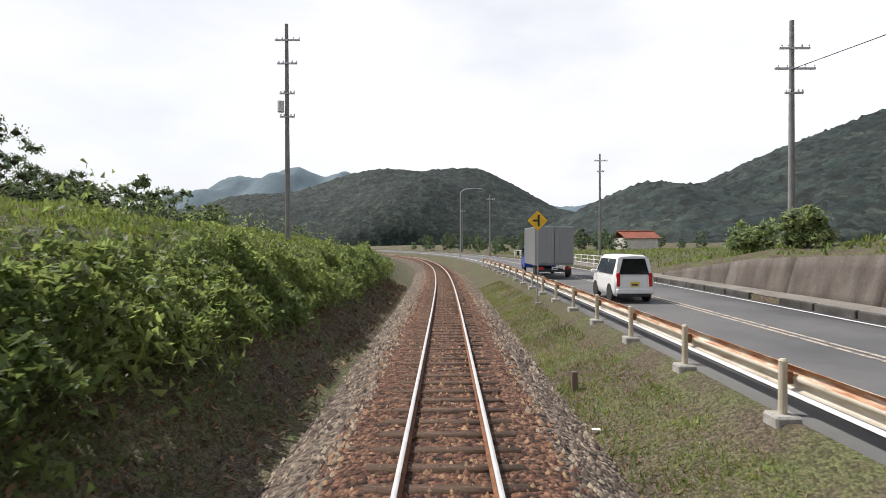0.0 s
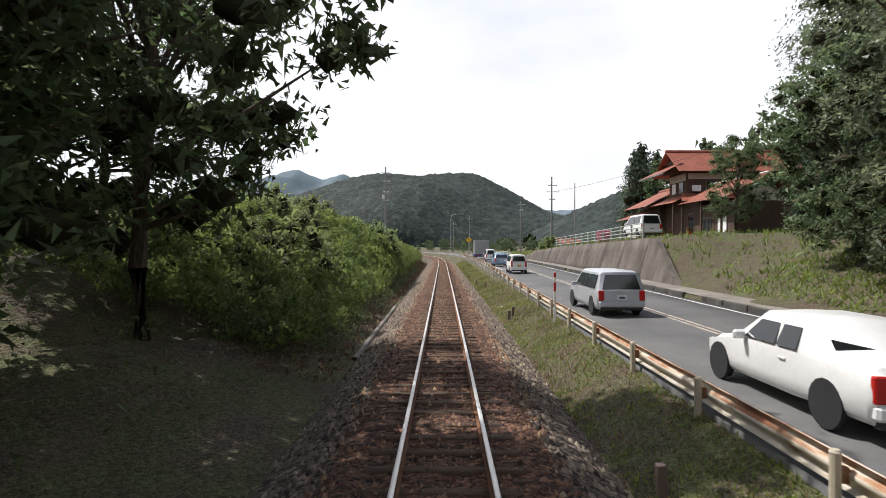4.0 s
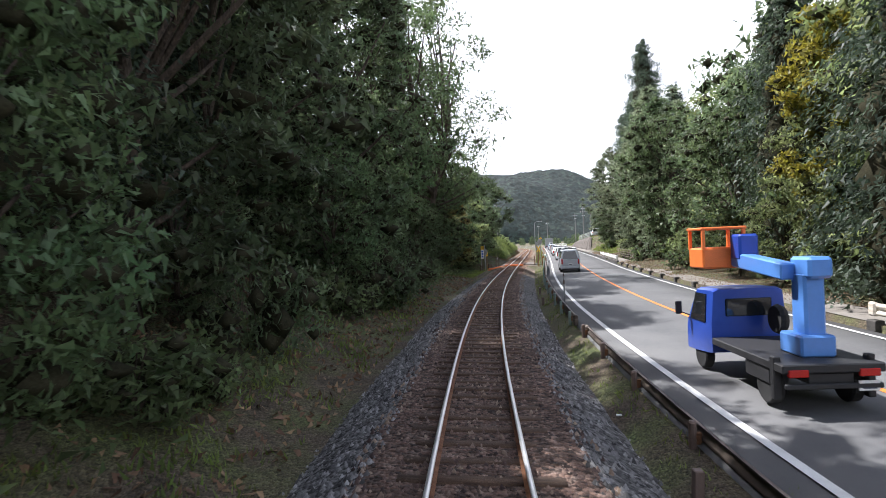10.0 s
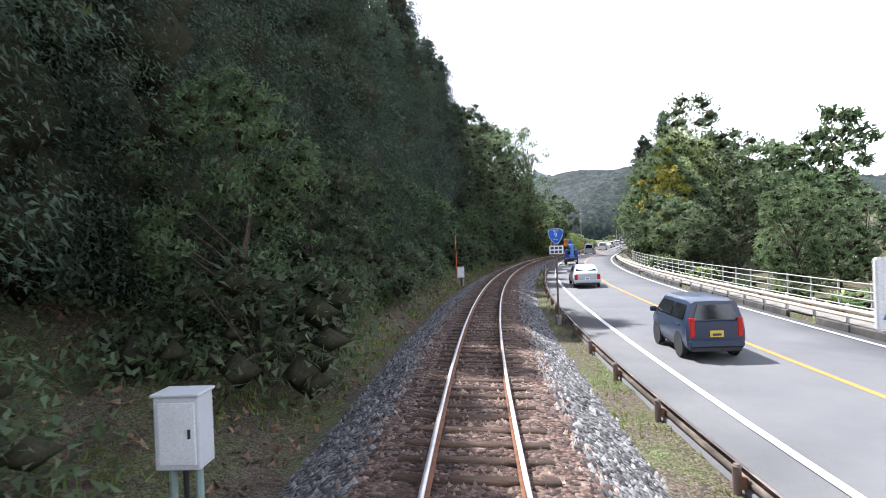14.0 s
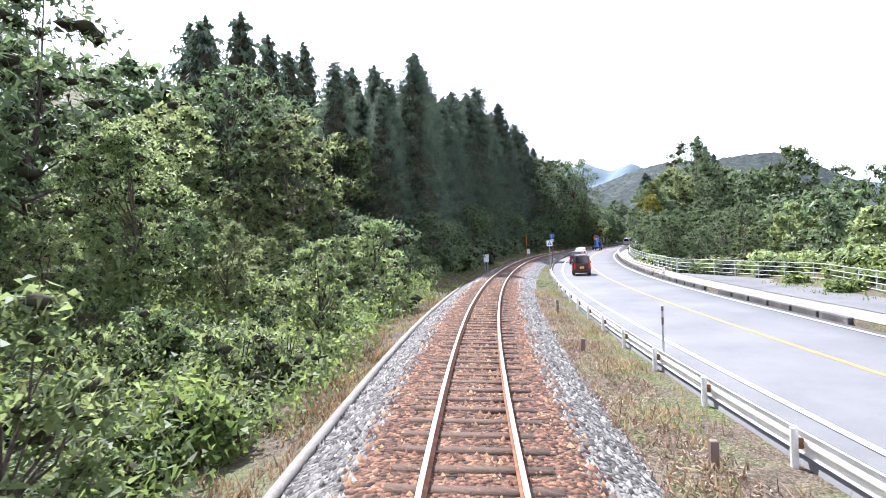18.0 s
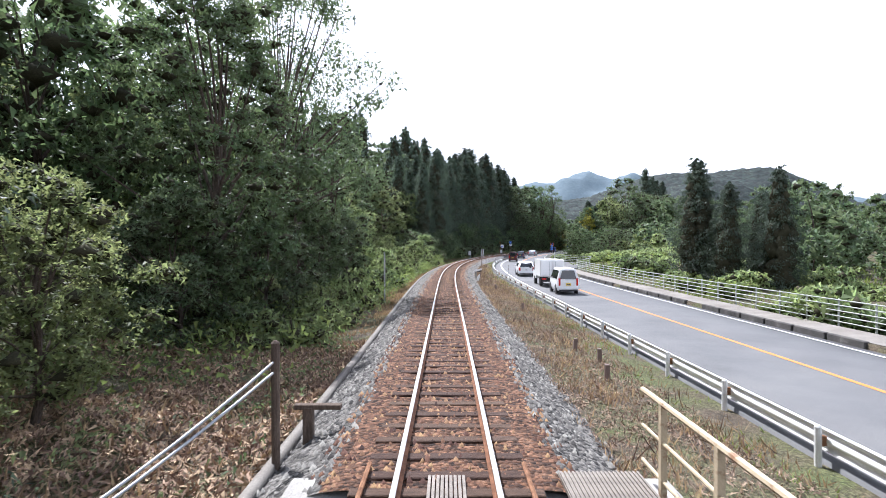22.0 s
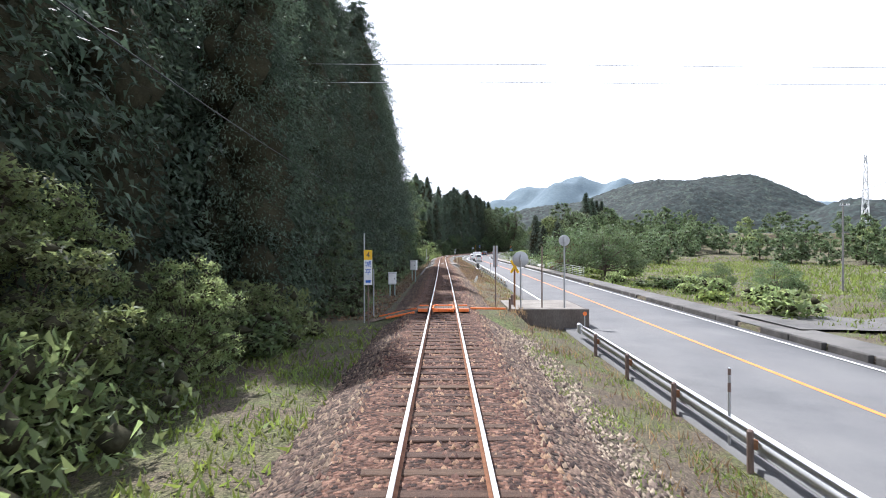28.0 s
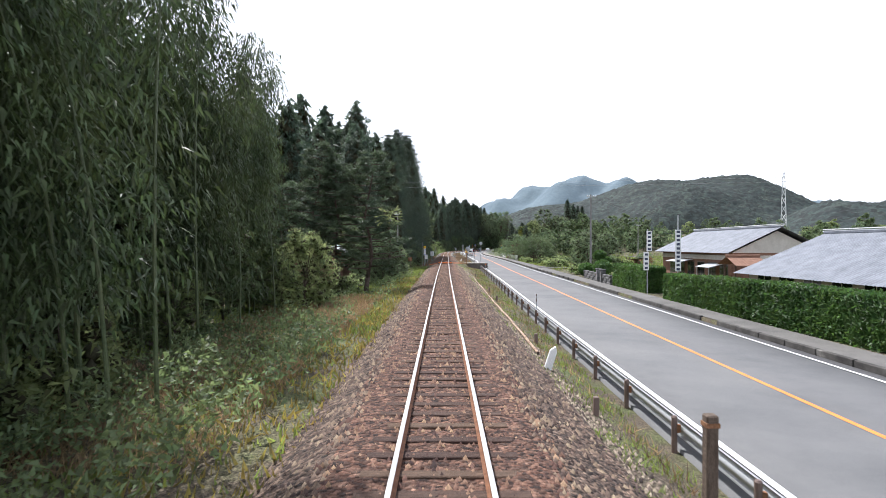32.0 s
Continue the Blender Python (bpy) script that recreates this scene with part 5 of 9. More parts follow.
wood(["green", "pale", "dense"], (-98, -85), (-9, -8.5), 6, 6.5, (1.0, 1.2), 4)
wood(["mid_green", "mid_dense"], (-98, -82), (-18, -14), 6.0, 6.5, (.85, 1.0), 104)
wood(["mid_dense"], (-96, -86), (-11.5, -11), 4.4, 5, (.95, 1.15), 414)
wood(["dense"], (-112, -90), (-8.2, -7.6), 4.5, 5, (.5, .62), 415)
woodland(["far_green", "far_dense"], (-98, -82), (-38, -22), 7, 7, (.6, .75), 204)
plant(pick("autumn", 0), -86.5, -8.0, .95)
stand(-219, -141, 3.5, -9.7, [-219, -210, -194, -177, -156, -140], [15, 17.5, 19.8, 22, 23, 23], 5)
stand(-141, -118, 4.2, -14.0, [-141, -108, -90], [20, 20, 16], 55)
stand(-217, -141, 4.0, -13.6, [-219, -210, -194, -177, -156, -140], [13, 16, 18.5, 20, 21, 21], 56)
wood(["tall"], (-139, -112), (-8.2, -7.9), 6.6, 4, (1.02, 1.16), 305)
wood(["airy"], (-109, -95), (-7.2, -6.9), 5.0, 4, (1.16, 1.3), 306)
wood(["dense", "green"], (-218, -100), (-6.6, -6.3), 9.0, 4, (.45, .62), 105)
wood(["mid_dense", "mid_green", "mid_pale"], (-226, -192), (-13.5, -11), 6.5, 5, (.95, 1.15), 306)
wood(["mid_dense", "mid_cedar", "mid_green"], (-190, -115), (-13.5, -11), 7.0, 5, (1.0, 1.2), 6)
wood(["mid_green", "mid_dense", "mid_pale"], (-232, -204), (-19, -17), 6.5, 6.5, (.8, 1.0), 307)
wood(["mid_cedar", "mid_dense"], (-203, -118), (-19, -17), 6.5, 6.5, (.85, 1.0), 7)
woodland(["far_cedar", "far_dense"], (-232, -121), (-38, -23), 7.0, 6.5, (.75, .95), 207)
wood(["sapling"], (-262, -240), (-10, -5.5), 6, 3.5, (.7, 1.1), 8, skip=.3)
wood(["pale", "mid_pale"], (-264, -236), (-16, -14), 6.5, 6, (.65, .85), 9)
wood(["pale", "green"], (-246, -222), (-12.5, -10.5), 5.0, 3, (.34, .46), 309)
shrubs((-262, -226), (-11, -5.6), 44, 61, (1, 3, 1, 0), (.75, 1.2))
for s, o, q in ((-233.6, -6.4, .95), (-231.8, -7.2, .8), (-235.0, -7.8, .7)):
    plant(pick("sapling", int(-s)), s, o, q, label="silvery pale sapling standing out of the brush")
wood(["mid_pale", "mid_pale", "mid_green"], (-288, -232), (-24, -17), 8.0, 6, (.8, 1.0), 109)
woodland(["far_pale", "far_green", "far_pale"], (-290, -236), (-46, -29), 8.5, 8, (.7, .9), 10)
wood(["airy", "tall"], (-298, -271), (-10.4, -10.0), 6.4, 5.5, (.76, .88), 11)
wood(["mid_green"], (-297, -272), (-14.5, -14), 7, 5, (.95, 1.1), 412)
wood(["dense", "green"], (-299, -269), (-9.2, -8.8), 6.0, 5.5, (.5, .66), 411)
for s, o, q in ((-307.5, -7.9, .56), (-310.2, -9.8, .55), (-305.5, -9.6, .5), (-311.4, -7.3, .27)):
    plant(pick("pale", int(-s)), s, o, q, label="bright green bush beside the brook")
wood(["mid_green", "mid_dense"], (-298, -268), (-22, -17), 7.5, 6, (1.0, 1.25), 111)
woodland(["far_green", "far_dense"], (-312, -284), (-38, -27), 7.5, 7, (1.0, 1.25), 211)
stand(-321.5, -311, 3.0, -9.4, [-322, -311], [21, 19], 512)
stand(-385, -322, 3.3, -8.4, [-385, -377, -360, -325], [18, 20.5, 24, 23.5], 12)
wood(["dense", "green"], (-382, -322), (-6.4, -6.2), 9.0, 4, (.42, .58), 313)
wood(["mid_cedar"], (-384, -354), (-14, -12), 5.5, 5.5, (1.15, 1.3), 13)
wood(["mid_cedar", "mid_dense"], (-353, -322), (-14, -11.5), 4.2, 4.4, (1.0, 1.12), 613)
woodland(["far_cedar"], (-384, -322), (-24, -18), 6.5, 5.5, (1.0, 1.25), 213)
wood(["cedar"], (-397, -385.5), (-12.6, -12.2), 4.0, 5.5, (.9, 1.05), 14)
wood(["cedar"], (-399, -386), (-16.5, -15.5), 4.6, 5.5, (.95, 1.08), 314)
wood(["mid_cedar"], (-400, -386), (-19, -18), 4.2, 5, (1.0, 1.15), 514)
woodland(["far_cedar"], (-402, -386), (-30, -19), 6.5, 5.5, (1.0, 1.2), 114)
for k, (s, o, q) in enumerate(((-427.6, -5.9, 1.24), (-426.3, -8.0, 1.28), (-426.4, -10.2, 1.2), (-430.5, -11.2, 1.15))):
    plant(pick("pine", k), s, o, q)
wood(["bamboo"], (-463, -454.5), (-13, -9.3), 4.4, 3.6, (.95, 1.15), 16)
wood(["bamboo"], (-452, -443), (-17, -13.4), 4.0, 3.0, (1.05, 1.2), 516)
wood(["dense", "green"], (-463, -439), (-20, -16.5), 4.6, 3.6, (1.1, 1.3), 519)
wood(["dense"], (-462, -446), (-12.8, -12.2), 3.6, 3, (.8, 1.0), 520)
plant(pick("bamboo", 0), -448.0, -10.6, 1.12)
plant(pick("bamboo", 1), -451.6, -11.4, 1.15)
for s, o, q in ((-440.6, -10.9, .95), (-437.6, -12.2, .95)):
    plant(pick("bamboo", int(-s)), s, o, q)
wood(["dense", "pale", "green"], (-451, -437), (-10.4, -9.2), 3.2, 2.5, (.3, .4), 517)
woodland(["far_cedar", "far_cedar", "far_dense"], (-456, -402), (-78, -32), 7.5, 8, (.74, .95), 518)
woodland(["far_dense", "far_green"], (-464, -440), (-32, -23), 7, 6, (1.1, 1.3), 216)
wood(["pale"], (-440, -432), (-11, -7.6), 3.0, 2.6, (.34, .46), 17)
# right of the road
wood(["pale", "green", "dense"], (-131, -84), (18, 19), 7.4, 7, (1.2, 1.5), 18)
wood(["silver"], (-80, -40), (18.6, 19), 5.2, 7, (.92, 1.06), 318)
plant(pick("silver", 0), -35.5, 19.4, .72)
for s, o, q in ((-41.0, 20.5, 1.26), (-36.5, 22.0, 1.22), (-47.0, 21.5, 1.28), (-55.0, 21.0, 1.2), (-30.5, 24.5, 1.15), (-70.0, 22.0, .95)):
    plant(pick("tall_cedar", int(-s)), s, o, q, label="tall dark cedar rising above the roadside trees")
for s, o, q in ((-42.5, 16.2, .75), (-37.0, 18.2, .9), (-47.5, 16.4, .8)):
    plant(pick("dense", int(-s)), s, o, q)
wood(["mid_dense", "mid_green"], (-131, -112), (26, 28), 8, 7, (.75, .95), 117)
wood(["mid_dense", "mid_green"], (-111, -44), (26, 28), 8, 7, (1.3, 1.6), 118)
woodland(["far_green", "far_dense"], (-108, -50), (34, 50), 9, 8, (1.1, 1.3), 19)
woodland(["far_green"], (-36, 34), (38, 62), 12, 11, (.9, 1.1), 20)
woodland(["far_dense", "far_green"], (100, 175), (16, 64), 10, 9, (.2, .4), 420)
woodland(["far_dense"], (105, 180), (-40, -14), 10, 9, (.25, .45), 421)
for s, o, q in ((20, 27.5, .85), (24, 29.5, .9), (27, 33.0, .8)):
    plant(pick("mid_cedar", int(s)), s, o, q)
for s, o, q in ((17, 30.5, .8), (28, 37.0, .9)):
    plant(pick("mid_green", int(s)), s, o, q)
plant(pick("green", 0), -18.6, 21.8, .62, label="leafy tree in front of the house")
wood(["pale", "green", "cedar"], (-139, -112), (15.5, 17), 6, 4, (.7, 1.05), 21)
plant(pick("gold", 0), -138.5, 15.8, 1.0)
plant(pick("gold", 0), -142.0, 16.8, .85)
plant(pick("gold", 0), -136.0, 17.6, .8)
plant(pick("gold", 0), -124.0, 15.4, .85)
for s, o, q in ((-143.0, 16.4, 1.0), (-147.5, 17.0, .85), (-152.0, 17.6, .68), (-138.0, 18.5, 1.1), (-131.0, 17.5, .95)):
    plant(pick("dense", int(-s)), s, o, q, label="full-crowned evergreen tree behind the roadside fence")
wood(["pale"], (-121, -100), (15.0, 15.6), 4.4, 4, (.42, .6), 77)
plant(pick("cedar", 0), -127.5, 15.8, .75)
plant(pick("cedar", 1), -120.5, 15.6, .8)
wood(["dense", "green"], (-190, -152), (20, 21), 7.0, 8.5, (.46, .6), 22)
wood(["mid_green", "mid_dense", "mid_pale"], (-192, -143), (26, 28), 8.0, 8.5, (.5, .66), 122)
woodland(["far_green", "far_dense", "far_pale"], (-203, -143), (34, 50), 8.5, 8.5, (.66, .86), 222)
woodland(["far_dense", "far_green"], (-200, -110), (56, 90), 12, 12, (.8, 1.0), 23)
plant(pick("cedar", 0), -263.2, 23.6, .78)
plant(pick("cedar", 1), -266.8, 24.8, .52)
plant(pick("cedar", 0), -269.5, 28.0, .55)
plant(pick("cedar", 1), -262.0, 30.0, .5)
woodland(["far_green", "far_dense", "far_dense"], (-262, -205), (38, 66), 9.5, 9.5, (.6, .85), 24, skip=.1)
for k, (s, o, q) in enumerate(((-331.0, 17.8, 1.15), (-332.0, 21.8, 1.2), (-337.0, 20.5, 1.0), (-326.5, 23.5, 1.0))):
    plant(pick("fruit", k), s, o, q)
plant(pick("russet", 0), -326.0, 18.0, 1.0)
woodland(["far_green", "far_pale", "far_dense"], (-410, -250), (92, 170), 11, 13, (.55, .85), 26, skip=.05)
wood(["fruit", "russet"], (-378, -350), (24, 44), 10, 9, (.35, .55), 27, skip=.55)
plant(pick("dense", 1), -389.5, 20.5, .52, label="broad dark shrub at the edge of the meadow")
plant(pick("dense", 2), -391.5, 22.5, .46, label="broad dark shrub at the edge of the meadow")
woodland(["far_green", "far_dense", "far_pale"], (-300, -110), (95, 200), 21, 22, (.7, 1.0), 28)
# shrubs
shrubs((-228, -100), (-7.4, -4.8), 66, 31, (0, 2), (.8, 1.4))
shrubs((-238, -214), (-12, -5.2), 22, 41, (0, 2, 3), (1.0, 1.6))
shrubs((-46, -8), (-12, -5.0), 16, 42, (1, 1, 0), (.6, 1.0))
shrubs((-44, -6), (-11, -5.2), 34, 142, (1, 1, 3), (.8, 1.5))
shrubs((-300, -230), (-12, -4.8), 54, 32, (0, 1, 3))
shrubs((-382, -324), (-6.8, -4.9), 30, 33, (0, 2))
shrubs((-480, -456), (-9.5, -7.0), 12, 34, (3, 3, 0))
for s, o, q in ((-418.6, -5.4, .4), (-420.3, -6.9, .38), (-416.6, -6.4, .46), (-414.2, -5.8, .42), (-411.6, -5.5, .36), (-409.2, -5.2, .3), (-413.0, -8.0, .5)):
    plant(pick("dense", int(-s)), s, o, q, label="dense ivy-clad thicket round the palm")
wood(["pale", "green", "dense"], (-409, -402), (-11, -8), 3.2, 3.0, (.48, .62), 35)
wood(["green", "pale"], (-421, -408), (-21, -17), 4.5, 4, (.6, .75), 435)
shrubs((-407, -386.5), (-8.0, -6.0), 15, 46, (3, 3, 0), (1.1, 1.5))
for s, o, q in ((-402.5, -8.6, .5), (-399.4, -7.8, .56), (-395.4, -5.9, .34), (-396.8, -8.6, .5), (-393.0, -6.6, .3), (-390.4, -6.0, .24), (-401.0, -10.2, .66)):
    plant(pick("pale", int(-s)), s, o, q, label="sunlit rounded bush in front of the cedars")
shrubs((-437, -422), (-10, -6.5), 9, 45, (0, 3), (.6, .9))
shrubs((-318, -250), (16.8, 24), 30, 36, (0, 1, 3), (.8, 1.4))
shrubs((-318, -202), (18.5, 36), 130, 136, (1, 3, 1), (.8, 1.4))
shrubs((-236, -197), (17.0, 27), 80, 137, (1, 3, 1), (.6, 1.1))
shrubs((-345, -320), (17.5, 30), 8, 47, (0, 1, 3), (.4, .7))
shrubs((-130, -46), (14.6, 18), 26, 37, (0, 2, 3))
shrubs((-228, -140), (13.5, 17), 26, 38, (0, 3), (.7, 1.2))
shrubs((-400, -340), (17, 32), 26, 39, (0, 1, 3), (.5, 1.0))
for (key, corners), sets in FAR.items():
    solid("woodland_trunks" if key == "bark" else "woodland", fast_mesh("woodland", *joined(sets)), bpy.data.materials[key], "bare trunks deep in the woods" if key == "bark" else "mass of tree crowns deep in the woods", "woodland", kind="stuff")
for (key, corners), sets in THICKET.items():
    solid("shrubbery", fast_mesh("shrubbery", *joined(sets)), bpy.data.materials[key], "low shrubs growing together beyond the road", "shrubs", kind="stuff")
for kind in TREES.values():
    for ob in kind:
        drop(ob)
for ob in BUSHES + FAR_BUSHES:
    drop(ob)

# thickets and grasses
field_of_leaves("kudzu_thicket", 330000, (-47, 42), (-12.5, -3.3), .85, .1, M_KUDZU, "thick tangle of sunlit vine leaves covering the bank", 1, 1.0, .3, density=lambda s, o, g: np.clip(.75 + .7 * g, .2, 1) * np.clip((-o - 3.45 + .4 * g + .45 * np.clip(-s / 8, 0, 1)) * 1.5, .03, 1) * np.where((s > 0) & (o < -6.0 + .6 * g), .015, 1))
field_of_leaves("overhanging_vines", 50000, (-24, 40), (-5.0, -3.75), 1.1, .1, M_KUDZU, "vines hanging out over the foot of the bank", 70, .45, .12, density=lambda s, o, g: np.clip(.8 + .6 * g, .1, 1))
# darker leaf colour where the mounds dip paints in the hollows' shade
field_of_leaves("kudzu_shade_leaves", 40000, (-47, 42), (-7, -4.0), .7, .1, M_SHRUB, "darker leaves painting shade into the hollows of the vines", 21, .8, .4, density=lambda s, o, g: np.clip(.6 - g, .05, 1))
field_of_leaves("bank_top_grass", 120000, (-36, 60), (-20, -5.6), .5, .075, M_GRASS, "sunlit light green grass on top of the bank", 22, .4, aim_up=True, long=3.0, category="grass")
field_of_leaves("bank_undergrowth", 44000, (-232, -98), (-12, -4.2), .5, .12, M_SHRUB, "shaded undergrowth and ivy on the bank", 2, .7, density=lambda s, o, g: np.clip(.35 + g * .9 + (-o - 5) * .06, .05, 1))
field_of_leaves("hollow_brush", 70000, (-306, -228), (-14, -3.6), .9, .12, M_KUDZU, "overgrown hollow full of brush and vines", 3, .7, density=lambda s, o, g: np.clip(.3 + g + (-o - 4) * .12, .03, 1) * np.where(s > -266, 1, .35))
field_of_leaves("bank_litter", 16000, (-234, -96), (-10, -2.8), .05, .11, M_LITTER, "brown fallen leaves on the bank", 4, .2, category="leaf litter")
field_of_leaves("footpath_litter", 20000, (-132, -46), (11.2, 15.5), .04, .045, M_LITTER, "brown fallen leaves along the footpath", 5, .2, category="leaf litter")
field_of_leaves("trackside_weeds", 6000, (-480, -414), (-5.2, -2.0), .42, .07, M_WEED, "yellowing weeds beside the line", 6, .6, aim_up=True, long=3.5, category="grass")
field_of_leaves("trackside_grass", 64000, (-480, -386), (-12, -2.4), .28, .07, M_GRASS, "green grass beside the line", 7, .6, density=lambda s, o, g: np.clip(.5 + g, .1, 1), aim_up=True, long=3.2, category="grass")
field_of_leaves("verge_grass", 34000, (-235, 40), (2.5, 4.1), .07, .05, M_GRASS, "short green grass on the verge", 8, .5, density=lambda s, o, g: np.clip(.35 + 1.2 * g, .06, 1), aim_up=True, long=3.0, category="grass")
field_of_leaves("verge_dry_grass", 110000, (-480, -228), (2.3, 5.8), .24, .036, M_DRY, "dry straw-coloured grass on the verge", 9, .6, density=lambda s, o, g: np.clip(.2 + g, .04, .7) * (o < rail_off(s) - .1) * np.where(s < -386, .5 * (o > 3.2), 1), aim_up=True, long=6.5, category="grass")
field_of_leaves("verge_brush", 120000, (-352, -228), (2.4, 5.9), .06, .026, M_BRUSH, "reddish-brown dead brush and cut stalks on the verge", 109, .5, density=lambda s, o, g: np.clip(.75 + .6 * g, .1, 1) * (o < rail_off(s) - .8 + .5 * g) * np.where(s < -320, .5, 1), long=4.5, category="leaf litter")
field_of_leaves("verge_green_tufts", 60000, (-480, -228), (3.0, 6.3), .13, .04, M_GRASS, "green tufts at the foot of the guard rail", 10, .5, density=lambda s, o, g: np.clip(.15 + g, .0, 1) * (o > rail_off(s) - 1.5) * (o < rail_off(s) + .1), aim_up=True, long=4.0, category="grass")
field_of_leaves("hollow_grass", 46000, (-99, -81), (-15, -3.2), .14, .07, M_GRASS, "shaded mown grass beside the crossing", 11, .3, aim_up=True, long=2.6, category="grass")
field_of_leaves("far_meadow_grass", 40000, (-480, -228), (40, 95), .5, .3, M_GRASS, "rough meadow grass reaching to the woods", 112, .5, density=lambda s, o, g: np.clip(.6 + g, .05, 1), aim_up=True, long=2.8, category="grass")
field_of_leaves("meadow_grass", 110000, (-480, -228), (15.5, 42), .34, .11, M_GRASS, "rough meadow grass beyond the road", 12, .5, density=lambda s, o, g: np.clip(.4 + g, .05, 1) * (o > kerb_off(s) + 2.0) * ((s < -432) | (s > -392)), aim_up=True, long=2.8, category="grass")
field_of_leaves("slope_grass", 9000, (-62, -33), (13.8, 24), .22, .13, M_GRASS, "sunlit grass slope below the house", 13, .4, aim_up=True, long=2.6, category="grass")

field_of_leaves("herb_patch", 30000, (-480, -412), (-9, -3.0), .55, .085, M_SHRUB, "leafy green weeds and nettles beside the line", 31, .9, .5, density=lambda s, o, g: np.clip(.15 + 1.2 * g, .0, 1), category="weeds")
field_of_leaves("nettle_bed", 36000, (-472, -450), (-10, -3.4), .75, .075, M_SHRUB, "leafy nettles and bramble below the bamboo", 35, .9, .5, density=lambda s, o, g: np.clip(.45 + 1.0 * g, .0, 1), category="weeds")
field_of_leaves("brook_litter", 42000, (-320, -299), (-11, -2.7), .09, .06, M_STRAW, "brown cut brush and dead leaves on the ground", 32, .4, long=3.0, category="leaf litter")
field_of_leaves("brook_stalks", 5000, (-320, -299), (-11, -2.7), .3, .07, M_DRY, "dry stalks among the cut brush", 33, .8, density=lambda s, o, g: np.clip(.1 + g, .0, 1), aim_up=True, long=5, category="grass")
field_of_leaves("verge_stalks", 9000, (-352, -246), (2.6, 5.2), .7, .02, M_STALK, "tall dead brown stalks on the verge", 34, .5, density=lambda s, o, g: np.clip(g * 1.6, .0, 1) * (o < rail_off(s) - .4), aim_up=True, long=22, category="dry stalks")
field_of_leaves("forest_undergrowth", 30000, (-384, -321), (-11, -3.6), .5, .1, M_SHRUB, "shaded undergrowth at the foot of the trees", 35, .8, .6, density=lambda s, o, g: np.clip(.4 + g, .05, 1))
field_of_leaves("forest_litter", 12000, (-384, -321), (-9, -2.8), .05, .1, M_LITTER, "brown fallen leaves under the trees", 36, .3, category="leaf litter")
field_of_leaves("orchard_grass", 52000, (-442, -404), (-22, -5.5), .22, .075, M_GRASS, "bright green grass between the pines", 37, .4, aim_up=True, long=3.0, category="grass")
field_of_leaves("near_verge_grass", 46000, (-62, 40), (2.4, 4.3), .06, .035, M_GRASS, "short patchy grass on the verge", 38, .5, density=lambda s, o, g: np.clip(.55 + g, .1, 1), aim_up=True, long=3.2, category="grass")
field_of_leaves("near_verge_dry_grass", 16000, (-62, 40), (2.4, 4.3), .06, .035, M_DRY, "dry blades in the short grass", 39, .5, aim_up=True, long=3.2, category="grass")
field_of_leaves("slope_understory", 26000, (-100, -48), (-13, -3.8), .35, .09, M_SHRUB, "low shaded plants under the trees", 40, .7, density=lambda s, o, g: np.clip(.2 + g, .0, 1) * ((s < -84) | (s > -71)))
field_of_leaves("bank_foot_leaves", 26000, (-47, 10), (-5.4, -2.9), .3, .075, M_SHRUB, "dark vine leaves hanging over the foot of the bank", 50, .9, .5, density=lambda s, o, g: np.clip(.25 + g + (-o - 3.2) * .35, .03, 1))
field_of_leaves("bank_foot_litter", 14000, (-48, 42), (-5.4, -2.6), .06, .06, M_LITTER, "brown dead leaves and twigs at the foot of the bank", 51, .5, long=3.0, category="leaf litter")

field_of_leaves("brook_weeds", 12000, (-318, -300), (-9, -2.8), .3, .06, M_SHRUB, "green weeds among the cut brush", 60, .8, .6, density=lambda s, o, g: np.clip(1.5 * g, .0, 1), category="weeds")
field_of_leaves("bank_grass", 44000, (-232, -118), (-5.6, -2.9), .2, .05, M_GRASS, "green grass at the foot of the shaded bank", 61, .6, density=lambda s, o, g: np.clip(.1 + 1.3 * g, .0, 1), aim_up=True, long=3.4, category="grass")
field_of_leaves("ditch_grass", 26000, (-300, -232), (-4.8, -2.6), .28, .045, M_DRY, "dry yellow grass beside the ballast", 62, .6, density=lambda s, o, g: np.clip(.4 + g, .0, 1), aim_up=True, long=5, category="grass")
field_of_leaves("ditch_weeds", 22000, (-300, -232), (-6.0, -3.0), .5, .07, M_KUDZU, "green creepers spreading towards the line", 63, .8, .6, density=lambda s, o, g: np.clip(.15 + 1.2 * g + (-o - 4) * .2, .0, 1), category="weeds")
field_of_leaves("rail_foot_grass", 34000, (-480, -386), (2.6, 6.0), .16, .035, M_GRASS, "green grass patches on the dry verge", 64, .6, density=lambda s, o, g: np.clip(.25 + 1.3 * g, .0, 1) * (o < rail_off(s) - .05), aim_up=True, long=4.2, category="grass")
field_of_leaves("bridge_stalks", 2500, (-470, -386), (2.4, 4.6), .55, .02, M_STALK, "thin dead stalks on the dry verge", 65, .6, density=lambda s, o, g: np.clip(g * 1.4, .0, 1), aim_up=True, long=18, category="dry stalks")

field_of_leaves("slope_brush", 60000, (-276, -224), (-25, -12), 1.3, .17, M_LEAF_PALE, "pale brush covering the slope below the trees", 71, .8, .5, density=lambda s, o, g: np.clip(.5 + g, .05, 1))

field_of_leaves("plateau_grass", 30000, (-34, 110), (14.5, 44), .35, .16, M_GRASS, "rough green grass above the retaining wall", 72, .6, density=lambda s, o, g: np.clip(.5 + g, .05, 1) * (o > kerb_off(s) + 2.6), aim_up=True, long=2.8, category="grass")

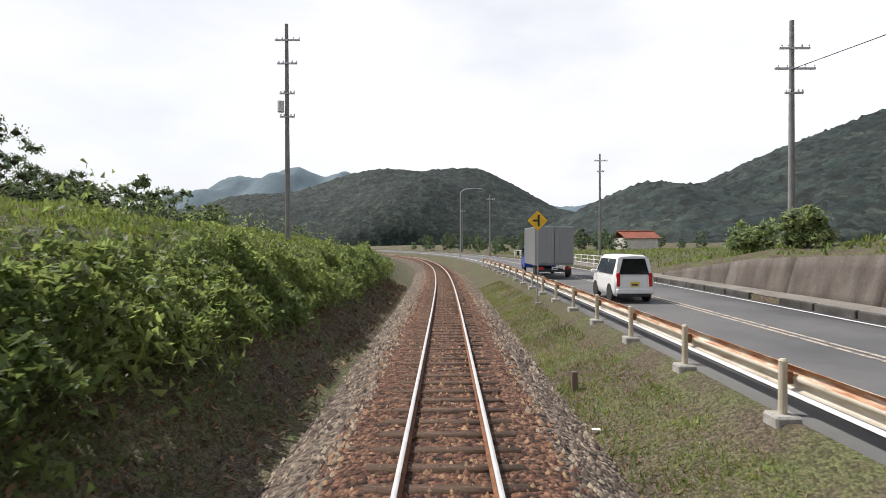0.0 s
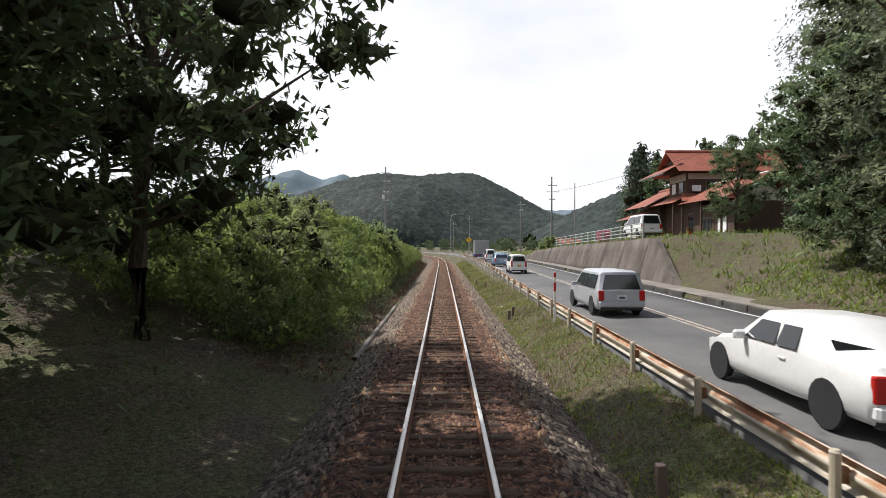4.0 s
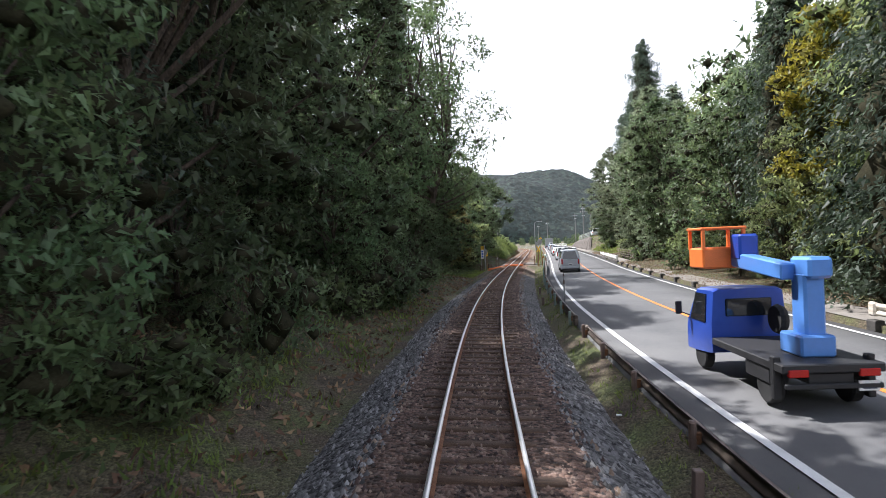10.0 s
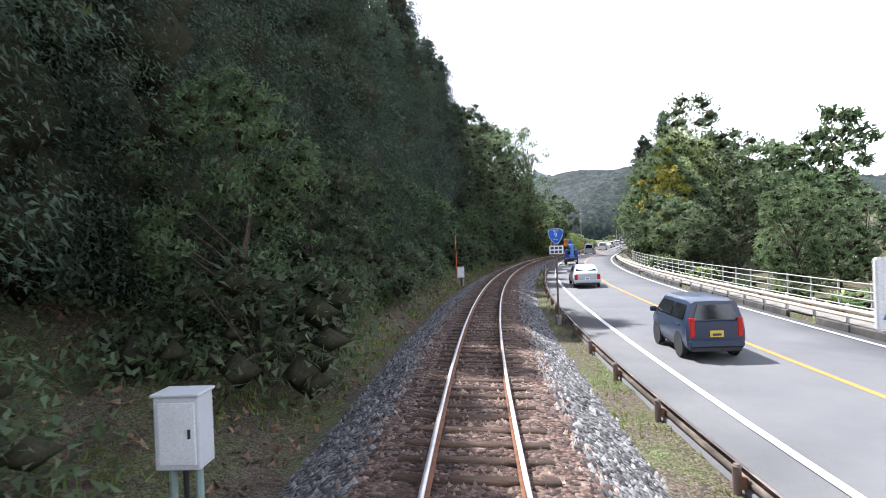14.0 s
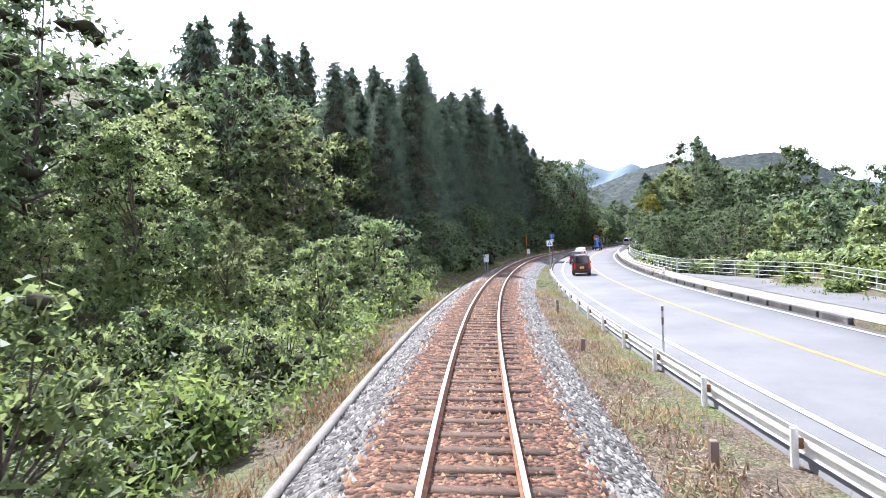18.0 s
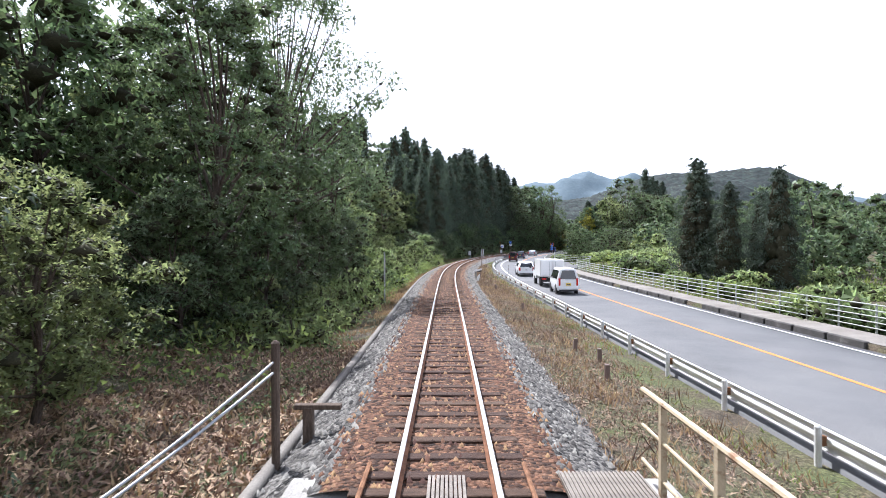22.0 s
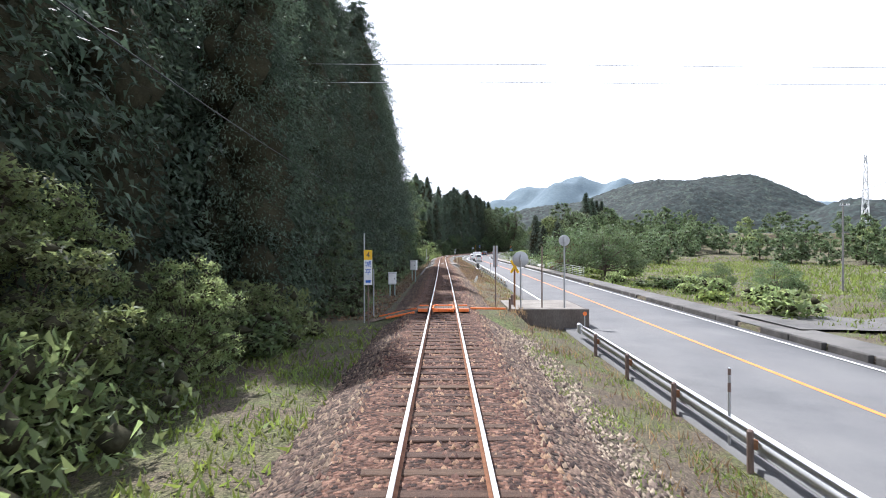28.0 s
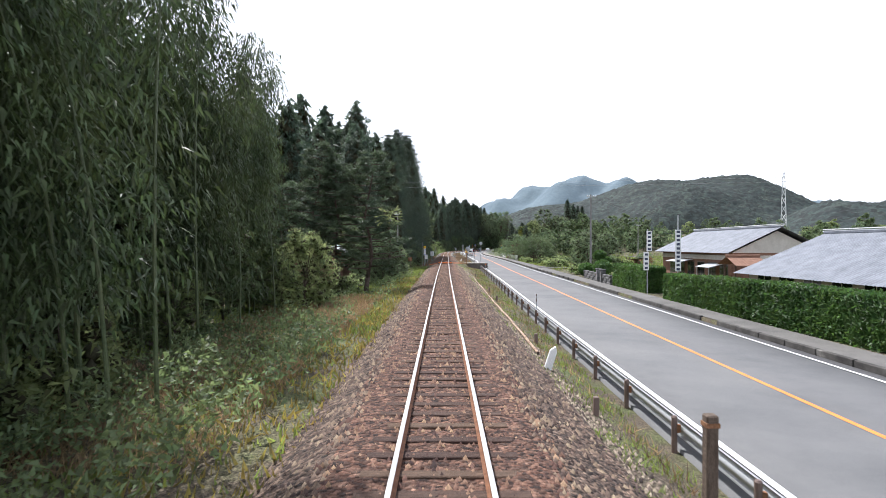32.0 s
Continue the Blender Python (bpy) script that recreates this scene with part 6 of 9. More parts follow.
field_of_leaves("tall_dry_grass", 60000, (-462, -434), (-9.5, -3.6), .8, .026, M_DRY, "tall dry grass and reddish weeds beside the line", 73, .7, density=lambda s, o, g: np.clip(.45 + g, .05, 1), aim_up=True, long=11, category="grass")

# ---------------------------------------------------------------- more materials for things
M_GLASS = surface("tinted_glass", [(0.4, (0.012, 0.014, 0.016)), (0.6, (0.02, 0.022, 0.025))], 1, 0.06, 0, 0, 10, 0, gloss=0.8)
M_REDLAMP = plain("red_lamp_lens", (0.5, 0.02, 0.015), 0.2)
M_RIM = plain("alloy_rim", (0.5, 0.5, 0.52), 0.35, 0.8)
M_PLATE_Y = plain("yellow_plate", (0.75, 0.55, 0.08), 0.5)
M_CARTRIM = plain("dark_plastic_trim", (0.03, 0.03, 0.032), 0.55)
CAR_PAINT = {"white": (0.8, 0.8, 0.79), "silver": (0.52, 0.54, 0.57), "blue": (0.22, 0.33, 0.45), "red": (0.05, 0.005, 0.008), "navy": (0.03, 0.045, 0.08), "royal": (0.03, 0.08, 0.42), "sky": (0.12, 0.3, 0.75), "grey": (0.3, 0.31, 0.32)}
PAINT = {k: surface("car_paint_" + k, [(0.3, tuple(v * .96 for v in c)), (0.7, c)], 2, 0.28, 0.25 if k in ("silver", "blue", "grey") else 0.0, 0, 10, 0.03, gloss=0.6) for k, c in CAR_PAINT.items()}
M_REDTILE = surface("red_clay_tiles", [(0.3, (0.2, 0.06, 0.035)), (0.7, (0.34, 0.11, 0.065))], 1.2, 0.5, 0, 0.15, 30, 0.25, gloss=0.5)
M_GREYTILE = surface("grey_glazed_tiles", [(0.3, (0.1, 0.11, 0.13)), (0.7, (0.2, 0.215, 0.245))], 1.2, 0.5, 0, 0.1, 30, 0.22, gloss=0.4)
M_TIMBERWALL = surface("dark_timber_boards", [(0.3, (0.05, 0.03, 0.022)), (0.7, (0.12, 0.075, 0.055))], 3, 0.85, 0, 0.4, 24, 0.25, stretch=(1, 1, 6))
M_PLASTER = surface("pale_plaster", [(0.3, (0.5, 0.47, 0.42)), (0.7, (0.66, 0.63, 0.58))], 1.5, 0.9, 0, 0.15, 40, 0.1)
M_BROWNWALL = surface("brown_board_wall", [(0.3, (0.17, 0.085, 0.055)), (0.7, (0.28, 0.16, 0.11))], 2, 0.85, 0, 0.3, 24, 0.2, stretch=(1, 1, 5))
M_STONEWALL = surface("dark_garden_stone", [(0.3, (0.07, 0.07, 0.07)), (0.7, (0.2, 0.195, 0.19))], 3, 0.9, 0, 0.4, 25, 0.25, vary=0.3)
M_TIN = plain("weathered_sheet_metal", (0.5, 0.52, 0.54), 0.5, 0.4, wear=(0.64, (0.28, 0.18, 0.12)))
M_CREAM = plain("cream_rail_paint", (0.52, 0.43, 0.29), 0.6, wear=(0.54, (0.27, 0.15, 0.08)))
M_INK = plain("dark_lettering", (0.04, 0.05, 0.09), 0.5)
M_MESHPLATE = surface("ribbed_steel_plate", [(0.3, (0.16, 0.14, 0.12)), (0.7, (0.32, 0.28, 0.24))], 4, 0.7, 0.3, 0.5, 40, 0.2)


def share(name, bm, mt):
    me = bpy.data.meshes.new(name)
    bm.to_mesh(me)
    bm.free()
    me.materials.append(mt)
    return me


def put(name, me, parent, m, label=""):
    ob = new(name, me)
    ob.parent, ob.matrix_basis = parent, m
    return tagged(ob, label)


def gz(s, off):
    return float(ground_z(s, off))


def rz(s):
    return float(road_z(s))


# ---------------------------------------------------------------- bridges over the two brooks
def rail_bridge(s0, s1, label, rail_mt, rail_label, walk_off=(1.35, 2.32)):
    sm = (s0 + s1) / 2
    base = spot(sm, 0, 0)
    br = thing("railway_bridge", base, label, "bridge")
    ln = s1 - s0
    for e in (-1, 1):
        bm = box(bmesh.new(), (.4, e * (ln / 2 + .25), -1.35), (4.6, .6, 2.2), bevel=.03)
        part("abutment", bm, M_CONCRETE, br, "stained concrete abutment")
    for x in (-.566, .566):
        bm = box(bmesh.new(), (x, 0, -.62), (.03, ln, .5))
        box(bm, (x, 0, -.38), (.24, ln, .03))
        box(bm, (x, 0, -.86), (.24, ln, .03))
        part("girder", bm, M_RUST, br, "rusty plate girder")
    tie = share("bridge_sleeper", box(bmesh.new(), (0, 0, -.25), (2.2, .2, .2), bevel=.012), M_SLEEPER)
    for y in np.arange(-ln / 2 + .1, ln / 2, .43):
        put("bridge_sleeper", tie, br, Matrix.Translation((0, float(y), 0)))
    for x in (-.95, .95):
        bm = rod(bmesh.new(), (x, -ln / 2 - .6, -.1), (x, ln / 2 + .6, -.1), .03, n=6)
        part("guard_angle", bm, M_RUST, br, "rusty guard bar")
    bm = bmesh.new()
    for k in range(9):
        box(bm, (-.2 + .05 * k, 0, -.135), (.035, ln + .6, .03))
    part("centre_plank", bm, M_SLEEPER if rail_mt is M_RUST else M_MESHPLATE, br, "ribbed walkway between the rails")
    w = walk_off[1] - walk_off[0]
    bm = box(bmesh.new(), ((walk_off[0] + walk_off[1]) / 2, 0, -.17), (w, ln + .9, .05))
    deck = part("side_walkway", bm, M_MESHPLATE, br, "ribbed steel walkway")
    rib = share("rib", box(bmesh.new(), (0, 0, -.135), (w / 38, ln + .88, .02)), M_MESHPLATE)
    for k in range(20):
        put("rib", rib, deck, Matrix.Translation((walk_off[0] + w * (k + .5) / 20, 0, 0)))
    for z, rr in ((.85, .035), (.42, .022), (0.0, .022)):
        part("handrail", rod(bmesh.new(), (2.38, -ln / 2 - .5, z), (2.38, ln / 2 + .5, z), rr), rail_mt, br, rail_label)
    step = .32 if rail_mt is M_RUST else 1.3
    bal = share("baluster", box(bmesh.new(), (2.38, 0, .3), (.035 if step < 1 else .07, .035 if step < 1 else .07, 1.1)), rail_mt)
    for y in np.arange(-ln / 2 - .45, ln / 2 + .5, step):
        put("baluster", bal, br, Matrix.Translation((0, float(y), 0)))
    return br


rail_bridge(-79.0, -73.2, "short open-deck railway bridge over a brook with rusty handrail", M_RUST, "rusty handrail")
rail_bridge(-318.0, -311.8, "short open-deck railway bridge with cream handrail", M_CREAM, "cream handrail")


def road_parapet(s0, s1, off, mt, label):
    pr = thing("bridge_parapet", spot((s0 + s1) / 2, off, rz(s0)), label, "parapet")
    ln = s1 - s0
    part("concrete_edge", box(bmesh.new(), (0, 0, -.5), (.45, ln + 1.6, 1.0), bevel=.03), M_CONCRETE, pr)
    part("top_beam", box(bmesh.new(), (0, 0, .82), (.24, ln, .12), bevel=.03), mt, pr)
    part("lower_beam", box(bmesh.new(), (.08, 0, .5), (.06, ln, .14), bevel=.02), mt, pr)
    post = share("parapet_post", box(bmesh.new(), (0, 0, .4), (.14, .14, .8), bevel=.02), mt)
    for y in np.arange(-ln / 2 + .2, ln / 2, (ln - .4) / 3 - .01):
        put("parapet_post", post, pr, Matrix.Translation((0, float(y), 0)))
    part("end_cap", box(bmesh.new(), (.14, -ln / 2 - .15, .55), (.26, .34, .36), bevel=.06), M_BEAM_WHITE, pr, "white rounded end cap")
    return pr


road_parapet(-77.2, -70.9, 3.82, M_GREENPOST, "pale green steel parapet on a concrete edge")
road_parapet(-318.0, -313.7, 5.75, plain("dark_bridge_steel", (0.075, 0.08, 0.08), 0.55, wear=(0.62, (0.2, 0.14, 0.1))), "dark steel parapet on a concrete edge")


# ---------------------------------------------------------------- level crossings
def crossing(s, label):
    c = thing("level_crossing", spot(s, 0, 0), label, "level crossing")
    plank = share("plank", box(bmesh.new(), (0, 0, -.05), (.21, 1.45, .1), bevel=.01), M_WOOD_OLD)
    for x in (-.33, -.11, .11, .33):
        put("plank", plank, c, Matrix.Translation((x, 0, .0)))
    for x in (-.98, -.76, .76, .98):
        put("plank", plank, c, Matrix.Translation((x, 0, -.01)))
    for y in (-.78, .78):
        for x0, x1 in ((-1.06, -.66), (.66, 1.06)):
            part("edge_beam", box(bmesh.new(), ((x0 + x1) / 2, y, -.03), (x1 - x0, .13, .13), bevel=.012), M_ORANGE, c, "orange painted edge beam")
        part("edge_beam", box(bmesh.new(), (0, y, -.03), (.84, .13, .13), bevel=.012), M_ORANGE, c, "orange painted edge beam")
    for x in (-1, 1):
        bm = box(bmesh.new(), (x * .43, 0, .0), (.05, 1.2, .09))
        for e in (-1, 1):
            box(bm, (0, 0, 0), (.05, .42, .09), Matrix.Translation((x * .36, e * .76, 0)) @ Matrix.Rotation(x * e * radians(32), 4, "Z"))
            box(bm, (0, 0, 0), (.05, .3, .09), Matrix.Translation((x * .33, e * 1.0, -.03)) @ Matrix.Rotation(-x * e * radians(38), 4, "Z"))
        part("flangeway_bar", bm, M_ORANGE, c, "orange guard bar along the rail")
    return c


crossing(-82.95, "narrow footpath crossing with timber deck and orange edge beams")
crossing(-384.2, "narrow footpath crossing with timber deck and orange edge beams")


def ground_beam(s0, o0, s1, o1, z0, z1, label):
    x0, y0 = along(s0, o0)
    x1, y1 = along(s1, o1)
    p, q = Vector((x0, y0, z0)), Vector((x1, y1, z1))
    m = Matrix.Translation((p + q) / 2) @ (q - p).to_track_quat("X", "Z").to_matrix().to_4x4()
    solid("guide_beam", box(bmesh.new(), (0, 0, 0), ((q - p).length, .09, .08), bevel=.012), M_ORANGE, label, "guide beam", m)


ground_beam(-82.2, -3.5, -82.0, -1.3, gz(-82.2, -3.5) + .05, -.12, "orange guide beam beside the crossing path")
ground_beam(-83.9, -3.0, -83.7, -1.6, gz(-83.9, -3.0) + .05, -.14, "orange guide beam beside the crossing path")
ground_beam(-382.9, -2.9, -383.4, -1.2, gz(-382.9, -2.9) + .06, -.12, "orange guide beam beside the crossing path")
ground_beam(-385.0, -2.4, -384.9, -1.2, gz(-385, -2.4) + .06, -.12, "orange guide beam beside the crossing path")
ground_beam(-383.6, 1.2, -383.6, 2.8, -.1, -.12, "orange guide beam beside the crossing path")
# paths that lead to the crossings
for s, o0, o1 in ((-82.95, 1.1, 3.4), (-82.95, -4.2, -1.1), (-384.2, -3.2, -1.1)):
    n = 8
    oo = np.linspace(o0, o1, n)
    v = []
    for o in oo:
        for d in (-.6, .6):
            x, y = along(s + d, o)
            v.append((x, y, gz(s, o) + .04))
    f = [(2 * k, 2 * k + 1, 2 * k + 3, 2 * k + 2) for k in range(n - 1)]
    me = bpy.data.meshes.new("crossing_path")
    me.from_pydata([(q[0], q[1], q[2]) for q in v], [], f)
    solid("crossing_path", me, M_SOIL, "short dusty ramp to the crossing", "path", kind="structure")


def cross_sign(s, off, zt, label, scale=1.0, turn=0.0):
    z0 = gz(s, off)
    m = spot(s, off, z0, turn)
    c = thing("crossing_sign", m, label, "sign")
    h = zt - z0
    part("post", rod(bmesh.new(), (0, 0, -.3), (0, 0, h + .25), .045), M_RUST, c, "rusty post")
    for a in (-1, 1):
        t = Matrix.Translation((0, -.06 - .012 * a, h)) @ Matrix.Rotation(a * radians(32), 4, "Y")
        bm = box(bmesh.new(), (0, 0, 0), (.16 * scale, .02, .95 * scale), t, bevel=.008)
        part("arm", bm, M_YELLOW, c, "yellow painted arm")
    return c


cross_sign(-84.4, 2.91, 1.79, "yellow crossing sign on a rusty post", .8, 22)
cross_sign(-79.6, -3.5, 1.32, "small yellow crossing sign on a rusty post", .6, 40)
cross_sign(-382.4, 3.3, 1.7, "crossing sign seen edge-on beside the wall", .7)


def mirror(s, off, zc, label, r=.34, pole_mt=None, turn=0):
    z0 = gz(s, off)
    h = zc - z0
    m = spot(s, off, z0, turn)
    c = thing("convex_mirror", m, label, "mirror")
    part("pole", rod(bmesh.new(), (0, 0, -.3), (0, 0, h + r * .6), .04, n=12), pole_mt or M_STEEL, c, "grey steel pole")
    bm = lathe(bmesh.new(), [(.02, .1), (r * .55, .085), (r * .9, .05), (r, .0), (r, -.03), (r * .96, -.04)], 24, Matrix.Translation((0, .06, h)) @ Matrix.Rotation(radians(90), 4, "X") @ Matrix.Scale(-1, 4, (0, 0, 1)))
    bmesh.ops.recalc_face_normals(bm, faces=bm.faces)
    part("mirror_shell", bm, M_STEEL, c, "grey back of the round mirror", smooth=True)
    part("clamp", box(bmesh.new(), (0, -.06, h), (.12, .06, .2), bevel=.01), M_STEEL, c)
    return c


mirror(-84.2, 3.15, 2.62, "round traffic mirror on a pole, seen from behind", .33, turn=41)
mirror(-83.6, -3.32, 1.68, "round traffic mirror on a pole, seen from behind", .33, turn=-31)
mirror(-383.0, 3.5, 2.05, "round traffic mirror on a pole, seen from behind", .36)
mirror(-382.9, 5.5, 2.9, "small round mirror on a tall pole", .25)


def pole_thing(s, off, zt, r, mt, label, name="pole", bands=(), zb=None, lean=0.0, category="pole"):
    z0 = gz(s, off) if zb is None else zb
    h = zt - z0
    c = thing(name, spot(s, off, z0) @ Matrix.Rotation(radians(lean), 4, "Y"), label, category)
    part("shaft", rod(bmesh.new(), (0, 0, -.3), (0, 0, h), r, n=10), mt, c)
    for a, b, bm_mt in bands:
        part("band", rod(bmesh.new(), (0, 0, a * h), (0, 0, b * h), r * 1.12, n=10), bm_mt, c)
    part("cap", rod(bmesh.new(), (0, 0, h), (0, 0, h + r * .6), r * 1.05, r * .5, n=10), mt, c)
    return c


pole_thing(-81.0, -3.62, 2.44, .045, M_STEEL, "tall grey pole beside the crossing")
pole_thing(-81.0, -4.1, 1.05, .035, M_STEEL, "short grey pole beside the crossing")
pole_thing(-81.7, 2.88, 2.44, .045, M_STEEL, "grey pole with rusty foot beside the crossing", bands=[(0, .3, M_RUST)])
pole_thing(-286.8, -3.45, 2.1, .045, M_STEEL, "weathered grey pole standing at the foot of the trees")
pole_thing(-384.6, -3.35, 3.2, .03, M_STEEL, "thin pole beside the crossing board")
pole_thing(-382.6, -3.2, 1.6, .03, M_STEEL, "thin grey pole beside the path")
pole_thing(-382.8, 4.5, 2.6, .03, M_POSTBROWN, "thin dark pole by the crossing wall")
pole_thing(-384.0, 2.9, .35, .06, M_POSTBROWN, "short dark post by the crossing")
pole_thing(-381.5, 3.3, .3, .07, M_POSTBROWN, "short dark post by the crossing")
# snow poles along the guard rail
for s, z in ((-41.1, 1.35), (-87.6, 1.35), (-1.6, 1.35), (-12.4, .5)):
    pole_thing(s, float(rail_off(s)) - .12, rz(s) + z + .2, .035, M_WHITE, "red and white snow marker pole behind the guard rail", "snow_pole", [(.62, .8, M_REDLAMP), (.9, 1.0, M_REDLAMP)])
for s, z in ((-126.1, 1.4), (-162.3, 1.35), (-249.0, 1.5), (-265.0, 1.4), (-336.2, 1.4), (-397.8, 1.4), (-438.7, 1.35)):
    pole_thing(s, float(rail_off(s)) + .28, rz(s) + z, .028, M_STEEL, "slender grey snow marker pole at the guard rail", "snow_pole", [(.7, .82, M_POSTBROWN), (.92, 1.0, M_POSTBROWN)], zb=rz(s) - .1)


def timber_stand(s, off, turn, label, w=.9, h=.75):
    c = thing("timber_barrier", spot(s, off, gz(s, off), turn), label, "barrier")
    for x in (-w / 2, w / 2):
        part("post", box(bmesh.new(), (x, 0, h / 2 - .15), (.15, .15, h + .3), bevel=.015), M_WOOD_OLD, c)
    part("rail", box(bmesh.new(), (0, -.02, h * .75), (w + .2, .11, .16), bevel=.015), M_WOOD_OLD, c)
    part("rail", box(bmesh.new(), (0, -.02, h * .35), (w + .1, .09, .14), bevel=.015), M_WOOD_OLD, c)
    return c


timber_stand(-84.2, -3.75, 80, "weathered timber barrier beside the path")
timber_stand(-80.6, -3.05, 75, "weathered timber barrier beside the path")
for s, off in ((-80.6, 3.35), (-83.2, 3.75)):
    c = thing("rusty_barrier", spot(s, off, -.25), "rust-brown steel barrier at the crossing", "barrier")
    for y in (-.7, .7):
        part("post", box(bmesh.new(), (0, y, .35), (.12, .12, 1.3), bevel=.015), M_RUST, c)
    part("rail", box(bmesh.new(), (0, 0, .72), (.1, 1.7, .2), bevel=.02), M_RUST, c)
bm = box(bmesh.new(), (0, 0, 0), (.6, .9, .02))
for k in range(9):
    box(bm, (-.27 + .067 * k, 0, .02), (.03, .9, .03))
solid("drain_grate", bm, M_STEEL, "steel drain grating beside the road", "grating", spot(-81.6, 3.68, -.2))


# ---------------------------------------------------------------- signs
def crossing_board(s, off, zt, zb, digit, words, label, w=.33):
    z0 = gz(s, off)
    c = thing("crossing_name_board", spot(s, off, z0), label, "sign")
    part("post", rod(bmesh.new(), (0, .04, -.3), (0, .04, zt - z0 + .05), .03), M_POSTBROWN, c)
    h = zt - zb
    part("board", box(bmesh.new(), (0, 0, (zt + zb) / 2 - z0), (w, .02, h), bevel=.006), M_WHITE, c, "white name board")
    part("number_panel", box(bmesh.new(), (0, -.004, zt - z0 - h * .14), (w, .022, h * .28)), M_YELLOW, c, "orange panel with a number")
    face = Matrix.Rotation(radians(90), 4, "X")
    label_text(digit, .3, Matrix.Translation((0, -.018, zt - z0 - h * .145)) @ face, M_INK, c)
    if words:
        for k, ch in enumerate(words):
            label_text(ch, .27, Matrix.Translation((0, -.014, zt - z0 - h * (.42 + .22 * k))) @ face, M_BLUE_SIGN, c)
        part("small_print", box(bmesh.new(), (0, -.012, zb - z0 + h * .1), (w * .6, .006, h * .07)), M_BLUE_SIGN, c)
    else:
        for k in range(3):
            part("print_bar", box(bmesh.new(), (0, -.012, zt - z0 - h * (.42 + .2 * k)), (w * .62, .006, h * .13)), M_BLUE_SIGN, c)
    return c


crossing_board(-87.55, -3.27, 2.4, 1.0, "3", "", "white crossing board with an orange number panel")
crossing_board(-386.0, -3.0, 2.5, 1.1, "4", "\u57ce\u5e73", "white crossing board with an orange number panel")


def dark_back_sign(s, off, zt, zb, w, label, lean=0.0, board_mt=None):
    z0 = gz(s, off)
    c = thing("sign_board", spot(s, off, z0) @ Matrix.Rotation(radians(lean), 4, "Y"), label, "sign")
    part("post", rod(bmesh.new(), (0, 0, -.3), (0, 0, zt - z0), .028), M_POSTBROWN, c)
    part("board", box(bmesh.new(), (0, .03, (zt + zb) / 2 - z0), (w, .02, zt - zb), bevel=.005), board_mt or M_STEEL, c, "rust-red board" if board_mt else "grey back of the board")
    return c


dark_back_sign(-68.8, 2.75, 2.62, 1.5, .26, "tall narrow signboard seen from behind, on a thin post", -2.5)
dark_back_sign(-266.7, 2.78, 2.1, 1.45, .26, "tall narrow signboard seen from behind, on a leaning post", 5)
dark_back_sign(-377.6, 2.85, 2.68, 1.5, .26, "tall narrow signboard seen from behind, on a thin post")
dark_back_sign(-409.7, -3.4, 1.32, .95, .42, "small rust-red sign board on a leaning post in the grass", -7, M_RUST)


def shield_sign():
    s, off = -187.0, 2.9
    z0 = gz(s, off)
    c = thing("route_sign", spot(s, off, z0), "blue shield-shaped route sign with a 9 on a brown post", "sign")
    zc = 2.82 - z0
    part("post", rod(bmesh.new(), (0, .05, -.1), (0, .05, zc + .3), .04, n=12), M_POSTBROWN, c)
    part("footing", rod(bmesh.new(), (0, .05, -.3), (0, .05, .35), .11, n=12), M_CONCRETE, c)

    half = [(0, .3), (.14, .29), (.25, .255), (.305, .18), (.3, .08), (.25, -.06), (.17, -.2), (.09, -.3), (.04, -.33)]

    def outline(k):
        right = [(x * k, z * k) for x, z in half]
        return right + [(-x, z) for x, z in reversed(right[1:])]
    part("border", plate(bmesh.new(), outline(1.0), .018, Matrix.Translation((0, 0, zc))), M_WHITE, c)
    part("shield", plate(bmesh.new(), outline(.94), .02, Matrix.Translation((0, -.006, zc))), M_BLUE_SIGN, c, "blue shield")
    face = Matrix.Rotation(radians(90), 4, "X")
    label_text("9", .26, Matrix.Translation((0, -.02, zc + .03)) @ face, M_WHITE, c)
    label_text("\u56fd\u9053", .09, Matrix.Translation((0, -.02, zc + .21)) @ face, M_WHITE, c)
    label_text("ROUTE", .06, Matrix.Translation((0, -.02, zc - .14)) @ face, M_WHITE, c)
    part("place_panel", box(bmesh.new(), (0, 0, zc - .56), (.56, .02, .34), bevel=.01), M_WHITE, c, "white place panel")
    for z in (.07, -.08):
        for k in range(3):
            part("print_bar", box(bmesh.new(), (-.16 + .16 * k, -.012, zc - .56 + z), (.12, .006, .1)), M_INK, c)


shield_sign()


def walker_sign(s, off, zt, label, blue):
    z0 = gz(s, off)
    c = thing("road_sign", spot(s, off, z0), label, "sign")
    part("post", rod(bmesh.new(), (0, .04, -.2), (0, .04, zt - z0), .032), M_STEEL, c)
    part("panel", box(bmesh.new(), (0, 0, zt - z0 - .3), (.58, .02, .58), bevel=.02), M_BLUE_SIGN if blue else M_WHITE, c)
    if not blue:
        part("triangle", plate(bmesh.new(), [(-.24, -.2), (.24, -.2), (0, .23)], .01, Matrix.Translation((0, -.012, zt - z0 - .3))), M_BLUE_SIGN, c, "blue triangle")
        for dx, dz, w, h, a in ((0, .04, .035, .14, 0), (-.04, -.08, .03, .15, 18), (.04, -.08, .03, .15, -18)):
            part("mark", box(bmesh.new(), (0, 0, 0), (w, .006, h), Matrix.Translation((dx, -.019, zt - z0 - .34 + dz)) @ Matrix.Rotation(radians(a), 4, "Y")), M_WHITE, c)
    return c


walker_sign(-205.5, 3.5, 2.4, "white square road sign with a blue triangle on a grey post", False)


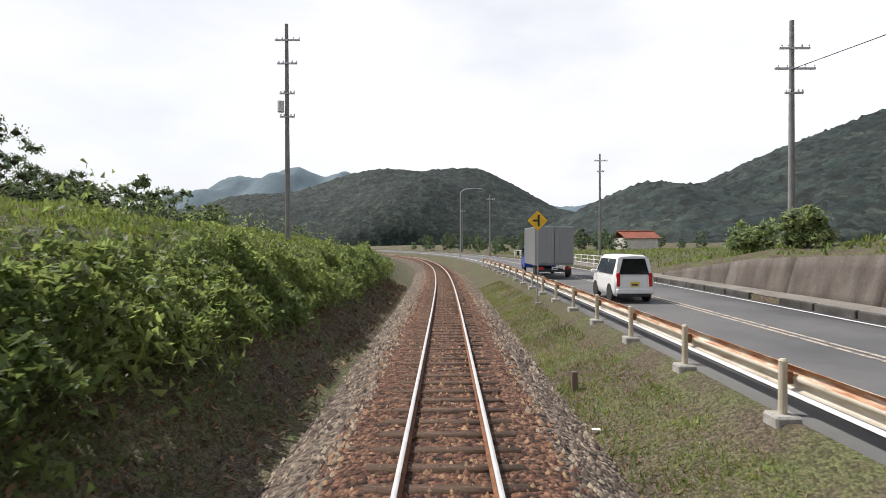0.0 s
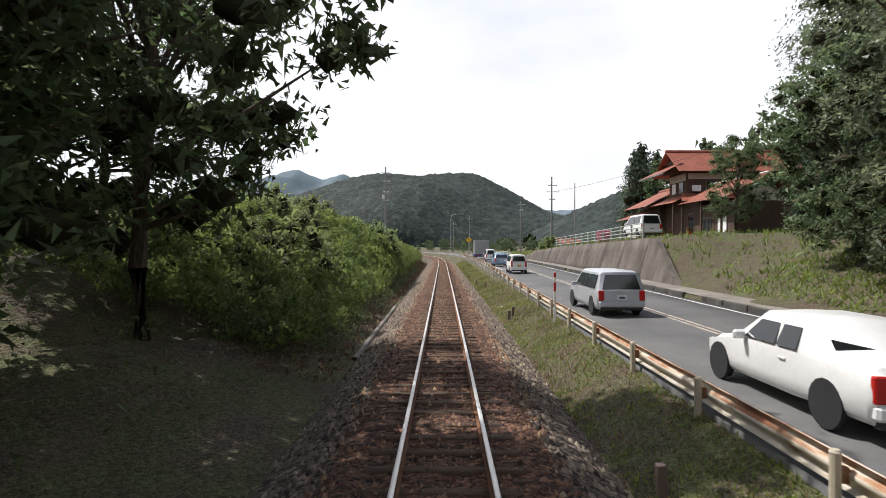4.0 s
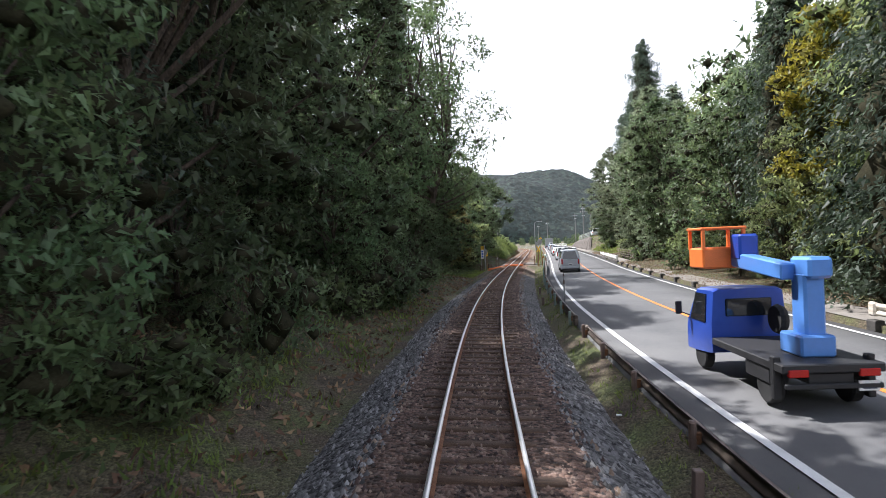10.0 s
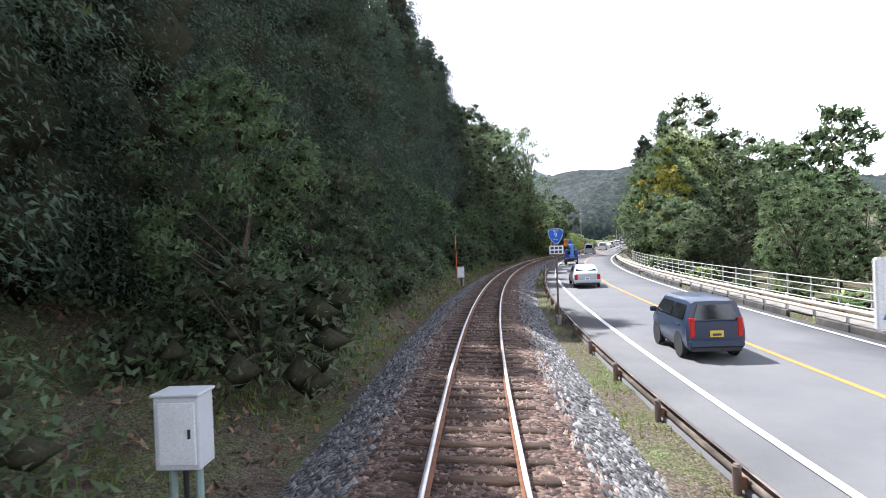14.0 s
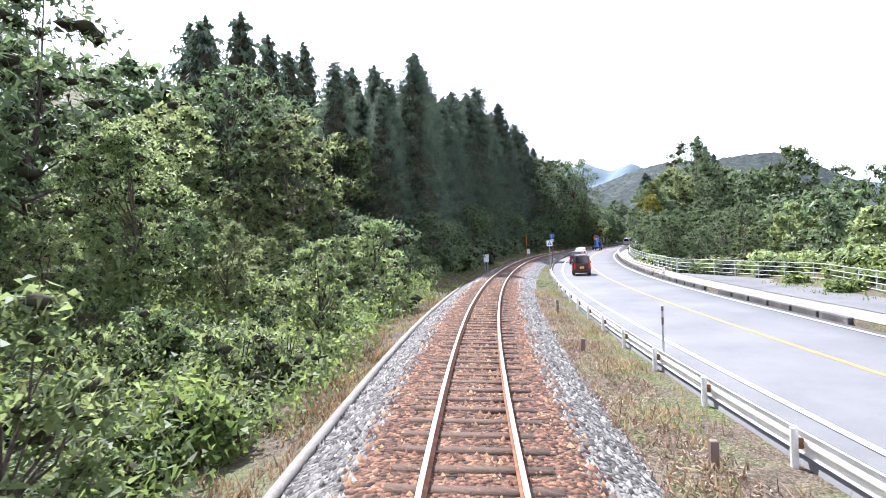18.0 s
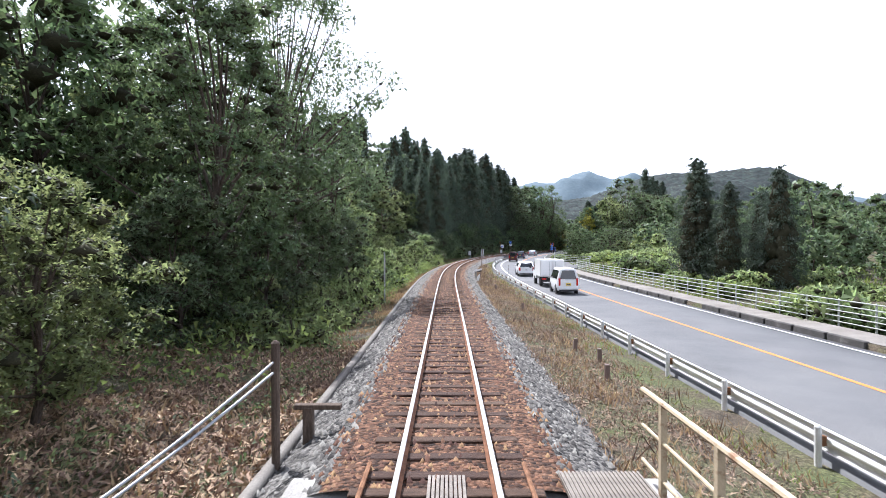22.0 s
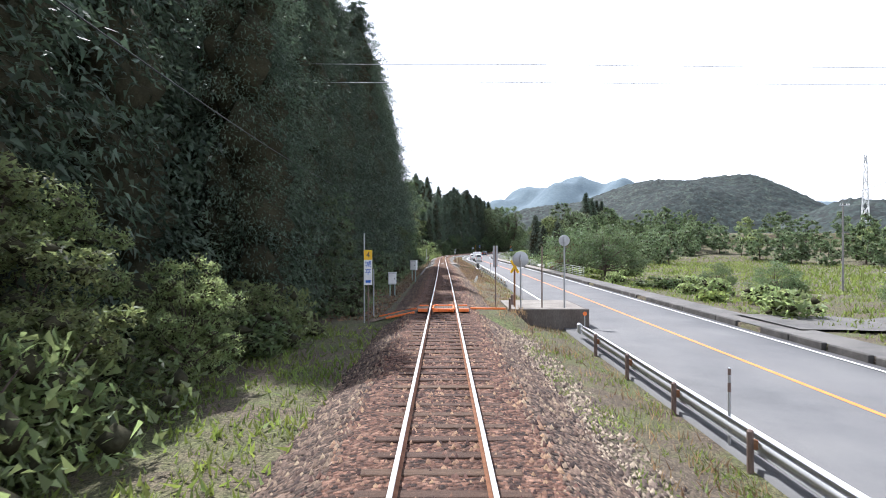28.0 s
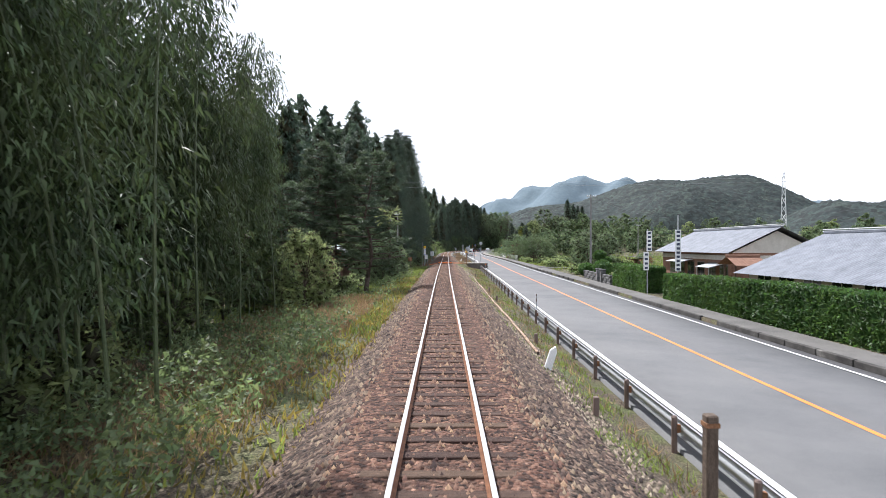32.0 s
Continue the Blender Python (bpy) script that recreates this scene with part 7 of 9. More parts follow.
def junction_sign():
    s, off = 24.5, 3.97
    z0 = gz(s, off)
    zc = 3.6 - z0
    c = thing("warning_sign", spot(s, off, z0), "orange diamond warning sign with a black side-road mark", "sign")
    part("post", rod(bmesh.new(), (0, .04, -.2), (0, .04, zc + .3), .035), M_STEEL, c)
    part("panel", box(bmesh.new(), (0, 0, 0), (.62, .02, .62), Matrix.Translation((0, 0, zc)) @ Matrix.Rotation(radians(45), 4, "Y"), bevel=.03), M_YELLOW, c, "orange diamond panel")
    bm = box(bmesh.new(), (.04, -.014, zc), (.09, .006, .5))
    box(bm, (-.1, -.014, zc), (.22, .006, .09))
    part("symbol", bm, M_BLACK, c, "black junction mark")
    part("footing", rod(bmesh.new(), (0, .04, -.25), (0, .04, .12), .14, n=12), M_CONCRETE, c)


junction_sign()


def cabinet(s, off, zb, zt, w, label, pole_top=None, turn=0):
    z0 = gz(s, off)
    c = thing("trackside_cabinet", spot(s, off, z0, turn), label, "cabinet")
    h = zt - zb
    part("case", box(bmesh.new(), (0, 0, (zt + zb) / 2 - z0), (w, w * .7, h), bevel=.012), M_BOXGREY, c)
    part("lid", box(bmesh.new(), (0, 0, zt - z0 + .015), (w * 1.1, w * .8, .035), bevel=.01), M_BOXGREY, c, "overhanging lid")
    door = part("door", box(bmesh.new(), (w * .02, -w * .36, (zt + zb) / 2 - z0), (w * .82, .02, h * .84), bevel=.006), M_WHITE, c, "pale door")
    part("latch", box(bmesh.new(), (w * .3, -w * .385, (zt + zb) / 2 - z0), (.03, .02, .1)), M_BLACK, door)
    for x in (-w * .3, w * .3):
        part("leg", rod(bmesh.new(), (x, 0, -.25), (x, 0, zb - z0 + .02), .045), M_GREENPOST, c)
    part("conduit", rod(bmesh.new(), (w * .1, -w * .2, -.2), (w * .1, -w * .2, zb - z0 + .02), .03), M_BLACK, c, "black cable conduit")
    if pole_top:
        part("marker_pole", rod(bmesh.new(), (-w * .5, .2, -.2), (-w * .5, .2, pole_top - z0), .03), M_ORANGE, c, "orange marker pole")
        part("marker_head", box(bmesh.new(), (-w * .5, .2, pole_top - z0 - .6), (.09, .05, .3), bevel=.01), M_YELLOW, c)
    return c


cabinet(-166.9, -3.15, .1, .9, .55, "grey relay cabinet with an orange marker pole in the grass", 3.4, 12)
cabinet(-355.6, -2.75, .45, 1.32, .58, "grey relay cabinet on posts beside the ballast", None, -20)
cabinet(-204.0, -3.2, .3, 1.1, .5, "small pale relay cabinet beside the line")
cabinet(-372.0, -3.3, .2, .95, .5, "small pale relay cabinet in the shade of the trees")


def gradient_post():
    s, off = -264.8, 2.45
    c = thing("gradient_post", spot(s, off, gz(s, off)), "white concrete gradient post with tilted arms", "marker post")
    part("post", box(bmesh.new(), (0, 0, .3), (.14, .14, 1.2), bevel=.015), M_CONCRETE, c)
    part("arm", box(bmesh.new(), (0, 0, 0), (.7, .06, .16), Matrix.Translation((.22, -.08, .86)) @ Matrix.Rotation(radians(-14), 4, "Y"), bevel=.01), M_WHITE, c, "white arm")
    part("arm", box(bmesh.new(), (0, 0, 0), (.4, .06, .14), Matrix.Translation((.34, .05, .74)) @ Matrix.Rotation(radians(-10), 4, "Y"), bevel=.01), M_BLACK, c, "black arm")
    for q, o, zz in ((-267.8, 2.5, .55), (-354.9, 3.05, .5), (-454.0, 3.0, .55)):
        k = thing("distance_post", spot(q, o, gz(q, o)) @ Matrix.Rotation(radians(18), 4, "Y"), "white slanted concrete marker post on the verge", "marker post")
        part("slab", plate(bmesh.new(), [(-.1, -.2), (.1, -.2), (.1, zz), (.02, zz + .14), (-.1, zz)], .12), M_WHITE, k)


gradient_post()
stub = share("boundary_post", box(bmesh.new(), (0, 0, .1), (.12, .12, .6), bevel=.012), M_POSTBROWN)
for k, (s, o) in enumerate(((-15.8, 2.7), (-19.8, 3.1), (-37.2, 2.75), (-5.0, 2.6), (12.0, 2.7), (-36.6, 2.98), (-54.0, 2.7), (-70.8, 2.8), (-116.0, 2.6), (-122.0, 2.55), (-144.0, 2.6), (-168.6, 2.67), (-150.0, 2.6), (-238.0, 3.13), (-236.0, 3.3), (-255.5, 3.5), (-247.0, 3.0),
                            (-276.0, 3.6), (-289.0, 3.9), (-300.0, 4.1), (-301.5, 4.5), (-304.0, 4.0), (-322.9, 5.0), (-324.0, 4.9), (-331.0, 4.4), (-344.0, 4.0), (-345.2, 4.3), (-407.0, 3.5), (-426.0, 3.6), (-427.0, 3.5), (-434.0, 3.4), (-449.0, 3.5), (-458.0, 3.3))):
    ob = new("boundary_post", stub)
    ob.matrix_world = spot(s, o, gz(s, o)) @ Matrix.Rotation(radians((k * 37) % 11 - 5), 4, "Y")
    tagged(ob, "short weathered boundary post on the verge", "marker post", "boundary posts along the verge")
c = thing("timber_post", spot(-462.7, 3.55, gz(-462.7, 3.55)), "stout dark timber post beside the guard rail", "post")
part("shaft", box(bmesh.new(), (0, 0, .6), (.16, .16, 1.9), bevel=.02), M_WOOD_OLD, c)
part("iron_band", box(bmesh.new(), (0, 0, 1.42), (.18, .18, .06)), M_RUST, c)
# posts with slack wires beside the bridges
for s, o, h in ((-310.1, -2.45, 1.3), (-77.6, -2.5, 1.2), (-72.4, -2.6, 1.1)):
    pole_thing(s, o, h - .1, .06, M_WOOD_OLD, "weathered post holding slack wires", "wire_post", zb=-.7, category="post")


def wire(pts, r, mt, label, name="wire", sag=0.3):
    """A sagging cable through the given points."""
    cu = bpy.data.curves.new(name, "CURVE")
    cu.dimensions, cu.bevel_depth, cu.bevel_resolution = "3D", r, 1
    for p, q in zip(pts, pts[1:]):
        sp = cu.splines.new("POLY")
        sp.points.add(12)
        for k in range(13):
            u = k / 12
            v = Vector(p).lerp(Vector(q), u)
            sp.points[k].co = (v.x, v.y, v.z - sag * 4 * u * (1 - u), 1)
    ob = new("wire_source", cu)
    me = bpy.data.meshes.new_from_object(ob.evaluated_get(bpy.context.evaluated_depsgraph_get()))
    bpy.data.objects.remove(ob)
    me.materials.clear()
    return solid(name, me, mt, label, "cable")


def xyz(s, o, z):
    x, y = along(s, o)
    return (float(x), float(y), z)


wire([xyz(-310.1, -2.45, .95), xyz(-316.5, -5.2, -.7)], .02, M_STEEL, "slack wire rope at the brook")
wire([xyz(-310.1, -2.45, .8), xyz(-318.5, -5.8, -1.1)], .02, M_STEEL, "slack wire rope at the brook")
wire([xyz(-77.6, -2.5, .95), xyz(-72.4, -2.6, .85)], .02, M_STEEL, "slack rope between posts by the brook", sag=.35)
c = thing("timber_stop", spot(-309.2, -2.2, gz(-309.2, -2.2)), "T-shaped timber stand at the bridge end", "post")
part("post", box(bmesh.new(), (0, 0, .2), (.16, .16, 1.0), bevel=.015), M_WOOD_OLD, c)
part("cross_piece", box(bmesh.new(), (.15, 0, .7), (.75, .14, .08), bevel=.012), M_WOOD_OLD, c)

# wall of the second crossing's platform
c = thing("platform_wall", spot(-383.2, 4.65, -.14), "dark stained concrete wall that carries the crossing path", "wall")
part("face", box(bmesh.new(), (0, -.3, -.55), (3.6, .25, 1.1), bevel=.02), M_WALL, c)
part("road_side", box(bmesh.new(), (1.68, 2.0, -.5), (.24, 4.4, .95), bevel=.02), M_WALL, c)
part("top_slab", box(bmesh.new(), (0, 1.9, -.06), (3.4, 4.2, .1), bevel=.02), M_PAVE, c)
c = thing("reflector", spot(-384.0, 6.15, -.95), "orange round reflector on a short post", "reflector")
part("post", rod(bmesh.new(), (0, 0, -.1), (0, 0, .6), .025), M_STEEL, c)
part("disc", lathe(bmesh.new(), [(.09, -.012), (.09, .012)], 16, Matrix.Translation((0, -.03, .66)) @ Matrix.Rotation(radians(90), 4, "X")), M_ORANGE, c)

# cable trough on the near side of the hill, and a rusty pipe on the verge
for s0, s1 in ((-345.0, -320.0), (-312.0, -226.0), (-45.0, -30.0)):
    st = np.arange(s0, s1, 1.0)
    sh = np.array([(-.07, -.2), (-.07, 0), (.07, 0), (.07, -.2)])
    solid("cable_trough", swept("cable_trough", st, lambda t: (-2.52 + sh[None, :, 0] + 0 * t[:, None], tilt_z(t[:, None], -2.4 + 0 * t[:, None], -.52 + sh[None, :, 1]))), M_PAVE, "low concrete cable trough along the ballast", "trough")
st = np.arange(-452.0, -413.0, .8)
sh = np.array([(.05 * math.cos(w), .05 * math.sin(w)) for w in np.linspace(0, 2 * math.pi, 9)[:-1]])
solid("pipe", swept("pipe", st, lambda t: (3.08 + .02 * np.sin(t * .35)[:, None] + sh[None, :, 0], ground_z(t, 3.08 + 0 * t)[:, None] + .1 + .02 * np.sin(t * 1.3)[:, None] + sh[None, :, 1])), plain("rusty_tan_pipe", (0.4, 0.29, 0.2), 0.75, wear=(0.5, (0.16, 0.08, 0.05))), "rusty tan pipe lying on the verge", "pipe")
r = random.Random(5)
for s, o, w in ((4.2, 3.0, .3), (-10.5, 2.9, .12), (-19.0, 2.6, .1), (-7.2, 2.7, .12), (-33.0, 2.9, .1), (9.5, 2.5, .14), (-14.5, 2.5, .08), (-112.0, 2.7, .1), (-140.5, 2.5, .1)):
    solid("litter", box(bmesh.new(), (0, 0, .02), (w * .6, w, .02), bevel=.006), M_WHITE, "scrap of white litter on the verge", "litter", spot(s, o, gz(s, o) + .02, r.uniform(0, 90)))


# ---------------------------------------------------------------- poles and wires
def utility_pole(s, off, zt, label, r=.16, arms=(), box_at=None, turn=0.0, zb=None):
    z0 = gz(s, off) if zb is None else zb
    h = zt - z0
    c = thing("utility_pole", spot(s, off, z0, turn), label, "utility pole")
    part("shaft", rod(bmesh.new(), (0, 0, -.5), (0, 0, h), r, r * .62, n=12), M_POLE, c, smooth=True)
    for z, w in arms:
        arm = part("crossarm", box(bmesh.new(), (w * .05, -.12, h - z), (w, .09, .09)), M_STEEL, c)
        for x in (-.42, -.2, .25, .47):
            part("insulator", lathe(bmesh.new(), [(.03, 0), (.05, .03), (.03, .08), (.05, .1), (.02, .15)], 8, Matrix.Translation((w * (x + .05), -.12, h - z + .04))), M_WHITE, arm)
    if box_at:
        part("transformer", rod(bmesh.new(), (-.3, -.25, h - box_at - .45), (-.3, -.25, h - box_at + .2), .2, n=12), M_BOXGREY, c, "grey transformer can")
    return c


utility_pole(34.4, -9.5, 15.9, "tall dark utility pole on the bank", .17, [(1.0, 1.5), (2.4, 1.2), (4.2, .9), (5.6, .9)], 4.9)
utility_pole(28.2, 17.2, 13.6, "tall utility pole beside the road wall", .17, [(1.4, 1.5), (2.4, 2.0), (3.6, .9)], None)
utility_pole(62.0, 18.0, 12.5, "grey utility pole by the side road", .15, [(.8, 1.5), (2.0, .8)])
utility_pole(18.0, 18.4, 11.5, "slim metal mast above the wall", .09)
utility_pole(-6.7, -17.4, 11.8, "utility pole behind the overgrown bank", .15, [(.8, 1.2)])
utility_pole(-396.3, 19.0, 9.2, "utility pole by the gardens", .15, [(.25, 1.2)])
utility_pole(-402.2, -5.6, 6.6, "wooden utility pole in front of the cedars", .13, [(.3, .8)])
utility_pole(96.0, 12.0, 11.0, "utility pole far along the road", .15, [(.8, 1.5)])
utility_pole(130.0, 16.0, 11.0, "utility pole far along the road", .15, [(.8, 1.5)])
utility_pole(-352.0, 40.0, 7.0, "thin utility pole in the meadow", .12, [(.3, 1.0)])
for d, z in ((0.0, 13.0), (1.5, 12.4)):
    wire([xyz(-379.0 + d, -34.0, z), xyz(-376.0 + d, 5.0, z + .1), xyz(-370.0 + d, 75.0, z + 2)], .016, M_STEEL, "pale overhead wire crossing the line", sag=.25)
wire([xyz(-402.2, -5.6, 6.3), xyz(-372.0, -6.5, 6.4)], .014, M_BLACK, "thin wire from the wooden pole", sag=.3)
wire([xyz(-396.3, 19.0, 9.0), xyz(-330.0, 55.0, 9.5)], .018, M_BLACK, "overhead wire above the meadow", sag=.9)
wire([xyz(28.2, 17.2, 11.2), xyz(-30.0, 24.0, 11.0)], .018, M_BLACK, "overhead wire above the road wall", sag=.6)


def street_lamp(s, off, zt):
    z0 = gz(s, off)
    c = thing("street_lamp", spot(s, off, z0), "street lamp with a long curved arm", "street lamp")
    h = zt - z0
    bm = rod(bmesh.new(), (0, 0, -.3), (0, 0, h - .8), .09, .06, n=10)
    last = Vector((0, 0, h - .8))
    for k in range(1, 7):
        w = radians(15 * k)
        p = Vector((1.1 * (1 - math.cos(w)) * 1.0 + .25 * k / 6, 0, h - .8 + .8 * math.sin(w)))
        rod(bm, last, p, .05, n=8)
        last = p
    rod(bm, last, last + Vector((1.4, 0, .05)), .045, n=8)
    part("column", bm, M_STEEL, c)
    part("lantern", box(bmesh.new(), tuple(last + Vector((1.65, 0, .02))), (.6, .24, .14), bevel=.05), M_STEEL, c)


street_lamp(86.0, 5.2, 11.0)


def lattice_mast(x, y, zb, zt, w):
    c = thing("radio_mast", Matrix.Translation((x, y, zb)), "tall red and white lattice mast on the hillside", "mast")
    h = zt - zb
    n = 9
    for k in range(n):
        a, b = h * k / n, h * (k + 1) / n
        wa, wb = w * (1 - .75 * k / n), w * (1 - .75 * (k + 1) / n)
        mt = M_WHITE if k % 2 else M_BOXGREY
        for i in range(4):
            d = [(-1, -1), (1, -1), (1, 1), (-1, 1)]
            e, f = d[i], d[(i + 1) % 4]
            bm = bmesh.new()
            rod(bm, (e[0] * wa, e[1] * wa, a), (e[0] * wb, e[1] * wb, b), .16, n=4)
            leg = part("leg", bm, mt, c)
            for u, v in ((e, f), (f, e)):
                bm = bmesh.new()
                rod(bm, (u[0] * wa, u[1] * wa, a), (v[0] * wb, v[1] * wb, b), .09, n=4)
                part("brace", bm, mt, leg)


lattice_mast(147.0, -94.0, 2.0, 41.0, 1.6)


# ---------------------------------------------------------------- road wall and the house above it
def road_wall():
    wall = thing("retaining_wall", Matrix(), "tall stained concrete retaining wall along the road", "retaining wall", kind="structure")
    top = lambda t: np.interp(t, [-22, 0, 10, 26, 36], [3.2, 2.75, 2.55, 1.9, .75])
    edges = np.concatenate([np.arange(-22.0, 33, 5.0), [36.0]])
    for a0, b0 in zip(edges, edges[1:]):
        t = np.linspace(a0 + .012, b0 - .012, 10)
        cols = np.array([0.0, .25, .5, .75, 1.0])

        def shape(q):
            base = road_z(q)
            h = top(q) - base
            off = kerb_off(q)[:, None] + 1.32 + .3 * h[:, None] * cols[None] + .01 * np.sin(q * 3.1)[:, None]
            z = base[:, None] - .1 + (h[:, None] + .1) * cols[None]
            off = np.concatenate([off, off[:, -1:] + .38, kerb_off(q)[:, None] + 1.9], 1)
            z = np.concatenate([z, z[:, -1:], base[:, None] - .1], 1)
            return off, z
        me = swept("panel", t, shape, closed=True)
        bm = bmesh.new()
        bm.from_mesh(me)
        bmesh.ops.holes_fill(bm, edges=bm.edges)
        bm.to_mesh(me)
        bm.free()
        part("panel", me, M_WALL, wall)
    # sloping end
    h = 3.2
    k = float(kerb_off(-22.0))
    v = []
    for s, z in ((-22.0, -.1), (-22.0, h), (-22.8, h), (-28.5, .35), (-29.0, -.1)):
        f = max(0.0, (z - .2) / 3.0)
        v.append(xyz(s, k + 1.32 + .9 * f, z))
    for s, z in ((-22.0, -.1), (-22.0, h), (-22.8, h), (-28.5, .35), (-29.0, -.1)):
        f = max(0.0, (z - .2) / 3.0)
        v.append(xyz(s, k + 1.72 + .9 * f, z))
    me = bpy.data.meshes.new("end_panel")
    me.from_pydata(v, [], [(0, 1, 2, 3, 4), (9, 8, 7, 6, 5), (0, 5, 6, 1), (1, 6, 7, 2), (2, 7, 8, 3), (3, 8, 9, 4), (4, 9, 5, 0)])
    part("end_panel", me, M_WALL, wall)
    return top


wall_top = road_wall()


def pipe_fence(s0, s1, off, z, h, rails, mt, label, spacing=2.0, r=.03, post=.045, group="roadside fences"):
    f = thing("fence", Matrix(), label, "fence", group)
    st = np.arange(s0, s1 + .01, 1.0)
    ring = np.array([(r * math.cos(w), r * math.sin(w)) for w in np.linspace(0, 2 * math.pi, 7)[:-1]])
    for k in range(rails):
        zz = h * (k + 1) / rails
        part("rail", swept("rail", st, lambda t: (off(t)[:, None] + ring[None, :, 0], (z(t) + zz)[:, None] + ring[None, :, 1])), mt, f)
    pm = share("post", box(bmesh.new(), (.05, 0, h / 2 - .1), (post * 2, post * 2, h + .3), bevel=.01), mt)
    for p in np.arange(s0, s1 + .01, spacing):
        put("post", pm, f, spot(p, float(off(p)), float(z(p))))
    return f


pipe_fence(-20.0, 12.0, lambda t: kerb_off(t) + 1.32 + .3 * (wall_top(t) - road_z(t)) + .2, wall_top, 1.15, 4, M_FENCE, "pale grey pipe fence on top of the wall", 2.6, .04, .06)
pipe_fence(-84.0, -70.0, lambda t: kerb_off(t) + 2.0, lambda t: road_z(t) + .1, 1.1, 4, M_POSTBROWN, "old brown pipe fence at the edge of the wood")
def layby_off(t):
    return np.interp(t, [-247.5, -240, -228, -215.5], [float(kerb_off(-247.5)) + 1.75, 17.2, 18.9, float(kerb_off(-215.5)) + 1.75])


strip("layby", -245.0, -217.0, lambda t: kerb_off(t) + 1.5, lambda t: np.maximum(layby_off(t) - .4, kerb_off(t) + 1.6), .19, M_OLDASPHALT, "dusty asphalt lay-by beside the footpath", None, 1.0, "lay-by")
pipe_fence(-247.5, -215.5, layby_off, lambda t: road_z(t) + .1, 1.15, 4, M_FENCE, "pale pipe fence bowing out round the lay-by", 2.0, .026, .032)
pipe_fence(-215.0, -134.0, lambda t: kerb_off(t) + 1.75, lambda t: road_z(t) + .1, 1.15, 4, M_FENCE, "white pipe fence behind the guard rail", 2.0, .026, .032)
pipe_fence(-317.0, -247.0, lambda t: kerb_off(t) + 1.75, lambda t: road_z(t) + .1, 1.1, 5, M_FENCE, "white five-rail fence along the footpath", 2.0, .026, .032)
pipe_fence(-345.0, -322.0, lambda t: kerb_off(t) + 1.75, lambda t: road_z(t) + .1, 1.1, 5, M_FENCE, "white five-rail fence along the footpath", 2.0, .026, .032)
guard_rail(-321.5, -316.5, lambda s: kerb_off(s) + 1.4, lambda s: road_z(s) + .1, "short white guard rail in the fence gap", M_BEAM_WHITE, M_BEAM_WHITE, faces=-1, spacing=2.0)


def tiled_slope(name, parent, mt, o, u, v, inset_l=0.0, inset_r=0.0, tile=.3, course=.3, label=""):
    """A roof slope of curved tiles. o: eave corner; u: along the eave; v: up the slope; insets shorten the top edge (hips)."""
    o, u, v = Vector(o), Vector(u), Vector(v)
    lu, lv = u.length, v.length
    n = u.cross(v).normalized()
    if n.z < 0:
        n = -n
    nu, nv = max(4, int(lu / tile)) * 4, max(2, int(lv / course)) * 2
    a, b = np.meshgrid(np.arange(nu + 1) / nu, np.arange(nv + 1) / nv, indexing="ij")
    lift = .035 * np.abs(np.sin(a * nu / 4 * np.pi)) + .035 * (1 - (b * nv / 2) % 1.0) - .02
    ua = (inset_l / lu) * b + a * (1 - b * (inset_l + inset_r) / lu)
    p = np.array(o) + ua[..., None] * np.array(u) + b[..., None] * np.array(v) + lift[..., None] * np.array(n)
    k = nv + 1
    i, j = np.meshgrid(np.arange(nu), np.arange(nv), indexing="ij")
    f = np.stack([i * k + j, (i + 1) * k + j, (i + 1) * k + j + 1, i * k + j + 1], -1).reshape(-1, 4)
    return part(name, fast_mesh(name, p.reshape(-1, 3), f), mt, parent, label)


def slab(parent, name, mt, c, size, label="", bevel=.02):
    return part(name, box(bmesh.new(), c, size, bevel=bevel), mt, parent, label)


def window(parent, c, w, h, axis="x", mt=None):
    """A framed window proud of a wall. axis: the wall's direction."""
    d = (w, .05, h) if axis == "x" else (.05, w, h)
    fr = slab(parent, "window", M_POSTBROWN, c, d, "window with a dark frame", .01)
    for k in (-1, 1):
        q = (c[0] + (k * w * .24 if axis == "x" else 0), c[1] + (0 if axis == "x" else k * w * .24), c[2])
        e = (w * .44, .07, h * .86) if axis == "x" else (.07, w * .44, h * .86)
        slab(fr, "pane", mt or M_GLASS, q, e, "", .004)
    return fr


def gable_roof(parent, mt, cx, cy, half_u, half_v, z_eave, z_ridge, along_y=True, label="tiled roof"):
    """Two slopes and a ridge; the ridge runs along y or x."""
    if along_y:
        for k in (-1, 1):
            tiled_slope("roof_slope", parent, mt, (cx + k * half_v, cy - half_u, z_eave), (0, 2 * half_u, 0), (-k * half_v, 0, z_ridge - z_eave), label=label)
        rg = box(bmesh.new(), (cx, cy, z_ridge + .08), (.3, 2 * half_u + .1, .3), bevel=.08)
    else:
        for k in (-1, 1):
            tiled_slope("roof_slope", parent, mt, (cx - half_u, cy + k * half_v, z_eave), (2 * half_u, 0, 0), (0, -k * half_v, z_ridge - z_eave), label=label)
        rg = box(bmesh.new(), (cx, cy, z_ridge + .08), (2 * half_u + .1, .3, .3), bevel=.08)
    part("ridge", rg, mt, parent, "ridge tiles")


def gable_wall(parent, mt, cx, y, half, z0, z1, thick=.15):
    bm = plate(bmesh.new(), [(-half, z0), (half, z0), (0, z1)], thick, Matrix.Translation((cx, y, 0)))
    part("gable", bm, mt, parent)


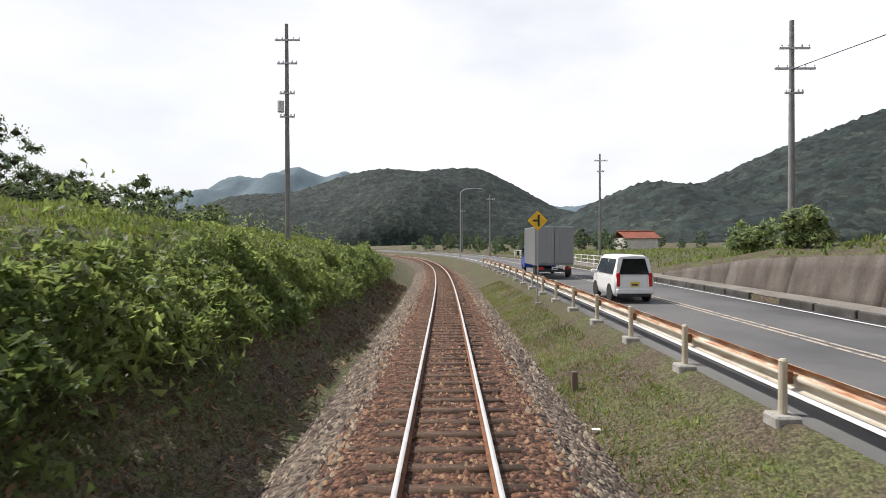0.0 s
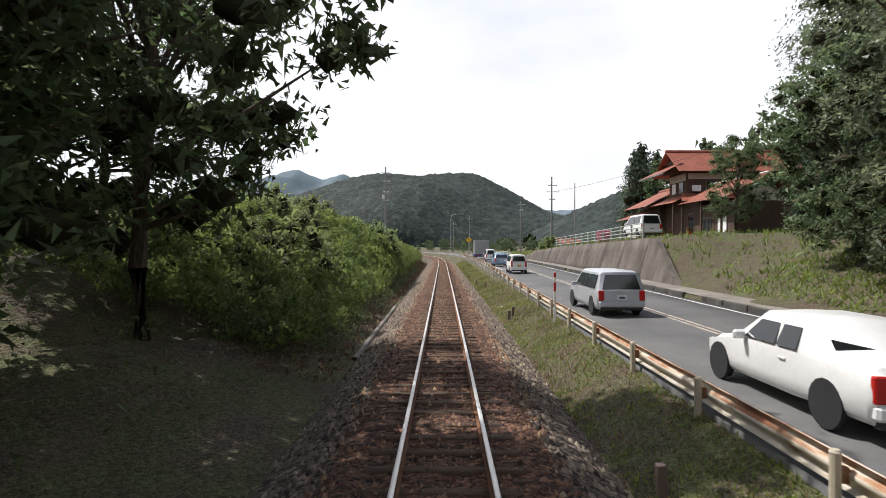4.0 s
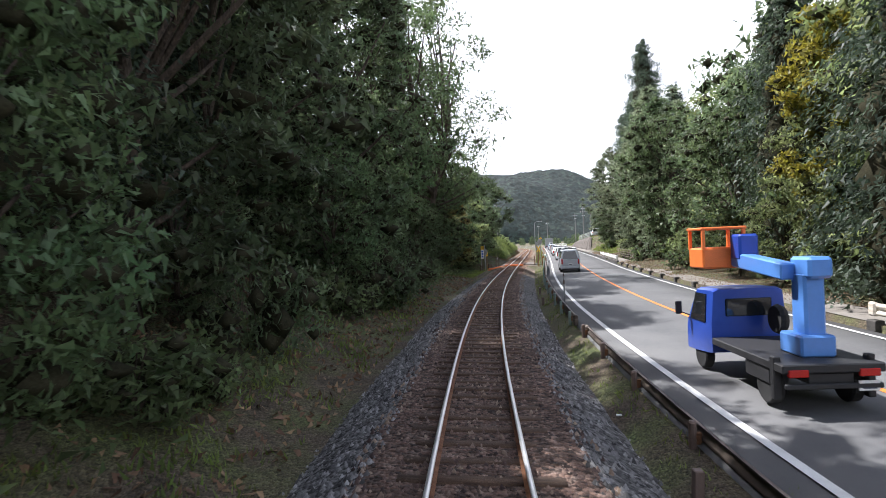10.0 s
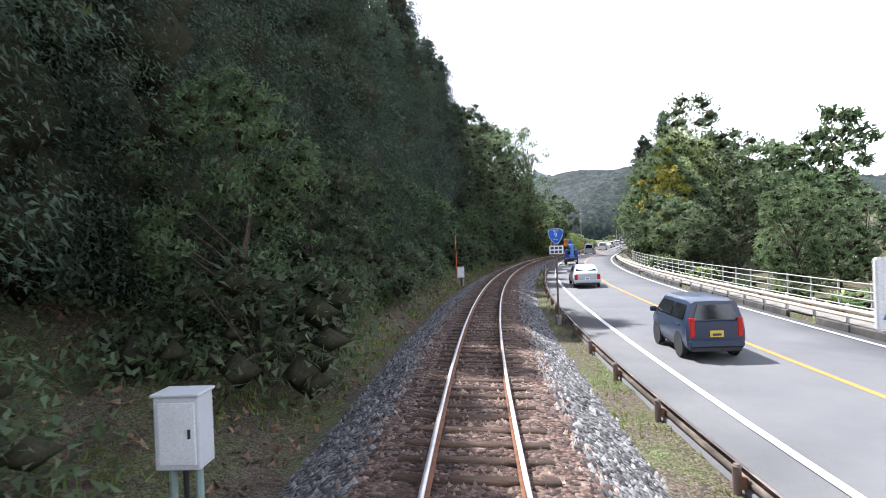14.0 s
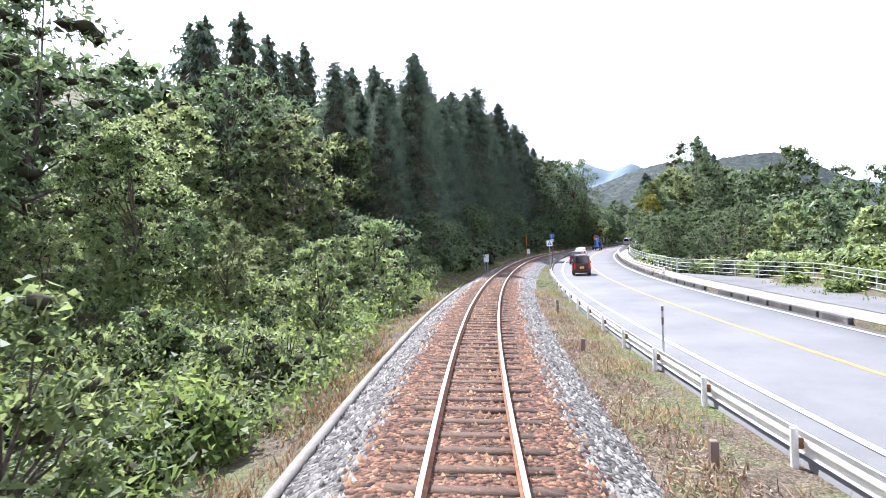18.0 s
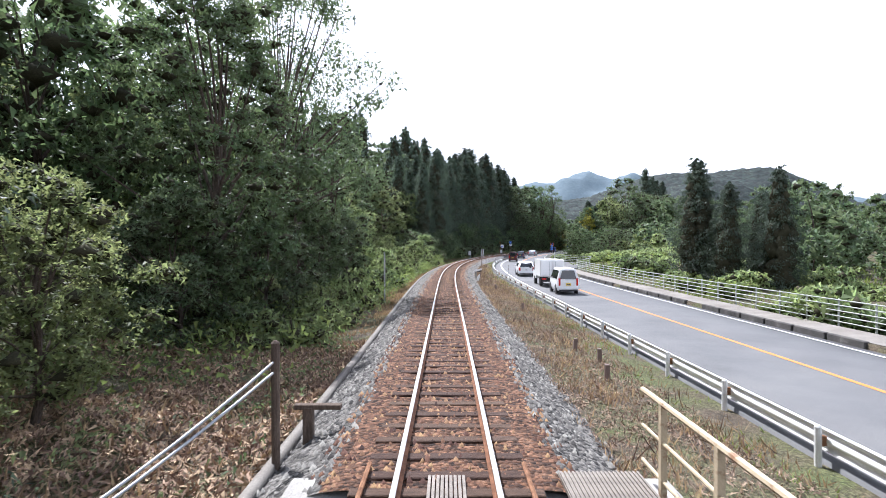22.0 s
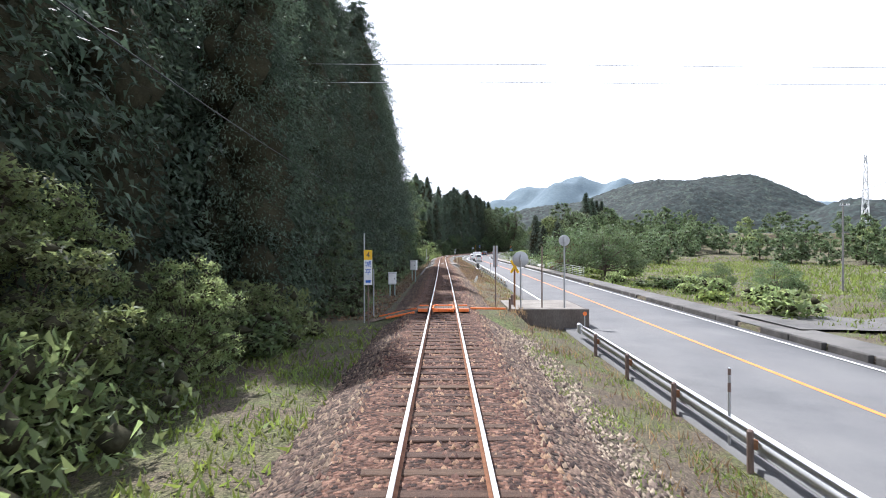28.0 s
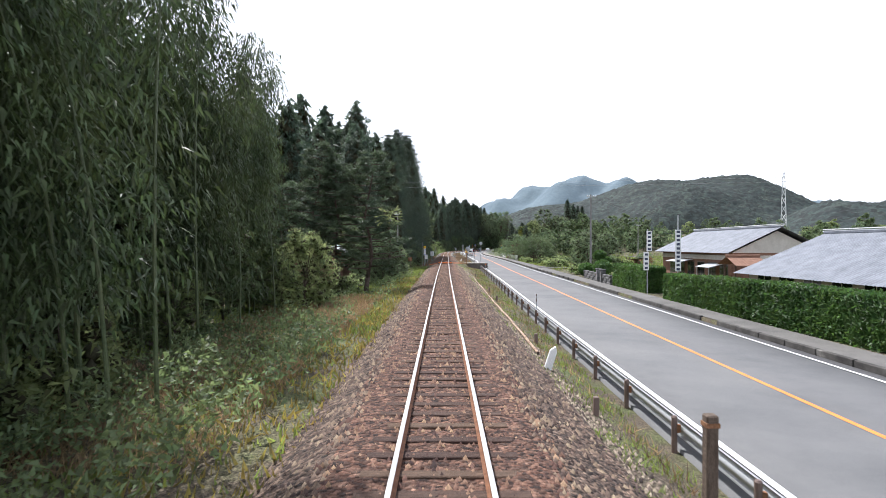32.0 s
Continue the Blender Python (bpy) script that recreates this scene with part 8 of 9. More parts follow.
def red_house():
    h = thing("house", spot(-2.0, 24.5, 3.0), "two-storey timber house with red tiled roofs above the road wall", "house")
    slab(h, "wall", M_TIMBERWALL, (4.5, -1.0, 2.0), (9.2, 8.0, 4.6), "dark timber ground floor")
    slab(h, "wall", M_TIMBERWALL, (4.6, .4, 5.8), (9.0, 4.2, 3.2), "dark timber upper floor")
    slab(h, "wall_panel", M_PLASTER, (.08, .4, 6.7), (.06, 3.9, .75), "pale plaster panel under the eaves")
    slab(h, "wall_panel", M_PLASTER, (4.6, -1.72, 6.75), (8.6, .06, .6), "pale plaster panel under the eaves")
    gable_roof(h, M_REDTILE, 5.2, .4, 6.4, 3.4, 7.1, 9.5, False)
    part("gable", plate(bmesh.new(), [(-2.6, 7.3), (2.6, 7.3), (0, 9.2)], .15, Matrix.Translation((-.4, .4, 0)) @ Matrix.Rotation(radians(90), 4, "Z")), M_TIMBERWALL, h)
    tiled_slope("hip_roof", h, M_REDTILE, (-2.7, -3.0, 6.95), (0, 6.8, 0), (2.4, 0, 1.2), 1.2, 1.2, label="red tiled hip")
    tiled_slope("skirt_roof", h, M_REDTILE, (-2.0, -3.2, 3.9), (0, 7.2, 0), (2.0, 0, .95), label="red tiled skirt roof")
    tiled_slope("skirt_roof", h, M_REDTILE, (-2.0, -5.6, 3.9), (11.5, 0, 0), (0, 3.9, 1.1), 1.6, label="red tiled skirt roof")
    part("gutter", box(bmesh.new(), (-2.75, .4, 6.85), (.14, 6.9, .14), bevel=.03), M_GREYTILE, h, "grey eaves gutter")
    slab(h, "wall", M_TIMBERWALL, (1.5, -9.2, 1.5), (4.6, 7.6, 3.8), "dark timber front wing")
    gable_roof(h, M_REDTILE, 1.5, -9.2, 4.5, 3.5, 3.6, 5.4, True)
    gable_wall(h, M_PLASTER, 1.5, -12.9, 2.6, 3.3, 4.9)
    part("ridge_board", box(bmesh.new(), (1.5, -9.2, 5.66), (.2, 9.2, .1)), M_WHITE, h, "white ridge line")
    slab(h, "wall", M_TIMBERWALL, (2.0, 6.0, 1.9), (5.6, 6.0, 4.2), "dark timber rear wing")
    gable_roof(h, M_REDTILE, 1.7, 6.0, 3.5, 4.4, 3.9, 6.1, True)
    gable_wall(h, M_PLASTER, 1.7, 9.1, 2.7, 3.8, 5.6)
    slab(h, "wall", M_PLASTER, (-1.9, 6.0, 1.2), (2.0, 4.6, 2.6), "pale lean-to wall")
    tiled_slope("lean_to_roof", h, M_REDTILE, (-3.9, 3.4, 2.6), (0, 5.2, 0), (2.4, 0, .9), label="low red lean-to roof")
    window(h, (.06, -.6, 5.7), 1.0, 1.2, "y")
    window(h, (.06, 1.2, 5.7), 1.0, 1.2, "y", mt=M_WHITE)
    window(h, (3.0, -1.74, 5.7), 1.8, 1.2)
    window(h, (6.4, -1.74, 5.8), 2.4, 1.3, mt=M_WHITE)
    slab(h, "air_conditioner", M_WHITE, (1.0, -2.0, 5.5), (.8, .35, .6), "white air-conditioner unit")
    for y, m in ((-11.0, M_WHITE), (-8.2, M_GLASS)):
        window(h, (-.83, y, 1.5), 1.6, 1.5, "y", mt=m)
    window(h, (-.13, -3.4, 1.8), 1.4, 2.2, "y")
    for x, y in ((-1.75, -5.2), (-1.75, -3.0), (-1.75, 3.6), (-1.7, -12.6), (-1.7, -9.0)):
        part("pillar", box(bmesh.new(), (x, y, 1.7), (.14, .14, 4.2)), M_TIMBERWALL, h)


red_house()
for k, (s, o, mt) in enumerate(((-10.5, 19.5, M_REDLAMP), (-11.4, 19.8, M_WHITE), (-9.6, 20.0, M_GREENPOST), (-12.6, 21.0, M_REDLAMP), (-8.4, 20.2, M_ORANGE))):
    c = thing("flower_pot", spot(s, o, gz(s, o)), "small flower pot in front of the house", "flower pot")
    part("pot", lathe(bmesh.new(), [(.14, -.02), (.18, .3), (.2, .32), (.18, .33)], 12), mt, c)
    part("flowers", bush_mesh(300 + k, .3, .45, M_LEAF_RED if k % 2 else M_SHRUB, 120, .09, 6), M_SHRUB, c, m=Matrix.Translation((0, 0, .28)))


c = thing("flowering_bush", spot(4.0, 18.6, gz(4.0, 18.6)), "pink flowering bush behind the fence", "bush")
part("foliage", bush_mesh(311, 1.0, 1.7, plain("pink_blossom", (0.6, 0.2, 0.3), 0.7), 2200, .1), M_CORE_SHADE, c)
part("stem", rod(bmesh.new(), (0, 0, -.2), (0, 0, .8), .05), M_BARK, c)


def low_house(s, off, z, ln, wd, eave, ridge, label, turn=0.0, awning=False):
    h = thing("house", spot(s, off, z, turn), label, "house")
    slab(h, "wall", M_BROWNWALL, (0, 0, eave / 2), (wd, ln, eave), "brown walls")
    slab(h, "wall_band", M_PLASTER, (-.02, 0, eave * .82), (wd + .06, ln + .04, .5), "pale plaster band")
    gable_roof(h, M_GREYTILE, 0, 0, ln / 2 + .8, wd / 2 + .9, eave - .1, ridge, True, "grey tiled roof")
    for e in (-1, 1):
        gable_wall(h, M_PLASTER, 0, e * (ln / 2 - .05), wd / 2, eave - .05, ridge - .35)
    for y in np.arange(-ln / 2 + 1.6, ln / 2 - 1, 2.6):
        window(h, (-wd / 2 - .02, float(y), 1.25), 1.8, 1.7, "y")
    window(h, (-wd * .2, -ln / 2 - .02, 1.25), 1.6, 1.4)
    for z2 in (.14, .3):
        part("ridge_cap", box(bmesh.new(), (0, 0, ridge + z2), (.24, ln + 1.8, .06)), M_WHITE, h, "white ridge line")
    if awning:
        part("awning", box(bmesh.new(), (0, 0, 0), (1.6, 3.2, .06), Matrix.Translation((-wd / 2 - .8, -ln / 2 + 3.2, 1.75)) @ Matrix.Rotation(radians(-14), 4, "Y"), bevel=.01), M_TIN, h, "pale awning over the entrance")
        part("awning", box(bmesh.new(), (0, 0, 0), (1.4, 4.5, .06), Matrix.Translation((-wd / 2 - .8, 2.0, 2.1)) @ Matrix.Rotation(radians(-12), 4, "Y"), bevel=.01), M_TIN, h, "pale awning along the wall")
        for y in (-ln / 2 + 1.8, -ln / 2 + 4.6):
            part("awning_post", rod(bmesh.new(), (-wd / 2 - 1.5, y, -.1), (-wd / 2 - 1.5, y, 1.6), .035), M_STEEL, h)
    return h


low_house(-404.5, 33.2, -1.25, 18.0, 9.0, 3.15, 5.65, "low brown house with a grey tiled roof and white ridge", 0, True)
low_house(-435.0, 28.9, -1.5, 14.0, 12.2, 2.1, 5.0, "low house with a grey tiled roof behind the hedge")
c = thing("porch", spot(-416.0, 28.5, -1.2), "small brown tiled porch beside the house", "porch")
for x in (-1.2, 1.2):
    for y in (-1.0, 1.0):
        part("post", box(bmesh.new(), (x, y, .9), (.12, .12, 2.1)), M_TIMBERWALL, c)
gable_roof(c, M_BROWNWALL, 0, 0, 1.6, 1.9, 1.9, 2.7, False, "brown roof")


def hedge(s0, s1, o0, o1, h, label, seed):
    r = np.random.default_rng(seed)
    n = int((s1 - s0) * (o1 - o0) * 600 + (s1 - s0) * 900)
    s = r.uniform(s0, s1, n)
    o = r.uniform(o0, o1, n)
    z = r.uniform(0, h, n)
    side = r.integers(0, 5, n)
    o = np.where(side == 0, o0, np.where(side == 1, o1, o)) + r.normal(0, .04, n)
    s = np.where(side == 2, s0, np.where(side == 3, s1, s)) + r.normal(0, .04, n)
    z = np.where(side == 4, h, z) + r.normal(0, .04, n)
    x, y = along(s, o)
    g = gz((s0 + s1) / 2, (o0 + o1) / 2)
    c = thing("hedge", Matrix(), label, "hedge")
    part("foliage", fast_mesh("foliage", *diamonds(np.stack([x, y, z + g], 1), .12, r)), M_HEDGE, c)
    st = np.linspace(s0 + .12, s1 - .12, 12)
    sec = np.array([(o0 + .12, -.1), (o0 + .12, h - .12), (o1 - .12, h - .12), (o1 - .12, -.1)])
    me = swept("inner_growth", st, lambda t: (sec[None, :, 0] + 0 * t[:, None], g + sec[None, :, 1] + 0 * t[:, None]))
    bm = bmesh.new()
    bm.from_mesh(me)
    bmesh.ops.holes_fill(bm, edges=bm.edges)
    bm.to_mesh(me)
    bm.free()
    part("inner_growth", me, M_HEDGE, c)


hedge(-423.6, -414.6, 16.6, 18.2, 2.15, "clipped green hedge in front of the house", 51)
for s0, s1, h, n in ((-434.0, -429.2, 1.85, 52), (-440.6, -434.4, 1.95, 53), (-450.0, -441.0, 2.05, 54)):
    hedge(s0, s1, 15.95, 17.4, h, "leafy loose hedge along the footpath", n)
r = np.random.default_rng(77)
for s, o, rad, zc in ((-408.2, 17.3, 1.0, 1.2), (-405.5, 17.7, .7, 2.4), (-404.8, 18.6, .6, 1.7), (-402.8, 16.9, .95, .6), (-412.6, 18.0, .75, .8), (-406.4, 18.3, .6, .9)):
    c = thing("topiary", spot(s, o, gz(s, o)), "rounded clipped garden shrub", "shrub")
    d = r.normal(0, 1, (2200, 3))
    d /= np.linalg.norm(d, axis=1, keepdims=True)
    part("foliage", fast_mesh("foliage", *joined([diamonds(d * rad * r.uniform(.85, 1.06, (2200, 1)) * (1, 1, .8) + (0, 0, zc + .3), .1, r), lumps(np.array([(0, 0, zc + .3)]), [rad * .8], r)])), M_HEDGE, c)
    part("stem", rod(bmesh.new(), (0, 0, -.2), (0, 0, zc + .3), .08, n=8), M_BARK, c)
# garden wall of stones with gate pillars
stone = share("stone", box(bmesh.new(), (0, 0, 0), (.3, .52, .24), bevel=.04), M_STONEWALL)
for s0, count in ((-409.2, 10), (-414.3, 5)):
    gw = thing("garden_wall", spot(s0, 16.5, gz(s0, 16.5)), "low dark stone garden wall", "wall")
    for row in range(4):
        for k in range(count):
            put("stone", stone, gw, Matrix.Translation((.02 * ((k * 7 + row) % 3), .28 + .56 * k + .14 * (row % 2), .1 + .25 * row)))
for s in (-409.6, -411.2):
    c = thing("gate_pillar", spot(s, 16.5, gz(s, 16.5)), "dark stone gate pillar", "pillar")
    part("shaft", box(bmesh.new(), (0, 0, .55), (.5, .5, 1.5), bevel=.03), M_STONEWALL, c)
    part("cap", box(bmesh.new(), (0, 0, 1.36), (.6, .6, .12), bevel=.03), M_STONEWALL, c)


def banner_post(s, off, zt, boards, label):
    z0 = gz(s, off)
    c = thing("banner_sign", spot(s, off, z0), label, "sign")
    part("pole", rod(bmesh.new(), (0, .06, -.2), (0, .06, zt - z0 + (1.0 if len(boards) == 1 else .1)), .05), M_STEEL, c)
    for x, a, b in boards:
        bd = part("board", box(bmesh.new(), (x, 0, (a + b) / 2 - z0), (.42, .04, a - b), bevel=.01), M_WHITE, c, "white vertical signboard")
        n = int((a - b) / .3)
        for k in range(n):
            part("print_bar", box(bmesh.new(), (x, -.025, a - z0 - (k + .5) * (a - b) / n), (.24, .008, .17)), M_INK, bd)
    return c


banner_post(-424.6, 16.4, 3.8, [(.12, 3.75, 2.15), (-.12, 2.05, .6)], "pole with two white vertical signboards")
banner_post(-428.6, 17.2, 3.8, [(0, 3.75, .7)], "tall pole with one long white signboard")
c = thing("notice_board", spot(-426.4, 17.6, gz(-426.4, 17.6)), "small white notice board with red print on a post", "sign")
part("post", rod(bmesh.new(), (0, 0, -.2), (0, 0, .7), .03), M_STEEL, c)
part("board", box(bmesh.new(), (0, -.03, .85), (.6, .03, .5), bevel=.01), M_WHITE, c)
for k in (-1, 1):
    part("print_bar", box(bmesh.new(), (0, -.05, .85 + .1 * k), (.4, .006, .1)), M_REDLAMP, c)
# hut in the meadow
c = thing("hut", spot(-368.0, 34.0, gz(-368, 34)), "open wooden hut with a pale sheet roof in the meadow", "hut")
for x in (-1.2, 1.2):
    for y in (-.9, .9):
        part("post", box(bmesh.new(), (x, y, .8), (.1, .1, 2.0)), M_WOOD_OLD, c)
part("roof", box(bmesh.new(), (0, 0, 0), (3.0, 2.4, .06), Matrix.Translation((0, 0, 1.85)) @ Matrix.Rotation(radians(6), 4, "Y")), M_TIN, c, "pale sheet roof")
part("back", box(bmesh.new(), (0, .9, .8), (2.4, .06, 1.4)), M_BROWNWALL, c)


# left of the line: shed behind the pines, and a palm
h = thing("shed", spot(-411.6, -12.6, gz(-411.6, -12.6)), "brown shed with a sheet-metal roof behind the pines", "shed")
slab(h, "wall", M_BROWNWALL, (0, 0, 1.2), (5.6, 7.4, 2.8), "brown board walls")
part("roof", plate(bmesh.new(), [(-3.4, 2.45), (0, 3.5), (3.4, 2.45), (3.4, 2.57), (0, 3.62), (-3.4, 2.57)], 8.4), M_TIN, h, "pale sheet-metal roof")
for y in (-1.8, 1.8):
    window(h, (2.82, y, 1.5), 1.6, 1.0, "y")
window(h, (-.8, -3.72, 1.5), 1.6, 1.0)


def palm(s, off, top):
    z0 = gz(s, off)
    c = thing("palm", spot(s, off, z0), "windmill palm with fan leaves and a shaggy trunk", "palm tree")
    h = top - z0
    r = np.random.default_rng(8)
    bm = limbs([(0, 0, -.3, .16), (.05, 0, h * .5, .17), (.0, .05, h * .92, .15)], [])
    part("trunk", bm, M_PINEBARK, c)
    vs, fs = [], []
    for k in range(34):
        w = k * 2.4
        up = .9 - 1.7 * (k / 34)
        d = np.array([math.cos(w) * math.cos(up), math.sin(w) * math.cos(up), math.sin(up)])
        side = np.array([-math.sin(w), math.cos(w), 0])
        tip = np.array([0, 0, h * .95]) + d * .8
        for a in np.linspace(-1.15, 1.15, 13):
            e = d * math.cos(a) + side * math.sin(a)
            e = e + np.array([0, 0, -.12 - .1 * r.random()])
            n = np.cross(e, d + (0, 0, .3))
            n = n / (np.linalg.norm(n) + 1e-6) * .028
            b = len(vs)
            q = tip + e * r.uniform(.55, .72)
            vs += [tip - n * .4, tip + e * .35 - n, q, tip + e * .35 + n]
            fs.append((b, b + 1, b + 2, b + 3))
        b = len(vs)
        root = np.array([0, 0, h * .93])
        vs += [root - side * .02, root + side * .02, tip + side * .012, tip - side * .012]
        fs.append((b, b + 1, b + 2, b + 3))
    part("fronds", fast_mesh("fronds", np.array(vs), np.array(fs)), M_LEAF_PALE, c)


palm(-419.2, -4.9, 5.5)


# ---------------------------------------------------------------- vehicles
def pane(bm, pts, t=.012):
    """A thin pane on four corners, proud along its normal."""
    p = [Vector(q) for q in pts]
    n = (p[1] - p[0]).cross(p[3] - p[0]).normalized() * t
    a = [bm.verts.new(q - n) for q in p]
    b = [bm.verts.new(q + n) for q in p]
    bm.faces.new(a[::-1])
    bm.faces.new(b)
    for k in range(4):
        bm.faces.new((a[k], a[(k + 1) % 4], b[(k + 1) % 4], b[k]))
    return bm


def car(s, off, paint, label, ln=4.2, wd=1.69, ht=1.5, belt=.92, hood=.85, hood_len=1.0, screen=.8, rear=.25, deck=None, lamp_low=False, yellow_plate=False, rack=False, z=None, turn=0.0, lamp_tall=.35):
    """A passenger car, its tail at the given station. deck: (length, height) of a sedan's boot."""
    h = wd / 2
    z = (rz(s) + .01) if z is None else z
    c = thing("car", spot(s, off, z, turn), label, "car")
    top = h - .16 * (ht / 1.6)
    rows = []
    if deck:
        dl, dh = deck
        rows += [(.0, .34, .62, dh - .08, h - .06, h - .12), (.08, .24, .7, dh, h, h - .08), (dl, .22, belt, dh + .03, h, h - .06), (dl + .55, .22, belt, ht - .03, h, top), ]
        y0 = dl + .55
    else:
        rows += [(.0, .32, .7, belt, h - .05, h - .1), (.06, .24, .72, belt + .02, h, h - .05), (rear, .22, belt, ht - .05, h, top)]
        y0 = rear
    y1 = ln - hood_len - screen
    rows += [(y0 + .3, .2, belt, ht, h, top), (y1, .2, belt - .01, ht, h, top), (ln - hood_len, .2, belt - .04, hood + .04, h, h - .1), (ln - .25, .22, hood - .18, hood - .1, h - .04, h - .2), (ln - .04, .3, hood - .25, hood - .22, h - .14, h - .25), (ln, .36, .5, .56, h - .22, h - .3)]
    bm = bmesh.new()
    rings = []
    for y, zb, zm, zt, w, wt in rows:
        half = [(0, zb), (w * .86, zb), (w * .97, zb + .1), (w, zb + .28), (w, max(zm, zb + .3)), (wt, zt - .07 if zt - .07 > zm else zm + (zt - zm) * .6), (wt - .1, zt), (0, zt + .015)]
        ring = [bm.verts.new((x, y, q)) for x, q in half] + [bm.verts.new((-x, y, q)) for x, q in reversed(half[1:-1])]
        rings.append(ring)
    m = len(rings[0])
    for a, b in zip(rings, rings[1:]):
        for k in range(m):
            bm.faces.new((a[k], a[(k + 1) % m], b[(k + 1) % m], b[k]))
    bm.faces.new(rings[0])
    bm.faces.new(rings[-1][::-1])
    bmesh.ops.recalc_face_normals(bm, faces=bm.faces)
    part("body", bm, PAINT[paint], c, smooth=True)
    gt, gb = ht - .13, belt + .06
    q0 = y0 if not deck else deck[0] + .5
    rb = .05 if not deck else deck[0] + .06
    zb2 = gb if not deck else deck[1] + .06
    bm = pane(bmesh.new(), [(-h + .18, rb + .0, zb2), (h - .18, rb + .0, zb2), (top - .16, q0 - .04, gt), (-top + .16, q0 - .04, gt)], .02)
    part("rear_window", bm, M_GLASS, c)
    bm = pane(bmesh.new(), [(h - .16, ln - hood_len - .02, hood + .08), (-h + .16, ln - hood_len - .02, hood + .08), (-top + .14, y1 + .04, gt), (top - .14, y1 + .04, gt)], .02)
    part("windscreen", bm, M_GLASS, c)
    yy = [q0 + .12, q0 + .12 + (y1 - q0 - .1) * .48, y1 + .05]
    for k in (-1, 1):
        for n, (a, b) in enumerate(zip(yy, yy[1:])):
            e = .4 * screen if n == 1 else 0
            pts = [(k * (h + .004), a + .03, gb), (k * (h + .004), b - .03 + e, gb), (k * (top + .022), b - .06, gt - .02), (k * (top + .022), a + .05, gt - .02)]
            part("side_window", pane(bmesh.new(), pts if k > 0 else pts[::-1], .014), M_GLASS, c)
        zl = belt - .24 if not lamp_low else .62
        part("tail_lamp", box(bmesh.new(), (k * (h - .14), .03, zl + lamp_tall * .2), (.2 if lamp_tall < .4 else .13, .1, lamp_tall), bevel=.02), M_REDLAMP, c)
        part("mirror", box(bmesh.new(), (k * (h + .1), y1 + .35, belt + .08), (.2, .12, .15), bevel=.03), PAINT[paint], c)
        part("door_handle", box(bmesh.new(), (k * (h + .012), q0 + .5, belt - .12), (.03, .18, .035), bevel=.008), PAINT[paint], c)
    bm = box(bmesh.new(), (0, .02, .42), (wd - .1, .16, .2), bevel=.04)
    part("bumper", bm, PAINT[paint], c)
    part("skirt", box(bmesh.new(), (0, .06, .27), (wd - .22, .14, .12), bevel=.02), M_CARTRIM, c)
    pl = part("number_plate", box(bmesh.new(), (0, -.035, .68 if not deck else .6), (.34, .02, .17), bevel=.006), M_PLATE_Y if yellow_plate else M_WHITE, c)
    part("print_bar", box(bmesh.new(), (0, -.047, .66 if not deck else .58), (.22, .006, .06)), M_INK, pl)
    wr = .3
    wheel_me = lathe(bmesh.new(), [(.17, -.09), (.26, -.095), (wr, -.07), (wr, .07), (.26, .095), (.17, .09)], 18, axis="X")
    tm = share("tyre", wheel_me, M_RUBBER)
    rim = lathe(bmesh.new(), [(.03, -.08), (.17, -.085), (.18, -.06), (.18, .06), (.17, .085), (.03, .08)], 12, axis="X")
    rm = share("rim", rim, M_RIM)
    for x in (-h + .09, h - .09):
        for y in (.7 if ln < 4 else .85, ln - .72):
            w = thing("wheel", Matrix(), "", "")
            w.parent, w.matrix_basis = c, Matrix.Translation((x, y, wr))
            put("tyre", tm, w, Matrix())
            put("rim", rm, w, Matrix())
            # wheel wells aren't cut out: a dark disc paints their shaded hollow
            part("arch", lathe(bmesh.new(), [(.35, -.03), (.35, .03)], 18, Matrix.Translation((math.copysign(h - .02, x), y, wr + .02)), axis="X"), M_CARTRIM, c)
    if rack:
        for x in (-.5, .5):
            part("roof_load", box(bmesh.new(), (x, ln * .42, ht + .14), (.14, ln * .66, .1), bevel=.02), M_BOXGREY, c, "pale roof rails carrying boards")
        for y in (1.0, 2.4, 3.4):
            part("rack_bar", box(bmesh.new(), (0, y, ht + .06), (1.3, .05, .05)), M_CARTRIM, c)
    return c


VAN = dict(ln=3.4, wd=1.475, ht=1.75, belt=.98, hood=.98, hood_len=.55, screen=.6, rear=.14, yellow_plate=True, lamp_tall=.5)
MPV = dict(ln=4.6, wd=1.7, ht=1.78, belt=.98, hood=.98, hood_len=.7, screen=.9, rear=.25)
HATCH = dict(ln=4.2, wd=1.69, ht=1.5, belt=.93, hood=.9, hood_len=.95, screen=.85, rear=.5)
lane = lambda s: float(centre_off(s)) - 1.7
car(21.0, lane(21.0) + .25, "white", "white boxy kei car with a yellow plate on the road", **VAN)
car(2.2, lane(2.2), "blue", "pale blue estate car on the road", **HATCH)
car(-12.8, lane(-12.8), "white", "white boxy kei car with a dark rear window on the road", **{**VAN, "ht": 1.6})
car(-41.2, lane(-41.2), "silver", "silver people carrier on the road", **{**MPV, "ht": 1.58, "belt": .9, "hood": .9, "hood_len": .95})
car(-54.0, lane(-54), "white", "white saloon car on the road", ln=4.6, wd=1.7, ht=1.42, belt=.88, hood=.86, hood_len=1.25, screen=.75, deck=(.85, .98))
car(-73.8, lane(-73.8) + .15, "white", "white people carrier with roof rails on the road", rack=True, **{**MPV, "lamp_tall": .55})
